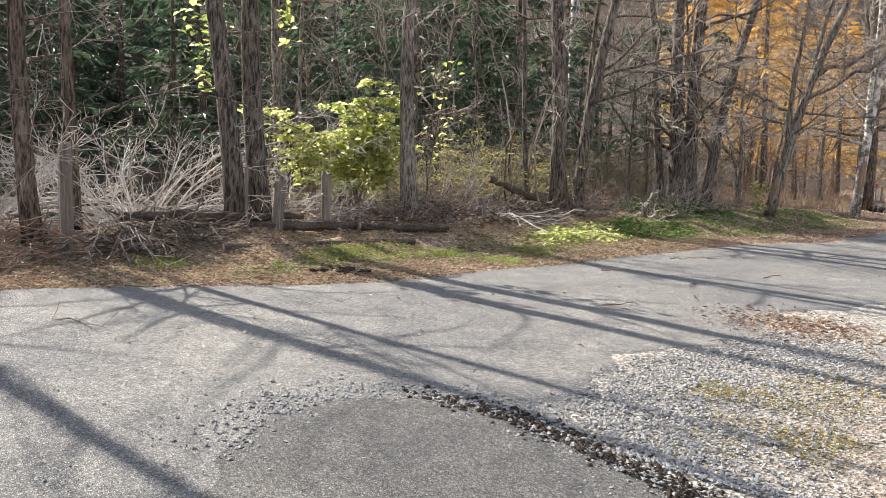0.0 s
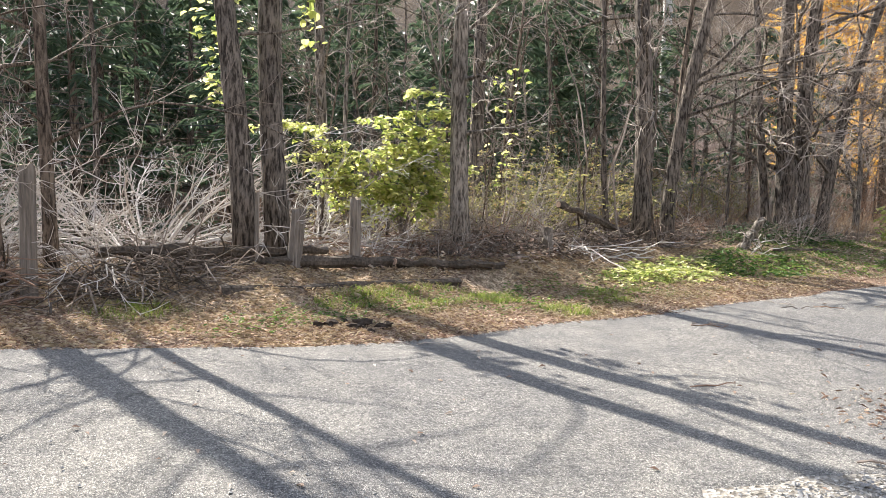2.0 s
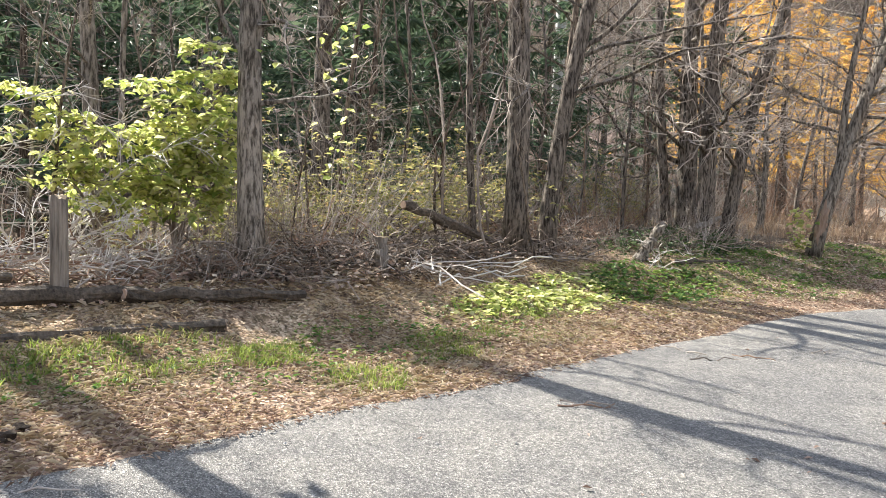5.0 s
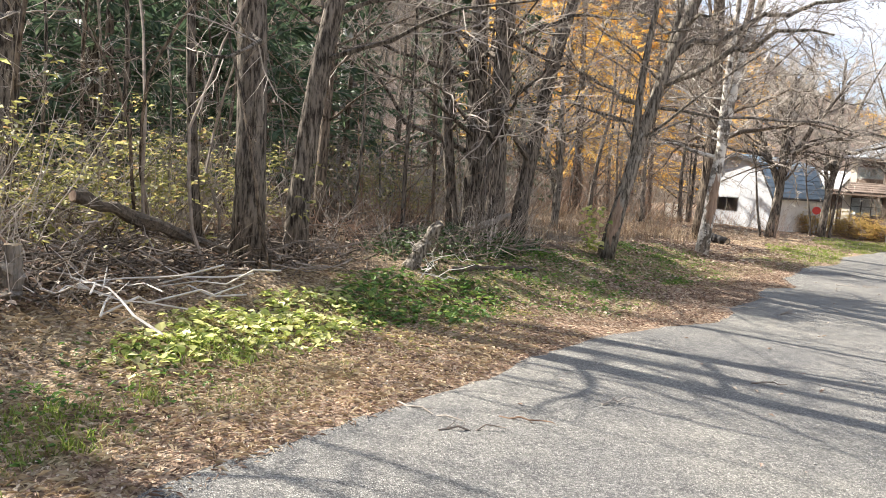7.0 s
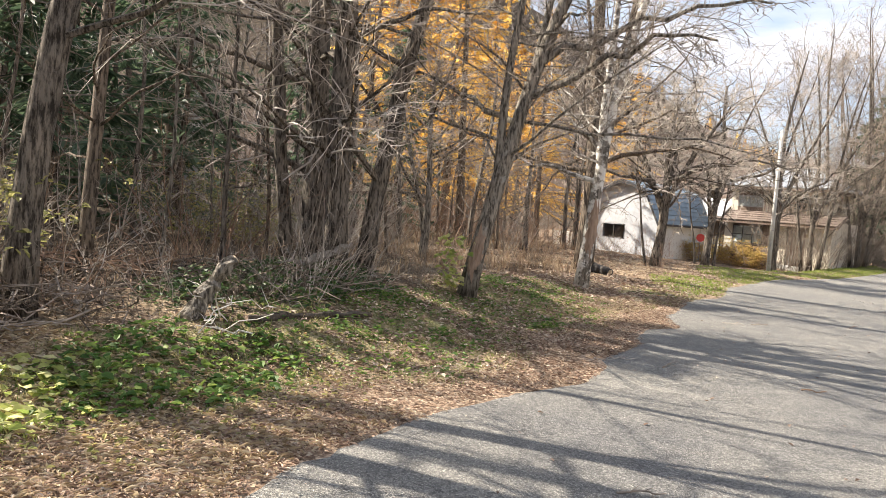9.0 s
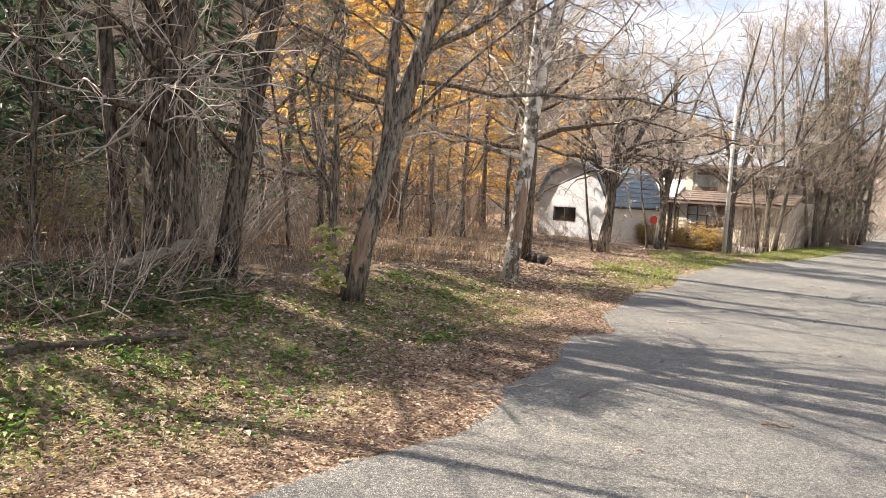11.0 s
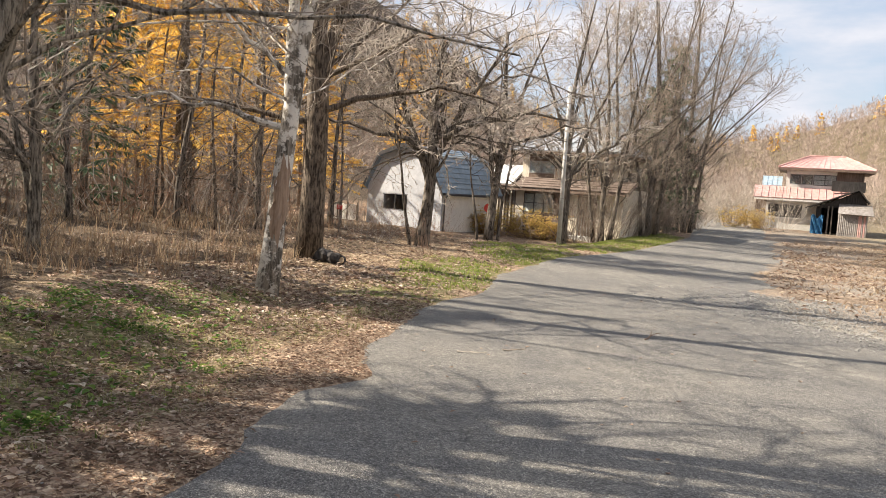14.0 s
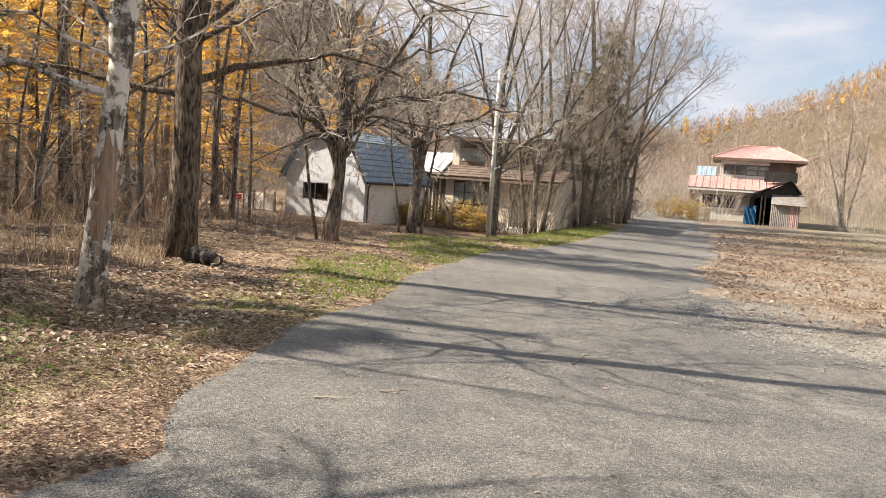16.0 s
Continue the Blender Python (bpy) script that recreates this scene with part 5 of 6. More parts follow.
leaf_cloud("dead_leaf_drift", "brown dead leaves drifted over the mossy verge", "leaves", -5.6, 20.0, 5200, 0.06, LEAF_DEAD, disc(-5.5, 20.2, 1.7, 4.6, 0.0, 0.05), 11, "stuff", 0.75, 0.7)
leaf_cloud("dead_leaf_drift", "brown dead leaves drifted under roadside trees", "leaves", -4.6, 27.5, 4200, 0.08, LEAF_DEAD, disc(-4.6, 27.8, 1.9, 4.2, 0.0, 0.06), 12, "stuff", 0.75, 0.7)
for k, (hx, hy, hr) in enumerate([(-5.15, 22.9, 0.22), (-6.1, 17.6, 0.3), (-5.4, 18.6, 0.2), (-6.4, 19.6, 0.3), (-4.6, 20.4, 0.2), (-6.0, 23.6, 0.25)]):
    leaf_cloud("leafy_tuft", "small tuft of dark green leaves on the verge", "plants", hx, hy, int(240 * hr / 0.25), 0.06, LEAF_GREEN, disc(hx, hy, hr * 1.2, hr * 1.2, 0.0, 0.09), 40 + k, "stuff", 0.45, 0.4)


def climber(x, y, z0, z1, spread, count, seed, label):
    rng = random.Random(seed)
    g = Geo()
    for _ in range(count):
        t = rng.random()
        p = Vector((rng.gauss(0, spread * (0.5 + t * 0.7)), rng.gauss(0, spread * (0.5 + t * 0.7)), z0 + (z1 - z0) * t))
        g.leaf(p, 0.12 * rng.uniform(0.6, 1.2), rng, 0.3, 0.85)
    ob = part("ivy", g, LEAF_LIME)
    ob.matrix_world = pose(x, y, ground_z(x, y))
    tagged(ob, label, "climber")


climber(-9.95, 7.1, 1.9, 3.6, 0.16, 120, 1, "sunlit lime-green climber hanging beside dark trunks")
climber(-9.1, 7.85, 2.6, 4.2, 0.1, 60, 2, "sunlit lime-green climber hanging beside dark trunks")
climber(-9.25, 10.3, 0.9, 2.4, 0.16, 120, 3, "lime-green climber beside a leaning trunk")
climber(-6.15, 21.1, 0.1, 0.85, 0.13, 90, 5, "low leafy climber round the foot of a leaning tree")
climber(-9.9, 12.6, 0.8, 3.0, 0.16, 60, 4, "sparse yellowing climber on a thin stem")

# clods of dug earth
for i, (cx, cy, s) in enumerate([(-6.95, 6.6, 0.075), (-6.8, 6.85, 0.09), (-6.9, 6.95, 0.065), (-6.75, 6.7, 0.06), (-6.6, 6.95, 0.07), (-7.05, 6.8, 0.05), (-6.7, 7.1, 0.05), (-7.0, 6.45, 0.06), (-6.55, 6.75, 0.04)]):
    crng = random.Random(300 + i)
    me = bmesh.new()
    bmesh.ops.create_icosphere(me, subdivisions=2, radius=s)
    for v in me.verts:
        v.co *= 1 + crng.uniform(-0.42, 0.42)
        v.co.z *= 0.55
    data = bpy.data.meshes.new("earth_clod")
    me.to_mesh(data)
    me.free()
    data.materials.append(SOIL)
    tagged(new("earth_clod", data), "dark clod of freshly dug earth on the verge", "clod", "earth clods").matrix_world = pose(*gz(cx, cy, s * 0.3))

# twigs dropped on the asphalt
TWIGS = [(-4.78, 9.99, 20, 0.35), (-3.09, 11.4, 65, 0.3), (-4.94, 12.13, -15, 0.55), (-4.6, 12.0, 40, 0.4), (-4.38, 12.41, 10, 0.35), (-3.54, 19.02, 30, 0.5), (-2.95, 19.16, 70, 0.4),
         (-1.47, 19.05, 5, 0.25), (-2.05, 23.98, 0, 0.3), (-1.61, 24.32, 0, 0.25), (-3.64, 7.73, 60, 0.4), (-3.98, 13.29, 60, 0.3), (-3.0, 14.78, 20, 0.3), (-4.75, 9.95, 45, 0.4), (-2.4, 8.1, 75, 0.4),
         (-6.3, 3.18, 5, 0.9), (-6.75, 2.4, 25, 0.6), (-5.9, 6.75, 40, 0.5), (-2.2, 7.0, 25, 0.35), (0.2, 26.2, 60, 0.5)]
for i, (tx, ty, turn, ln) in enumerate(TWIGS):
    trng, tg = random.Random(400 + i), Geo()
    pts = stick(tg, (-ln / 2, 0, 0.0), (ln / 2, 0, 0.012), 0.008, trng, 0.03, 5)
    twigs(tg, pts, 0.004, ln * 0.3, 0, trng, 3, 0.0)
    tagged(part("fallen_twig", tg, (TWIG_DARK, TWIG_RUST, TWIG)[i % 3]), "dry fallen twig lying on the asphalt", "twig", "twigs on the road").matrix_world = pose(tx, ty, ground_z(tx, ty, False) + 0.024, 0, 0, turn)


# ---------------------------------------------------------------- poles and wires
def utility_pole(x, y, height, r0, r1, label, arms=False, wire_to=()):
    root = thing("utility_pole", label, "pole", pose(x, y, ground_z(x, y)))
    g = Geo()
    g.tube([Vector((0, 0, -0.2)), Vector((0, 0, height * 0.5)), Vector((0, 0, height))], [r0, (r0 + r1) / 2, r1], 16)
    part("pole_shaft", g, CONCRETE, root, smooth=True)
    b = Geo()
    for z in (height * 0.3, height * 0.72):
        b.tube([Vector((0, 0, z)), Vector((0, 0, z + 0.05))], [r0 * 1.02] * 2, 16)
    part("band", b, FRAME_GREY, root)
    for k in range(10 if arms else 0):
        s = Geo()
        z = 1.9 + 0.45 * k
        side = 1 if k % 2 else -1
        s.tube([Vector((0, 0, z)), Vector((side * 0.26, 0.02, z))], [0.011, 0.011], 6)
        part("step_bolt", s, FRAME_GREY, root)


utility_pole(-15.6, 28.1, 11, 0.2, 0.15, "grey concrete utility pole standing among the trees", True)
utility_pole(0.75, 49.2, 6.6, 0.1, 0.07, "white-grey concrete pole beside the road")
for i, (z0, z1) in enumerate([(3.2, 3.35), (2.85, 2.95)]):
    wg = Geo()
    a, b = Vector((-22, -10, z0 + 0.2)), Vector((-15.6, 28.1, z1 + 1.2))
    wg.tube([a.lerp(b, t / 10) - Vector((0, 0, 0.9 * math.sin(math.pi * t / 10))) for t in range(11)], [0.011] * 11, 5)
    tagged(part("overhead_wire", wg, WIRE), "thin overhead wire strung through the wood", "wire", "wires in the wood")

sheet = Geo()
sheet.slab([(-0.1, -1.1, 0.0), (0.35, -1.1, 0.05), (0.35, 0.9, 0.05), (-0.1, 0.9, 0.0)], 0.04)
tagged(part("metal_sheet", sheet, TIN_BLUE), "pale blue metal sheet lying at the bank's edge", "metal sheet").matrix_world = pose(*gz(-10.4, 2.5, 0.1), 0, 8, 6)


# ---------------------------------------------------------------- houses
def board_wall(root, name, material, x0, y0, z0, x1, y1, z1, label=""):
    g = Geo()
    g.box(x0, y0, z0, x1, y1, z1)
    return part(name, g, material, root, label)


def window(root, x0, x1, z0, z1, y, panes=2, rails=1, back=CURTAIN, frame_mat=FRAME_GREY, side=-1, name="window", glazed=True):
    """A framed window on a wall that faces -y: frame, panes, and the sheet behind them."""
    w = Geo()
    t = 0.05
    yf = y + side * 0.03
    for a, b, c, d in ((x0 - t, z0 - t, x1 + t, z0), (x0 - t, z1, x1 + t, z1 + t), (x0 - t, z0, x0, z1), (x1, z0, x1 + t, z1)):
        w.box(a, yf - 0.03, b, c, yf + 0.03, d)
    for i in range(1, panes):
        xm = x0 + (x1 - x0) * i / panes
        w.box(xm - 0.022, yf - 0.025, z0, xm + 0.022, yf + 0.025, z1)
    for j in range(1, rails + 1):
        zm = z0 + (z1 - z0) * j / (rails + 1)
        w.box(x0, yf - 0.02, zm - 0.016, x1, yf + 0.02, zm + 0.016)
    fr = part(name, w, frame_mat, root)
    for i in range(panes if glazed else 0):
        a, b = x0 + (x1 - x0) * i / panes, x0 + (x1 - x0) * (i + 1) / panes
        p = Geo()
        p.box(a + 0.02, yf - 0.004, z0 + 0.005, b - 0.02, yf + 0.004, z1 - 0.005)
        pane = part("pane", p, GLASS, fr)
        pane.visible_shadow = False
    # a pale curtain, or a near-black sheet painting the room's darkness
    if back:
        k, n = Geo(), 18
        for i in range(n):
            a, b = x0 + (x1 - x0) * i / n, x0 + (x1 - x0) * (i + 1) / n
            k.face((a, yf + 0.022 + 0.006 * (i % 2), z0), (b, yf + 0.022 + 0.006 * ((i + 1) % 2), z0), (b, yf + 0.022 + 0.006 * ((i + 1) % 2), z1), (a, yf + 0.022 + 0.006 * (i % 2), z1))
        part("window_back", k, back, fr)
    return fr


def seamed(root, corners, material, rib, count, thick=0.06, name="roof", courses=False):
    """A roof plane from eave left, eave right, ridge right, ridge left, with standing seams or stepped courses."""
    c = [Vector(p) for p in corners]
    g = Geo()
    g.slab(c, thick)
    roof = part(name, g, material, root)
    nrm = (c[1] - c[0]).cross(c[3] - c[0]).normalized()
    for i in range(count + 1):
        t = i / count
        r = Geo()
        if courses:
            a, b = c[0].lerp(c[3], t), c[1].lerp(c[2], t)
            if i == count:
                continue
            a2, b2 = c[0].lerp(c[3], t + 1 / count), c[1].lerp(c[2], t + 1 / count)
            up = nrm * 0.035
            r.slab([a + up, b + up, b2 + nrm * 0.008, a2 + nrm * 0.008], 0.02)
            part("course", r, material, roof)
        else:
            a, b = c[0].lerp(c[1], t), c[3].lerp(c[2], t)
            r.tube([a + nrm * 0.02, b + nrm * 0.02], [rib, rib], 4)
            part("seam", r, material, roof)
    return roof


def make_shed():
    """The white shed with a barn roof; its gable looks along -y and its shutter side along +x."""
    root = thing("shed", "white shed with a blue-grey barn roof and a dark window", "shed", pose(-4.44, 52.05, -0.5, 0, 0, -30))
    W, L, E0 = 4.35, 5.0, 2.15
    line = [(0, 0), (0, E0), (-0.8, 3.5), (-W / 2, 3.95), (-W + 0.8, 3.5), (-W, E0), (-W, 0)]
    # the gable is four pieces round the window's opening
    wx0, wx1, wz0, wz1 = -3.35, -2.0, 0.98, 1.68
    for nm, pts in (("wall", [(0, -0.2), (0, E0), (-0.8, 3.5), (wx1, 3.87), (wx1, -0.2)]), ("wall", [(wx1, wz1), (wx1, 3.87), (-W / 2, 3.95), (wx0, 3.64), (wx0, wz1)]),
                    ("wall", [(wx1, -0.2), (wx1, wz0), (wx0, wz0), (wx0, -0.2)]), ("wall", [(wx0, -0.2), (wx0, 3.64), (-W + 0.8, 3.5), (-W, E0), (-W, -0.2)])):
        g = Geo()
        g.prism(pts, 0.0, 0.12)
        part(nm, g, WALL_WHITE_SHADED, root)
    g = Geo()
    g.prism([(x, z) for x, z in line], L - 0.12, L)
    part("wall", g, WALL_WHITE_SHADED, root)
    board_wall(root, "wall", WALL_WHITE_SHADED, -W, 0.12, -0.2, -W + 0.12, L - 0.12, E0)
    board_wall(root, "wall", WALL_SHUT, -0.12, 0.12, -0.2, 0, 2.0, E0)
    board_wall(root, "wall", WALL_SHUT, -0.12, 4.35, -0.2, 0, L - 0.12, E0)
    board_wall(root, "wall", WALL_SHUT, -0.12, 2.0, 1.9, 0, 4.35, E0)
    sh = Geo()
    sh.box(-0.11, 2.0, -0.1, -0.09, 4.35, 1.9)
    shutter = part("shutter", sh, WALL_SHUT, root, "cream roller shutter")
    for i in range(17):
        sl = Geo()
        sl.box(-0.09, 2.0, -0.1 + i * 0.118, -0.045 - 0.012 * (i % 2), 4.35, -0.1 + (i + 1) * 0.118)
        part("slat", sl, WALL_SHUT, shutter)
    board_wall(root, "plinth", CONCRETE, -W - 0.03, -0.04, -0.3, 0.04, -0.003, 0.12)
    board_wall(root, "plinth", CONCRETE, 0.003, 0.0, -0.3, 0.05, L, 0.1)
    board_wall(root, "floor_slab", UNLIT_ROOM, -W + 0.12, 0.12, -0.2, -0.12, L - 0.12, 0.02)
    window(root, wx0, wx1, wz0, wz1, 0.06, 2, 0, None, TRIM_DARK, glazed=False)
    o = 0.16
    seamed(root, [(o, -0.25, E0 - 0.26), (o, L + 0.25, E0 - 0.26), (-0.76, L + 0.25, 3.57), (-0.76, -0.25, 3.57)], ROOF_BLUE, 0.015, 7, 0.07, courses=True)
    seamed(root, [(-0.72, -0.25, 3.58), (-0.72, L + 0.25, 3.58), (-W / 2, L + 0.25, 4.04), (-W / 2, -0.25, 4.04)], ROOF_BLUE, 0.015, 4, 0.07, courses=True)
    seamed(root, [(-W / 2, -0.25, 4.04), (-W / 2, L + 0.25, 4.04), (-W + 0.76, L + 0.25, 3.57), (-W + 0.76, -0.25, 3.57)], ROOF_BLUE, 0.015, 4, 0.07, courses=True)
    seamed(root, [(-W + 0.76, -0.25, 3.57), (-W + 0.76, L + 0.25, 3.57), (-W - o, L + 0.25, E0 - 0.26), (-W - o, -0.25, E0 - 0.26)], ROOF_BLUE, 0.015, 6, 0.07, courses=True)
    ends = [(o + 0.02, E0 - 0.34), (-0.76, 3.5), (-W / 2, 3.97), (-W + 0.76, 3.5), (-W - o - 0.02, E0 - 0.34)]
    for (xa, za), (xb, zb) in zip(ends, ends[1:]):
        g = Geo()
        g.slab([(xa, -0.3, za + 0.14), (xb, -0.3, zb + 0.14), (xb, -0.3, zb - 0.05), (xa, -0.3, za - 0.05)], 0.04)
        part("bargeboard", g, TRIM_DARK, root, "dark bargeboard")
    g = Geo()
    g.tube([Vector((0.24, -0.2, E0 - 0.3)), Vector((0.24, L + 0.2, E0 - 0.33))], [0.055, 0.055], 8)
    gut = part("gutter", g, TRIM_DARK, root, "dark gutter")
    g = Geo()
    g.tube([Vector((0.24, 0.1, E0 - 0.32)), Vector((0.09, 0.14, E0 - 0.5)), Vector((0.07, 0.16, 1.0)), Vector((0.07, 0.16, 0.02))], [0.035] * 4, 8)
    part("downpipe", g, TRIM_DARK, gut, "dark downpipe")
    # low panelled screen beside the shed
    scr = thing("screen_panel", "low panelled wooden screen beside the white shed", "fence", pose(-8.55, 53.9, -0.5, 0, 0, -30))
    for i in range(3):
        g = Geo()
        g.box(-0.1 - 0.62 * (i + 1), 0.02, 0.15, -0.1 - 0.62 * i - 0.05, 0.06, 1.05)
        part("panel", g, WALL_SHUT, scr)
    for i in range(4):
        g = Geo()
        g.box(-0.15 - 0.62 * i, 0.0, -0.2, -0.08 - 0.62 * i, 0.08, 1.15)
        part("upright", g, WOOD_GREY, scr)


def hip_roof(root, x0, x1, y0, y1, z0, rx0, rx1, ry, z1, material, ribs, name="roof"):
    seamed(root, [(x0, y0, z0), (x1, y0, z0), (rx1, ry, z1), (rx0, ry, z1)], material, 0.02, ribs, 0.08, name)
    seamed(root, [(x1, y1, z0), (x0, y1, z0), (rx0, ry, z1), (rx1, ry, z1)], material, 0.02, ribs, 0.08, name)
    for xa, rx, flip in ((x0, rx0, True), (x1, rx1, False)):
        g = Geo()
        pts = [(xa, y0, z0), (xa, y1, z0), (rx, ry, z1)]
        g.face(*(pts[::-1] if flip else pts))
        g.face(*[(x, y, z - 0.09) for x, y, z in (pts if flip else pts[::-1])])
        part(name, g, material, root)
    for a, b in (((rx0, ry, z1), (rx1, ry, z1)), ((x0, y0, z0), (rx0, ry, z1)), ((x1, y0, z0), (rx1, ry, z1))):
        g = Geo()
        g.tube([Vector(a) + Vector((0, 0, 0.03)), Vector(b) + Vector((0, 0, 0.03))], [0.06, 0.06], 6)
        part("ridge_cap", g, material, root)
    g = Geo()
    g.box(x0 + 0.02, y0 + 0.02, z0 - 0.2, x1 - 0.02, y1 - 0.02, z0 - 0.06)
    part("soffit", g, WALL_BROWN, root)


def make_grey_house():
    root = thing("house", "weathered two-storey house with a grey metal roof", "house", pose(0.09, 57.6, -0.5, 0, 0, -25))
    # ground floor front: piers and wall pieces round the openings
    for x0, x1, z0, z1, m in ((-1.15, -0.68, -0.2, 2.6, WALL_CREAM), (-0.68, 0.98, -0.2, 1.16, WALL_BROWN), (-0.68, 0.98, 2.12, 2.6, WALL_BROWN), (0.98, 1.35, -0.2, 2.6, WALL_BROWN), (1.35, 2.3, -0.2, 2.6, WALL_CREAM),
                              (2.3, 3.3, 2.15, 2.6, WALL_BROWN), (3.3, 4.6, -0.2, 2.6, WALL_CREAM)):
        board_wall(root, "wall", m, x0, 0, z0, x1, 0.14, z1)
    board_wall(root, "wall", WALL_CREAM, -1.15, 0.14, -0.2, -1.0, 5.4, 2.6)
    board_wall(root, "wall", WALL_CREAM, 4.45, 0.14, -0.2, 4.6, 5.4, 2.6)
    board_wall(root, "wall", WALL_CREAM, -1.0, 5.25, -0.2, 4.45, 5.4, 2.6)
    board_wall(root, "floor_slab", UNLIT_ROOM, -1.0, 0.14, -0.2, 4.45, 5.25, 0.1)
    board_wall(root, "ceiling_slab", UNLIT_ROOM, -1.0, 0.14, 2.5, 4.45, 5.25, 2.6)
    window(root, -0.66, 0.96, 1.18, 2.1, 0.06, 3, 1, CURTAIN, TRIM_DARK)
    d = Geo()
    d.box(2.32, 0.05, 0.0, 3.28, 0.1, 2.13)
    door = part("door", d, WALL_BROWN, root)
    for i in range(6):
        b = Geo()
        b.box(2.36 + 0.155 * i, 0.02, 0.1, 2.39 + 0.155 * i, 0.055, 2.05)
        part("lattice_bar", b, FRAME_GREY, door)
    board_wall(root, "step", CONCRETE, 1.9, -0.9, -0.25, 3.6, -0.004, 0.14)
    # lean-to roof over the ground floor
    seamed(root, [(-1.8, -0.65, 2.42), (5.1, -0.65, 2.42), (5.1, 0.62, 3.02), (-1.8, 0.62, 3.02)], ROOF_BROWN, 0.02, 5, 0.1, courses=True)
    board_wall(root, "fascia", WALL_BROWN, -1.78, -0.62, 2.25, 5.08, -0.56, 2.36)
    # upper storey
    board_wall(root, "upper_wall", WALL_CREAM, -1.1, 0.5, 2.8, -0.72, 0.62, 4.4)
    board_wall(root, "upper_wall", WALL_BROWN, -0.72, 0.5, 2.8, 0.7, 0.62, 3.2)
    board_wall(root, "upper_wall", WALL_BROWN, -0.72, 0.5, 3.85, 0.7, 0.62, 4.4)
    board_wall(root, "upper_wall", WALL_CREAM, 0.7, 0.5, 2.8, 4.1, 0.62, 4.4)
    board_wall(root, "upper_wall", WALL_CREAM, -1.1, 0.62, 2.8, -0.98, 5.0, 4.4)
    board_wall(root, "upper_wall", WALL_CREAM, 3.98, 0.62, 2.8, 4.1, 5.0, 4.4)
    board_wall(root, "upper_wall", WALL_CREAM, -0.98, 4.88, 2.8, 3.98, 5.0, 4.4)
    board_wall(root, "upper_floor", UNLIT_ROOM, -0.98, 0.62, 2.7, 3.98, 4.88, 2.8)
    window(root, -0.66, 0.66, 3.25, 3.8, 0.54, 2, 0, CURTAIN, FRAME_GREY)
    window(root, 1.4, 3.2, 3.25, 3.85, 0.46, 3, 0, UNLIT_ROOM, FRAME_GREY)
    for i in range(14):
        g = Geo()
        g.box(0.85 + 0.22 * i, 0.28, 2.95, 0.9 + 0.22 * i, 0.32, 3.5)
        part("baluster", g, WALL_BROWN, root)
    board_wall(root, "handrail", WALL_BROWN, 0.8, 0.26, 3.5, 3.95, 0.34, 3.56)
    hip_roof(root, -1.6, 4.65, -0.15, 5.6, 4.38, 0.25, 2.8, 2.4, 5.5, ROOF_GREY, 12)
    # white-roofed side wing
    wing = thing("side_wing", "low side wing with a pale sheet roof and slatted front", "annex", pose(0.09, 57.6, -0.5, 0, 0, -25))
    seamed(wing, [(-3.1, -0.55, 2.55), (-1.19, -0.55, 2.55), (-1.19, 1.4, 3.6), (-3.1, 1.4, 3.6)], ROOF_WHITE, 0.015, 5)
    board_wall(wing, "wall", WALL_BROWN, -2.9, 0.1, -0.2, -1.2, 0.22, 2.55)
    board_wall(wing, "wall", WALL_BROWN, -2.9, 0.22, -0.2, -2.78, 1.4, 2.55)
    board_wall(wing, "wall", WALL_BROWN, -2.78, 1.3, -0.2, -1.2, 1.4, 3.2)
    for i in range(9):
        g = Geo()
        g.box(-2.85 + 0.19 * i, 0.03, 0.1, -2.77 + 0.19 * i, 0.097, 2.2)
        part("slat", g, (WOOD_GREY, WALL_CREAM)[i % 2], wing)


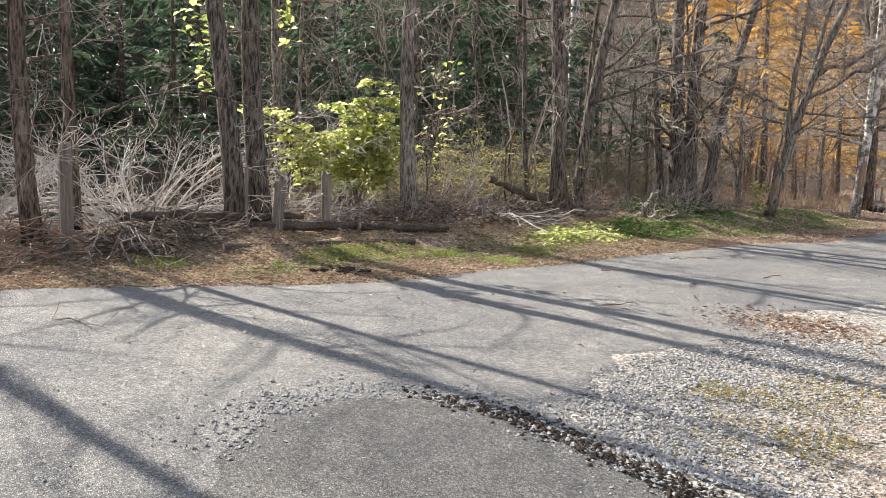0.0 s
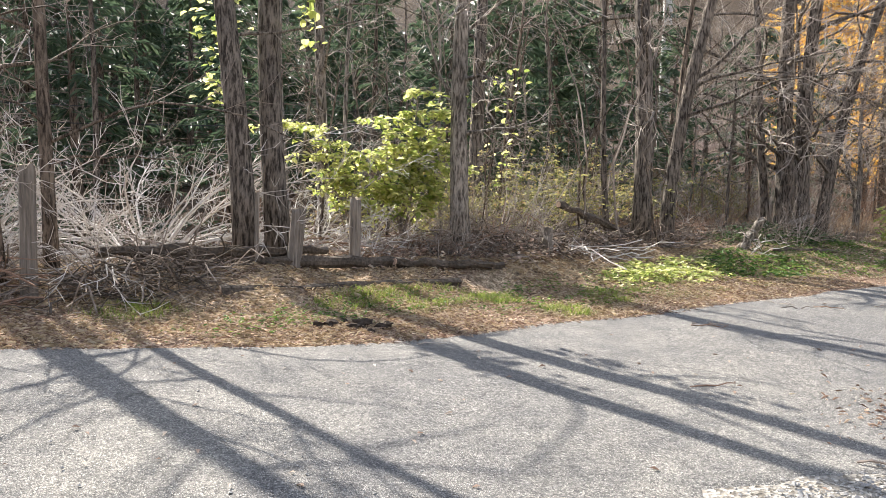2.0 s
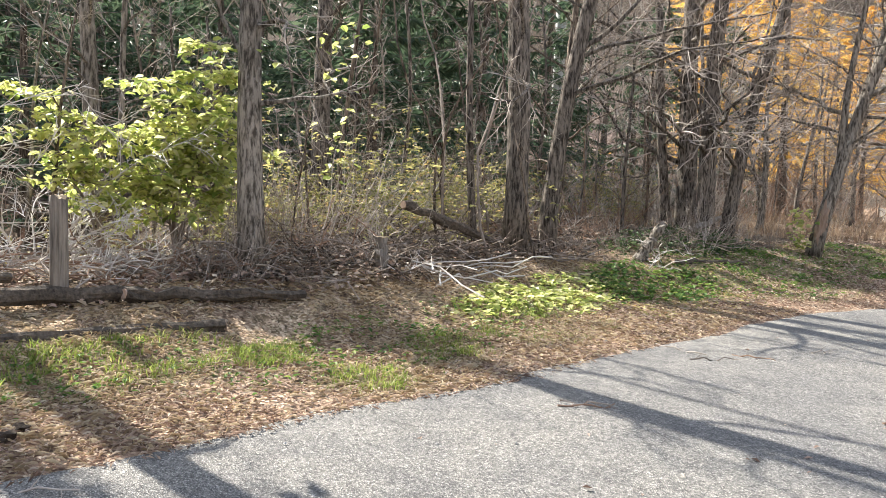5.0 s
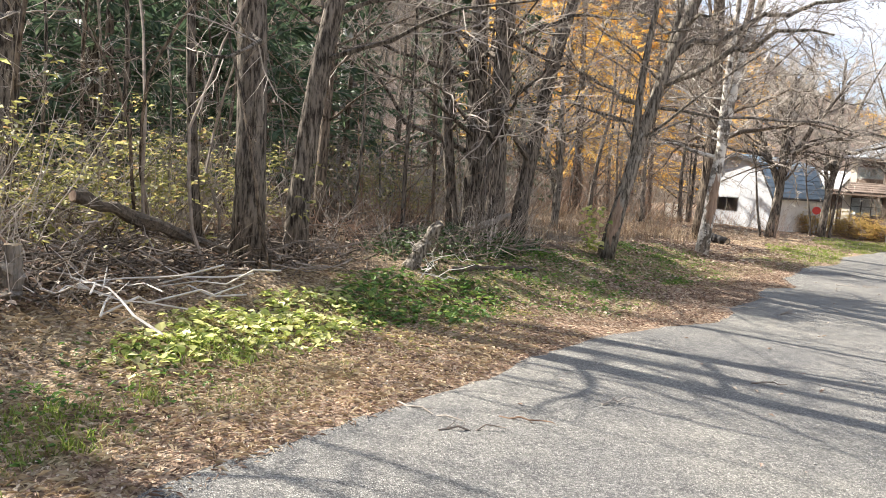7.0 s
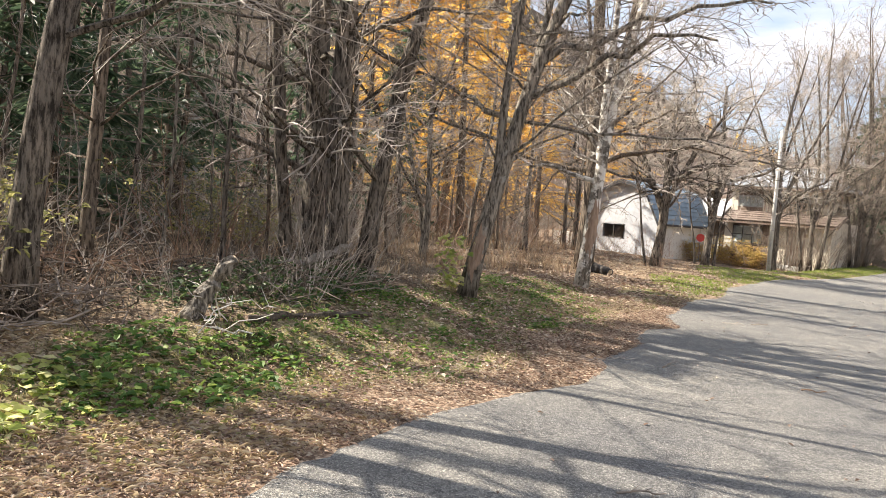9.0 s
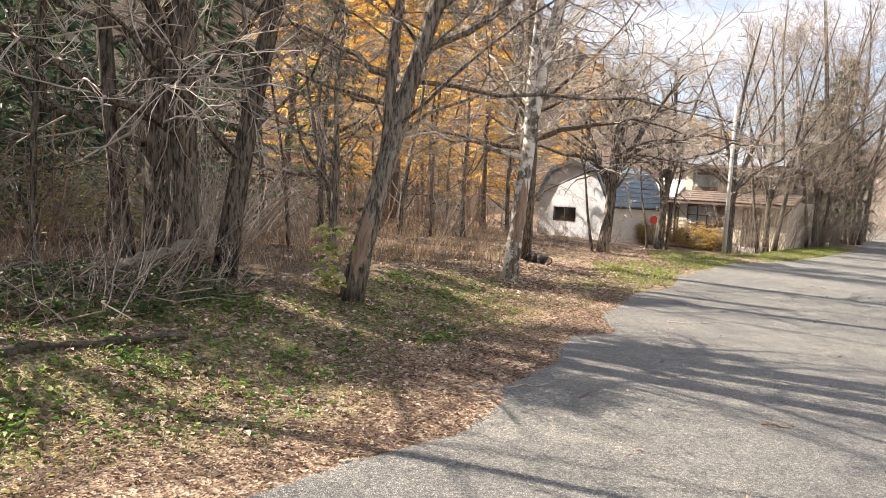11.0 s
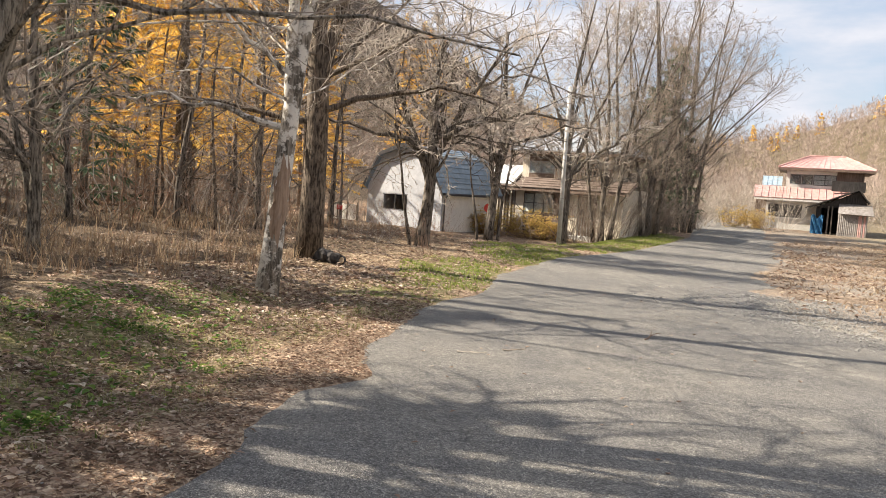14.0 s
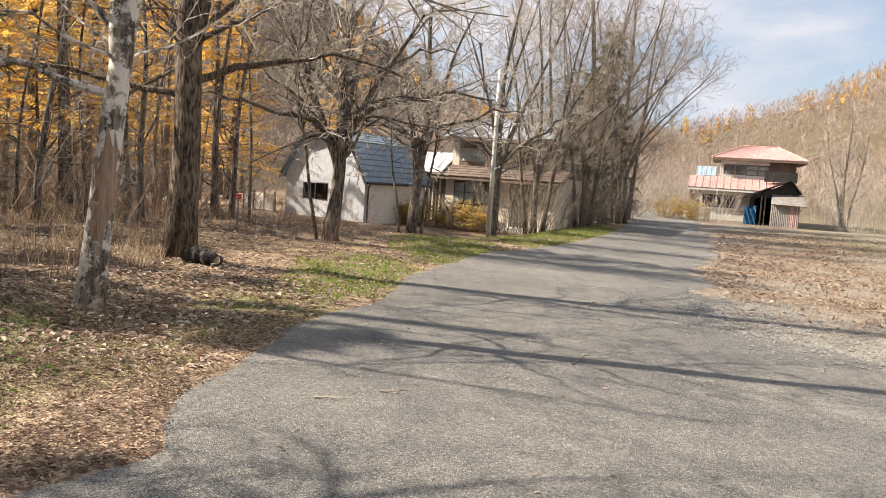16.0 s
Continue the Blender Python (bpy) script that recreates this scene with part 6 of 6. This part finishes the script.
def make_red_house():
    root = thing("house", "old two-storey house with faded red metal roofs", "house", pose(18.16, 77.0, 0.0, 0, 0, -20))
    for x0, x1, z0, z1 in ((0, 0.15, -0.2, 2.6), (0.15, 2.45, -0.2, 1.0), (0.15, 2.45, 1.95, 2.6), (2.45, 5.6, -0.2, 2.6)):
        board_wall(root, "wall", WALL_GREY, x0, 0, z0, x1, 0.14, z1)
    board_wall(root, "wall", WALL_GREY, 0, 0.14, -0.2, 0.14, 6, 2.6)
    board_wall(root, "wall", WALL_GREY, 5.46, 0.14, -0.2, 5.6, 6, 2.6)
    board_wall(root, "wall", WALL_GREY, 0.14, 5.86, -0.2, 5.46, 6, 2.6)
    board_wall(root, "floor_slab", UNLIT_ROOM, 0.14, 0.14, -0.2, 5.46, 5.86, 0.05)
    board_wall(root, "porch_post", WALL_BROWN, -0.75, -0.45, -0.2, -0.65, -0.35, 2.4)
    board_wall(root, "porch_wall", WALL_BROWN, -0.75, 0.2, -0.2, -0.004, 0.3, 2.2)
    sh = Geo()
    sh.box(0.15, 0.08, 1.0, 2.45, 0.1, 1.95)
    shutter = part("shutter", sh, BLACK_WOOD, root, "dark wooden rain shutter")
    for i in range(8):
        sl = Geo()
        sl.box(0.15, 0.03 - 0.012 * (i % 2), 1.0 + i * 0.119, 2.45, 0.08, 1.0 + (i + 1) * 0.119)
        part("slat", sl, BLACK_WOOD, shutter)
    board_wall(root, "shutter_sill", WALL_SHUT, 0.1, -0.1, 0.88, 2.5, -0.003, 0.98)
    seamed(root, [(-0.9, -0.7, 2.42), (5.9, -0.7, 2.42), (5.9, 1.0, 3.3), (-0.9, 1.0, 3.3)], ROOF_RED, 0.03, 14)
    board_wall(root, "fascia", WALL_SHUT, -0.88, -0.66, 2.22, 5.88, -0.6, 2.36)
    for x0, x1, z0, z1, m in ((1.2, 1.45, 3.1, 4.7, WALL_GREY), (1.45, 4.6, 3.1, 3.5, WALL_GREY), (1.45, 4.6, 4.25, 4.7, WALL_SHUT), (4.6, 6.4, 3.1, 4.7, WALL_BROWN)):
        board_wall(root, "upper_wall", m, x0, 0.9, z0, x1, 1.02, z1)
    board_wall(root, "upper_wall", WALL_GREY, 1.2, 1.02, 3.1, 1.32, 6, 4.7)
    board_wall(root, "upper_wall", WALL_BROWN, 6.28, 1.02, 3.1, 6.4, 6, 4.7)
    board_wall(root, "upper_wall", WALL_GREY, 1.32, 5.88, 3.1, 6.28, 6, 4.7)
    board_wall(root, "upper_floor", UNLIT_ROOM, 1.32, 1.02, 2.9, 6.28, 5.88, 3.1)
    window(root, 1.48, 3.0, 3.52, 4.22, 0.96, 2, 0, UNLIT_ROOM, FRAME_GREY)
    window(root, 3.1, 4.55, 3.52, 4.22, 0.96, 2, 1, CURTAIN, TRIM_DARK)
    board_wall(root, "balcony", BLACK_WOOD, 4.3, 0.2, 3.1, 6.5, 0.3, 3.85)
    hip_roof(root, 0.6, 7.1, 0.3, 6.7, 4.72, 2.7, 5.2, 3.4, 5.75, ROOF_RED, 15)
    tank = thing("lean_to", "pale blue lean-to roof behind the red-roofed house", "annex", pose(18.16, 77.0, 0.0, 0, 0, -20))
    seamed(tank, [(-0.5, 2.0, 3.35), (0.9, 2.0, 3.35), (0.9, 3.4, 4.1), (-0.5, 3.4, 4.1)], TIN_BLUE, 0.015, 4)
    board_wall(tank, "wall", WALL_GREY, -0.45, 2.3, 2.62, 0.85, 3.3, 3.35)


def make_lean_shed():
    root = thing("barn", "sagging black wooden barn with a dark open front", "barn", pose(19.7, 72.2, 0.1, 0, 0, -23))
    board_wall(root, "wall", BLACK_WOOD, 0.25, 0.0, -0.2, 0.55, 0.1, 1.85)
    board_wall(root, "wall", BLACK_WOOD, 0.25, 0.1, -0.2, 0.35, 3.4, 1.8)
    board_wall(root, "wall", BLACK_WOOD, 3.2, 0.1, -0.2, 3.3, 3.4, 2.2)
    board_wall(root, "wall", BLACK_WOOD, 0.35, 3.3, -0.2, 3.2, 3.4, 2.0)
    g = Geo()
    g.prism([(0.3, 1.75), (3.3, 1.9), (3.3, 2.2), (2.75, 3.0), (0.3, 1.8)], 0.0, 0.1)
    part("gable", g, BLACK_WOOD, root)
    g = Geo()
    g.slab([(-0.45, -0.5, 1.72), (2.78, -0.5, 3.14), (2.78, 3.7, 3.14), (-0.45, 3.7, 1.72)], 0.07)
    part("roof", g, BLACK_WOOD, root)
    g = Geo()
    g.slab([(2.75, -0.5, 3.15), (3.5, -0.5, 2.2), (3.5, 3.7, 2.2), (2.75, 3.7, 3.15)], 0.07)
    part("roof", g, BLACK_WOOD, root)
    board_wall(root, "post", WOOD_GREY, 0.95, -0.06, -0.2, 1.05, 0.04, 1.9)
    board_wall(root, "post", WOOD_GREY, 1.2, -0.06, -0.2, 1.28, 0.04, 1.9)
    ann = thing("tin_annex", "low annex clad in grey and red corrugated tin", "annex", pose(19.7, 72.2, 0.1, 0, 0, -23))
    g = Geo()
    g.slab([(1.62, -0.95, 1.45), (3.75, -0.95, 1.4), (3.6, -0.02, 2.1), (1.62, -0.02, 2.1)], 0.05)
    part("roof", g, TIN, ann)
    for i in range(16):
        s = Geo()
        x = 1.7 + 0.11 * i
        s.tube([Vector((x, -0.62, -0.15)), Vector((x, -0.62, 1.5))], [0.062, 0.062], 6)
        part("tin_strip", s, ROOF_RED if i in (11, 12, 14) else TIN, ann)
    tarp = Geo()
    n = 9
    for i in range(n + 1):
        for j in range(n + 1):
            tarp.v.append((0.75 * i / n, -0.25 + 0.09 * math.sin(i * 1.9 + j) + 0.25 * (1 - j / n), 1.35 * j / n * (0.9 + 0.1 * math.sin(i))))
    tarp.f = [(j + i * (n + 1), j + 1 + i * (n + 1), j + 1 + (i + 1) * (n + 1), j + (i + 1) * (n + 1)) for i in range(n) for j in range(n)]
    ob = part("tarpaulin", tarp, TARP)
    ob.matrix_world = pose(19.65, 72.15, 0.05, 0, 0, -23)
    ob.modifiers.new("thickness", "SOLIDIFY").thickness = 0.02
    tagged(ob, "crumpled blue tarpaulin hanging on the barn front", "tarpaulin")


make_shed()
make_grey_house()
make_red_house()
make_lean_shed()
for i, (sx, sy) in enumerate([(-1.6, 54.2), (-0.7, 54.0), (0.1, 53.6), (-2.4, 54.6), (0.6, 54.3)]):
    shrub("garden_shrub", "yellow-leaved shrub in front of the grey house", sx, sy, 200 + i, TWIG_RUST, 1.3, 0.7, 20, 0.009, 3, 1, SHRUB_GOLD, 14, 0.09, "yellow garden shrubs", base=0.4)
for i, (sx, sy) in enumerate([(16.0, 72.5), (14.6, 73.5), (17.0, 74.5)]):
    shrub("garden_shrub", "yellow-leaved shrub at the road bend", sx, sy, 210 + i, TWIG_RUST, 1.5, 0.7, 18, 0.01, 3, 1, SHRUB_GOLD, 12, 0.11, "yellow shrubs by the bend", base=0.5)


def marker(x, y, high, size, label, round_plate=False):
    root = thing("marker_sign", label, "sign", pose(x, y, ground_z(x, y)))
    g = Geo()
    g.tube([Vector((0, 0, -0.1)), Vector((0, 0, high))], [0.02, 0.02], 8)
    part("stake", g, WOOD_GREY, root)
    p = Geo()
    if round_plate:
        n = 20
        p.tube([Vector((0, -0.035, high)), Vector((0, -0.02, high))], [size, size], n)
    else:
        p.box(-size, -0.04, high - size * 0.8, size, -0.02, high + size * 0.8)
    part("plate", p, SIGN_RED, root, "red painted plate")
    if not round_plate:
        for k in range(3):
            b = Geo()
            b.box(-size * 0.7, -0.046, high + size * (0.4 - 0.4 * k), size * (0.6 - 0.2 * k), -0.042, high + size * (0.52 - 0.4 * k))
            part("lettering", b, WALL_SHUT, root, "bars of pale lettering")


marker(-6.3, 38.0, 0.7, 0.08, "small red sign on a stake among trees")
marker(-2.3, 52.2, 1.25, 0.2, "round red plate on a stake by the house", True)


# ---------------------------------------------------------------- wooded slopes far off
def far_forest(name, label, count, seed, az0, az1, r0, r1, material, height, spikes, width, gold=False):
    rng = random.Random(seed)
    g = Geo()
    made = 0
    while made < count:
        az, r = radians(rng.uniform(az0, az1)), r0 + (r1 - r0) * rng.random() ** 0.8
        x, y = -1.4 + r * math.sin(az), 18 + r * math.cos(az)
        if gold and noise.noise(Vector((x * 0.02, y * 0.02, 7))) < 0.12:
            if rng.random() < 0.985:
                continue
        if y < 84 and 12 < x < 32:
            continue
        z = ground_z(x, y, False)
        h = height * rng.uniform(0.65, 1.2)
        made += 1
        for _ in range(spikes):
            a = rng.uniform(0, 6.283)
            b = rng.random()
            if gold:
                lo = h * b * 0.92
                rad = (1 - b) * h * 0.2 + 0.2
                p = Vector((x + 0.1 * math.cos(a), y + 0.1 * math.sin(a), z + lo + 0.25))
                q = Vector((x + rad * math.cos(a), y + rad * math.sin(a), z + lo))
            else:
                lo, wide = h * b ** 0.7 * 0.8, 1 - 0.75 * abs(2 * b - 0.9)
                rad = h * rng.uniform(0.03, 0.2) * wide
                turn = a + rng.uniform(-0.9, 0.9)
                p = Vector((x + rad * math.cos(a), y + rad * math.sin(a), z + lo))
                q = p + Vector((math.cos(turn), math.sin(turn), 0)) * (h * rng.uniform(0.05, 0.17) * wide) + Vector((0, 0, h * rng.uniform(0.02, 0.15)))
            sidev = (q - p).cross(Vector((rng.uniform(-1, 1), rng.uniform(-1, 1), 0.3))).normalized() * width * (r / 150) * rng.uniform(0.6, 1.4)
            k = len(g.v)
            g.v.extend((tuple(p + sidev * 0.4), tuple(p - sidev * 0.4), tuple(q - sidev * (1.2 if gold else 0.5)), tuple(q + sidev * (1.2 if gold else 0.5))))
            g.f.append((k, k + 1, k + 2, k + 3))
    tagged(part(name, g, material), label, "forest", kind="stuff")


far_forest("far_wood", "grey-brown bare trees covering the distant slopes", 4200, 1, -70, 47, 66, 380, HILL_TWIG_HAZED, 6.5, 30, 0.055)
far_forest("far_wood", "reddish bare trees crowding the slope behind the house", 1700, 3, 12, 47, 70, 240, HILL_TWIG_HAZED, 5.5, 46, 0.05)
far_forest("far_wood", "hazy bare wood rising behind the white shed", 750, 4, -36, 9, 62, 150, HILL_TWIG_HAZED, 9.5, 48, 0.05)
far_forest("far_wood", "grey bare trees closing the wood on the slope", 1100, 5, -120, -30, 58, 130, HILL_TWIG_HAZED, 9.0, 34, 0.06)
far_forest("far_larches", "orange autumn larches scattered over the distant slopes", 230, 2, -40, 47, 210, 380, GOLD, 5.5, 40, 0.2, True)


# ---------------------------------------------------------------- ground cover
def verge_point(rng, y0, y1, inner, outer):
    y = rng.uniform(y0, y1)
    return along(EDGE, y) - (inner + (outer - inner) * rng.random()), y


def scatter_leaves(name, label, count, seed, y0, y1, inner, outer, size, wide, material, lift=0.012):
    rng = random.Random(seed)
    g = Geo()
    n = 0
    while n < count:
        x, y = verge_point(rng, y0, y1, inner, outer)
        if noise.noise(Vector((x * 1.1, y * 1.1, seed))) < rng.uniform(-0.6, 0.2):
            continue
        n += 1
        on_road = x > along(EDGE, y)
        z = ground_z(x, y, not on_road) + (0.026 if on_road else lift + 0.02 * rng.random())
        g.leaf(Vector((x, y, z)), size * rng.uniform(0.5, 1.3), rng, 0.92, wide)
    tagged(part(name, g, material), label, "leaves", kind="stuff")


scatter_leaves("leaf_litter", "brown fallen leaves strewn over the verge", 27000, 1, 2.0, 27, -0.02, 3.0, 0.032, 0.5, LEAF_DEAD)
scatter_leaves("needle_litter", "rusty fallen needles along the asphalt's edge", 30000, 2, 3.0, 27, -0.08, 1.7, 0.055, 0.11, LEAF_DEAD)
scatter_leaves("leaf_litter", "brown fallen leaves under the roadside trees", 9000, 3, 24, 48, 0.1, 8.0, 0.075, 0.6, LEAF_DEAD)
scatter_leaves("matted_grass", "pale matted dead grass over the verge", 24000, 5, 2.0, 15.5, 0.0, 3.1, 0.085, 0.06, STRAW_PALE)
scatter_leaves("stray_leaves", "single dry leaves blown onto the asphalt", 260, 4, 3.0, 34, -4.5, -0.2, 0.05, 0.5, LEAF_DEAD)


def grass(name, label, count, seed, places, tall, material, width=0.005, lean=0.5):
    """Blades in tufts; places are discs (x, y, rx, ry)."""
    rng = random.Random(seed)
    g = Geo()
    area = [c[2] * c[3] for c in places]
    n = 0
    while n < count:
        c = rng.choices(places, area)[0]
        a, r = rng.uniform(0, 6.283), math.sqrt(rng.random())
        x, y = c[0] + c[2] * r * math.cos(a), c[1] + c[3] * r * math.sin(a)
        if along(EDGE, y) - 0.05 < x < along(RIGHT, y) - 0.2 or noise.noise(Vector((x * 1.7, y * 1.7, seed))) < rng.uniform(-0.5, 0.15):
            continue
        z = ground_z(x, y) - 0.01
        for _ in range(5):
            n += 1
            h = tall * rng.uniform(0.45, 1.3)
            bx, by = x + rng.gauss(0, 0.03), y + rng.gauss(0, 0.03)
            t = rng.uniform(0, 6.283)
            dx, dy = math.cos(t) * h * lean * rng.random(), math.sin(t) * h * lean * rng.random()
            s = rng.uniform(0, 6.283)
            wx, wy = math.cos(s) * width, math.sin(s) * width
            k = len(g.v)
            g.v.extend(((bx - wx, by - wy, z), (bx + wx, by + wy, z), (bx + dx * 0.4 + wx * 0.7, by + dy * 0.4 + wy * 0.7, z + h * 0.6), (bx + dx * 0.4 - wx * 0.7, by + dy * 0.4 - wy * 0.7, z + h * 0.6), (bx + dx, by + dy, z + h)))
            g.f.append((k, k + 1, k + 2, k + 3))
            g.f.append((k + 3, k + 2, k + 4))
    tagged(part(name, g, material), label, "grass", kind="stuff")


grass("verge_grass", "short green grass tufts among leaf litter", 14000, 1, GREEN[:9] + GREEN[13:], 0.055, GRASS, 0.004, 1.0)
grass("lawn_grass", "bright green grass strip along the road", 22000, 2, GREEN[9:13], 0.07, LAWN, 0.009, 1.2)
grass("dry_grass", "dry straw-coloured grass under the trees", 6000, 3, [(-9.5, 24.5, 3.0, 4.0), (-9.5, 31, 3.5, 4.5), (-7.0, 28.5, 1.8, 3.5), (-10, 18, 1.4, 3.5), (-9.5, 39, 3, 5)], 0.3, STRAW, 0.006, 0.9)
grass("dry_grass", "flattened brown dead grass beside the road", 9000, 4, [(9.5, 38, 4.0, 4.5), (14.5, 47, 5.5, 6.5), (20, 58, 6, 7), (9, 33, 4, 2.5)], 0.1, STRAW, 0.012, 1.5)


grass("bright_grass", "bright green grass tufts on the sunny verge", 4200, 5, [(-7.4, 8.3, 0.4, 0.8), (-7.05, 9.1, 0.3, 0.5), (-7.75, 7.5, 0.3, 0.5), (-6.35, 10.4, 0.35, 0.35), (-6.2, 9.3, 0.35, 0.3), (-8.4, 5.3, 0.3, 0.4), (-6.5, 10.95, 0.3, 0.3), (-6.7, 12.2, 0.35, 0.4)], 0.08, LAWN, 0.005, 1.1)
litter_rng = random.Random(31)
heap = Geo()
for _ in range(900):
    hx, hy = litter_rng.gauss(-1.95, 0.4), litter_rng.gauss(8.3, 0.35)
    heap.leaf(Vector((hx, hy, ground_z(hx, hy, False) + 0.02 + 0.02 * litter_rng.random())), 0.09 * litter_rng.uniform(0.4, 1.2), litter_rng, 0.9, 0.1)
tagged(part("needle_litter", heap, LEAF_DEAD), "small drift of dry needles on the asphalt", "leaves", kind="stuff")
weed_rng = random.Random(12)
weeds = Geo()
for _ in range(9000):
    wy = weed_rng.uniform(31, 60)
    wx = along(RIGHT, wy) + 0.3 + abs(weed_rng.gauss(0, 4.5))
    if noise.noise(Vector((wx * 0.5, wy * 0.35, 3))) < weed_rng.uniform(-0.2, 0.35):
        continue
    weeds.leaf(Vector((wx, wy, ground_z(wx, wy) + weed_rng.random() * 0.16)), 0.15 * weed_rng.uniform(0.4, 1.3), weed_rng, 0.35, 0.16)
tagged(part("dead_weeds", weeds, LEAF_DEAD), "brown dead weeds and leaves beside the road", "weeds", kind="stuff")


def stones(name, label, count, seed, place, low, high, material=STONE):
    rng = random.Random(seed)
    g = Geo()
    for _ in range(count):
        x, y = place(rng)
        s = low + (high - low) * rng.random() ** 3
        z = ground_z(x, y, False) + 0.016 + s * 0.15
        t = rng.uniform(0, 6.283)
        k = len(g.v)
        pts = [(math.cos(t + i * 1.5708) * s * rng.uniform(0.7, 1.3), math.sin(t + i * 1.5708) * s * rng.uniform(0.7, 1.3), s * rng.uniform(-0.25, 0.25)) for i in range(4)]
        pts += [(s * rng.uniform(-0.3, 0.3), s * rng.uniform(-0.3, 0.3), s * rng.uniform(0.4, 0.8)), (0, 0, -s * 0.6)]
        g.v.extend((x + a, y + b, z + c) for a, b, c in pts)
        for i in range(4):
            j = (i + 1) % 4
            g.f.append((k + i, k + j, k + 4))
            g.f.append((k + j, k + i, k + 5))
    tagged(part(name, g, material), label, "gravel", kind="stuff")


def on_line(line, f):
    k = min(len(line) - 2, int(f * (len(line) - 1)))
    (x0, y0), (x1, y1), u = line[k], line[k + 1], f * (len(line) - 1) - k
    return x0 + (x1 - x0) * u, y0 + (y1 - y0) * u


BREAK = [(-3.3, 2.4), (-3.6, 2.95), (-3.5, 3.5), (-3.15, 3.9), (-2.55, 3.97), (-2.0, 3.86), (-1.4, 3.74), (-1.0, 3.4)]


def strip_place(rng):
    if rng.random() < 0.16:
        x, y = on_line(BREAK, rng.random())
        return x + rng.gauss(-0.06, 0.17), y + rng.gauss(0.1, 0.17)
    y = 3.9 + 4.0 * rng.random() ** 1.3
    return along(RIGHT, y) + 0.2 + abs(rng.gauss(0, 0.9)) - 0.3 * rng.random(), y


def bay_place(rng):
    y = rng.uniform(24.5, 33.5)
    return along(RIGHT, y) + rng.gauss(0.9, 1.3), y


stones("loose_gravel", "loose pale gravel over broken asphalt", 15000, 1, strip_place, 0.003, 0.022)
stones("loose_gravel", "pale gravel beside the road's edge", 8000, 2, bay_place, 0.008, 0.03)
stones("loose_gravel", "scattered grit and small stones on the asphalt", 2600, 3, lambda rng: (rng.uniform(-6.5, 0.5), rng.uniform(2.0, 26.0)) if rng.random() < 0.5 else (rng.gauss(-2.6, 1.4), rng.gauss(3.2, 1.2)), 0.004, 0.013)
stones("asphalt_crumbs", "black crumbs along the broken asphalt layer", 1300, 4, lambda rng: tuple(c + rng.gauss(0, 0.075) for c in on_line(BREAK, 0.4 + 0.6 * rng.random())), 0.004, 0.026, SOIL)


def old_patch():
    """Where the top layer of asphalt has broken away, the darker base shows."""
    g = Geo()
    cx, cy = -2.2, 2.7
    rim = [on_line(BREAK, i / 60) for i in range(61)] + [on_line([(-1.0, 3.4), (-0.9, 2.2), (-1.6, 1.4), (-2.6, 1.5), (-3.3, 2.4)], i / 35) for i in range(1, 35)]
    rim = [(x + 0.07 * noise.noise(Vector((x * 4, y * 4, 1))) + 0.03 * noise.noise(Vector((x * 17, y * 17, 2))), y + 0.07 * noise.noise(Vector((x * 4, y * 4, 6)))) for x, y in rim]
    rings = 8
    for k in range(rings + 1):
        f = k / rings
        for x, y in rim:
            px, py = cx + (x - cx) * f, cy + (y - cy) * f
            g.v.append((px, py, ground_z(px, py, False) + 0.012 + 0.012 * noise.noise(Vector((px * 0.7, py * 0.7, 2))) + (0.007 if k < rings else -0.004)))
    m = len(rim)
    g.f = [(k * m + i, k * m + (i + 1) % m, (k + 1) * m + (i + 1) % m, (k + 1) * m + i) for k in range(rings) for i in range(m)]
    tagged(part("road_patch", g, ASPHALT_OLD, smooth=True), "dark worn asphalt base with a crumbling rim", "road", kind="structure")


old_patch()
for i, (mx, my, mr) in enumerate([(-1.44, 5.3, 0.3), (-1.5, 4.4, 0.16), (-1.8, 5.5, 0.15), (-1.2, 6.1, 0.3), (-1.0, 4.9, 0.2)]):
    leaf_cloud("moss_patch", "thin yellow moss growing over gravel", "moss", mx, my, int(2600 * mr), 0.024, MOSS, disc(mx, my, mr * 1.5, mr * 1.9, 0.012, 0.03), 20 + i, "stuff", 0.8, 0.7)
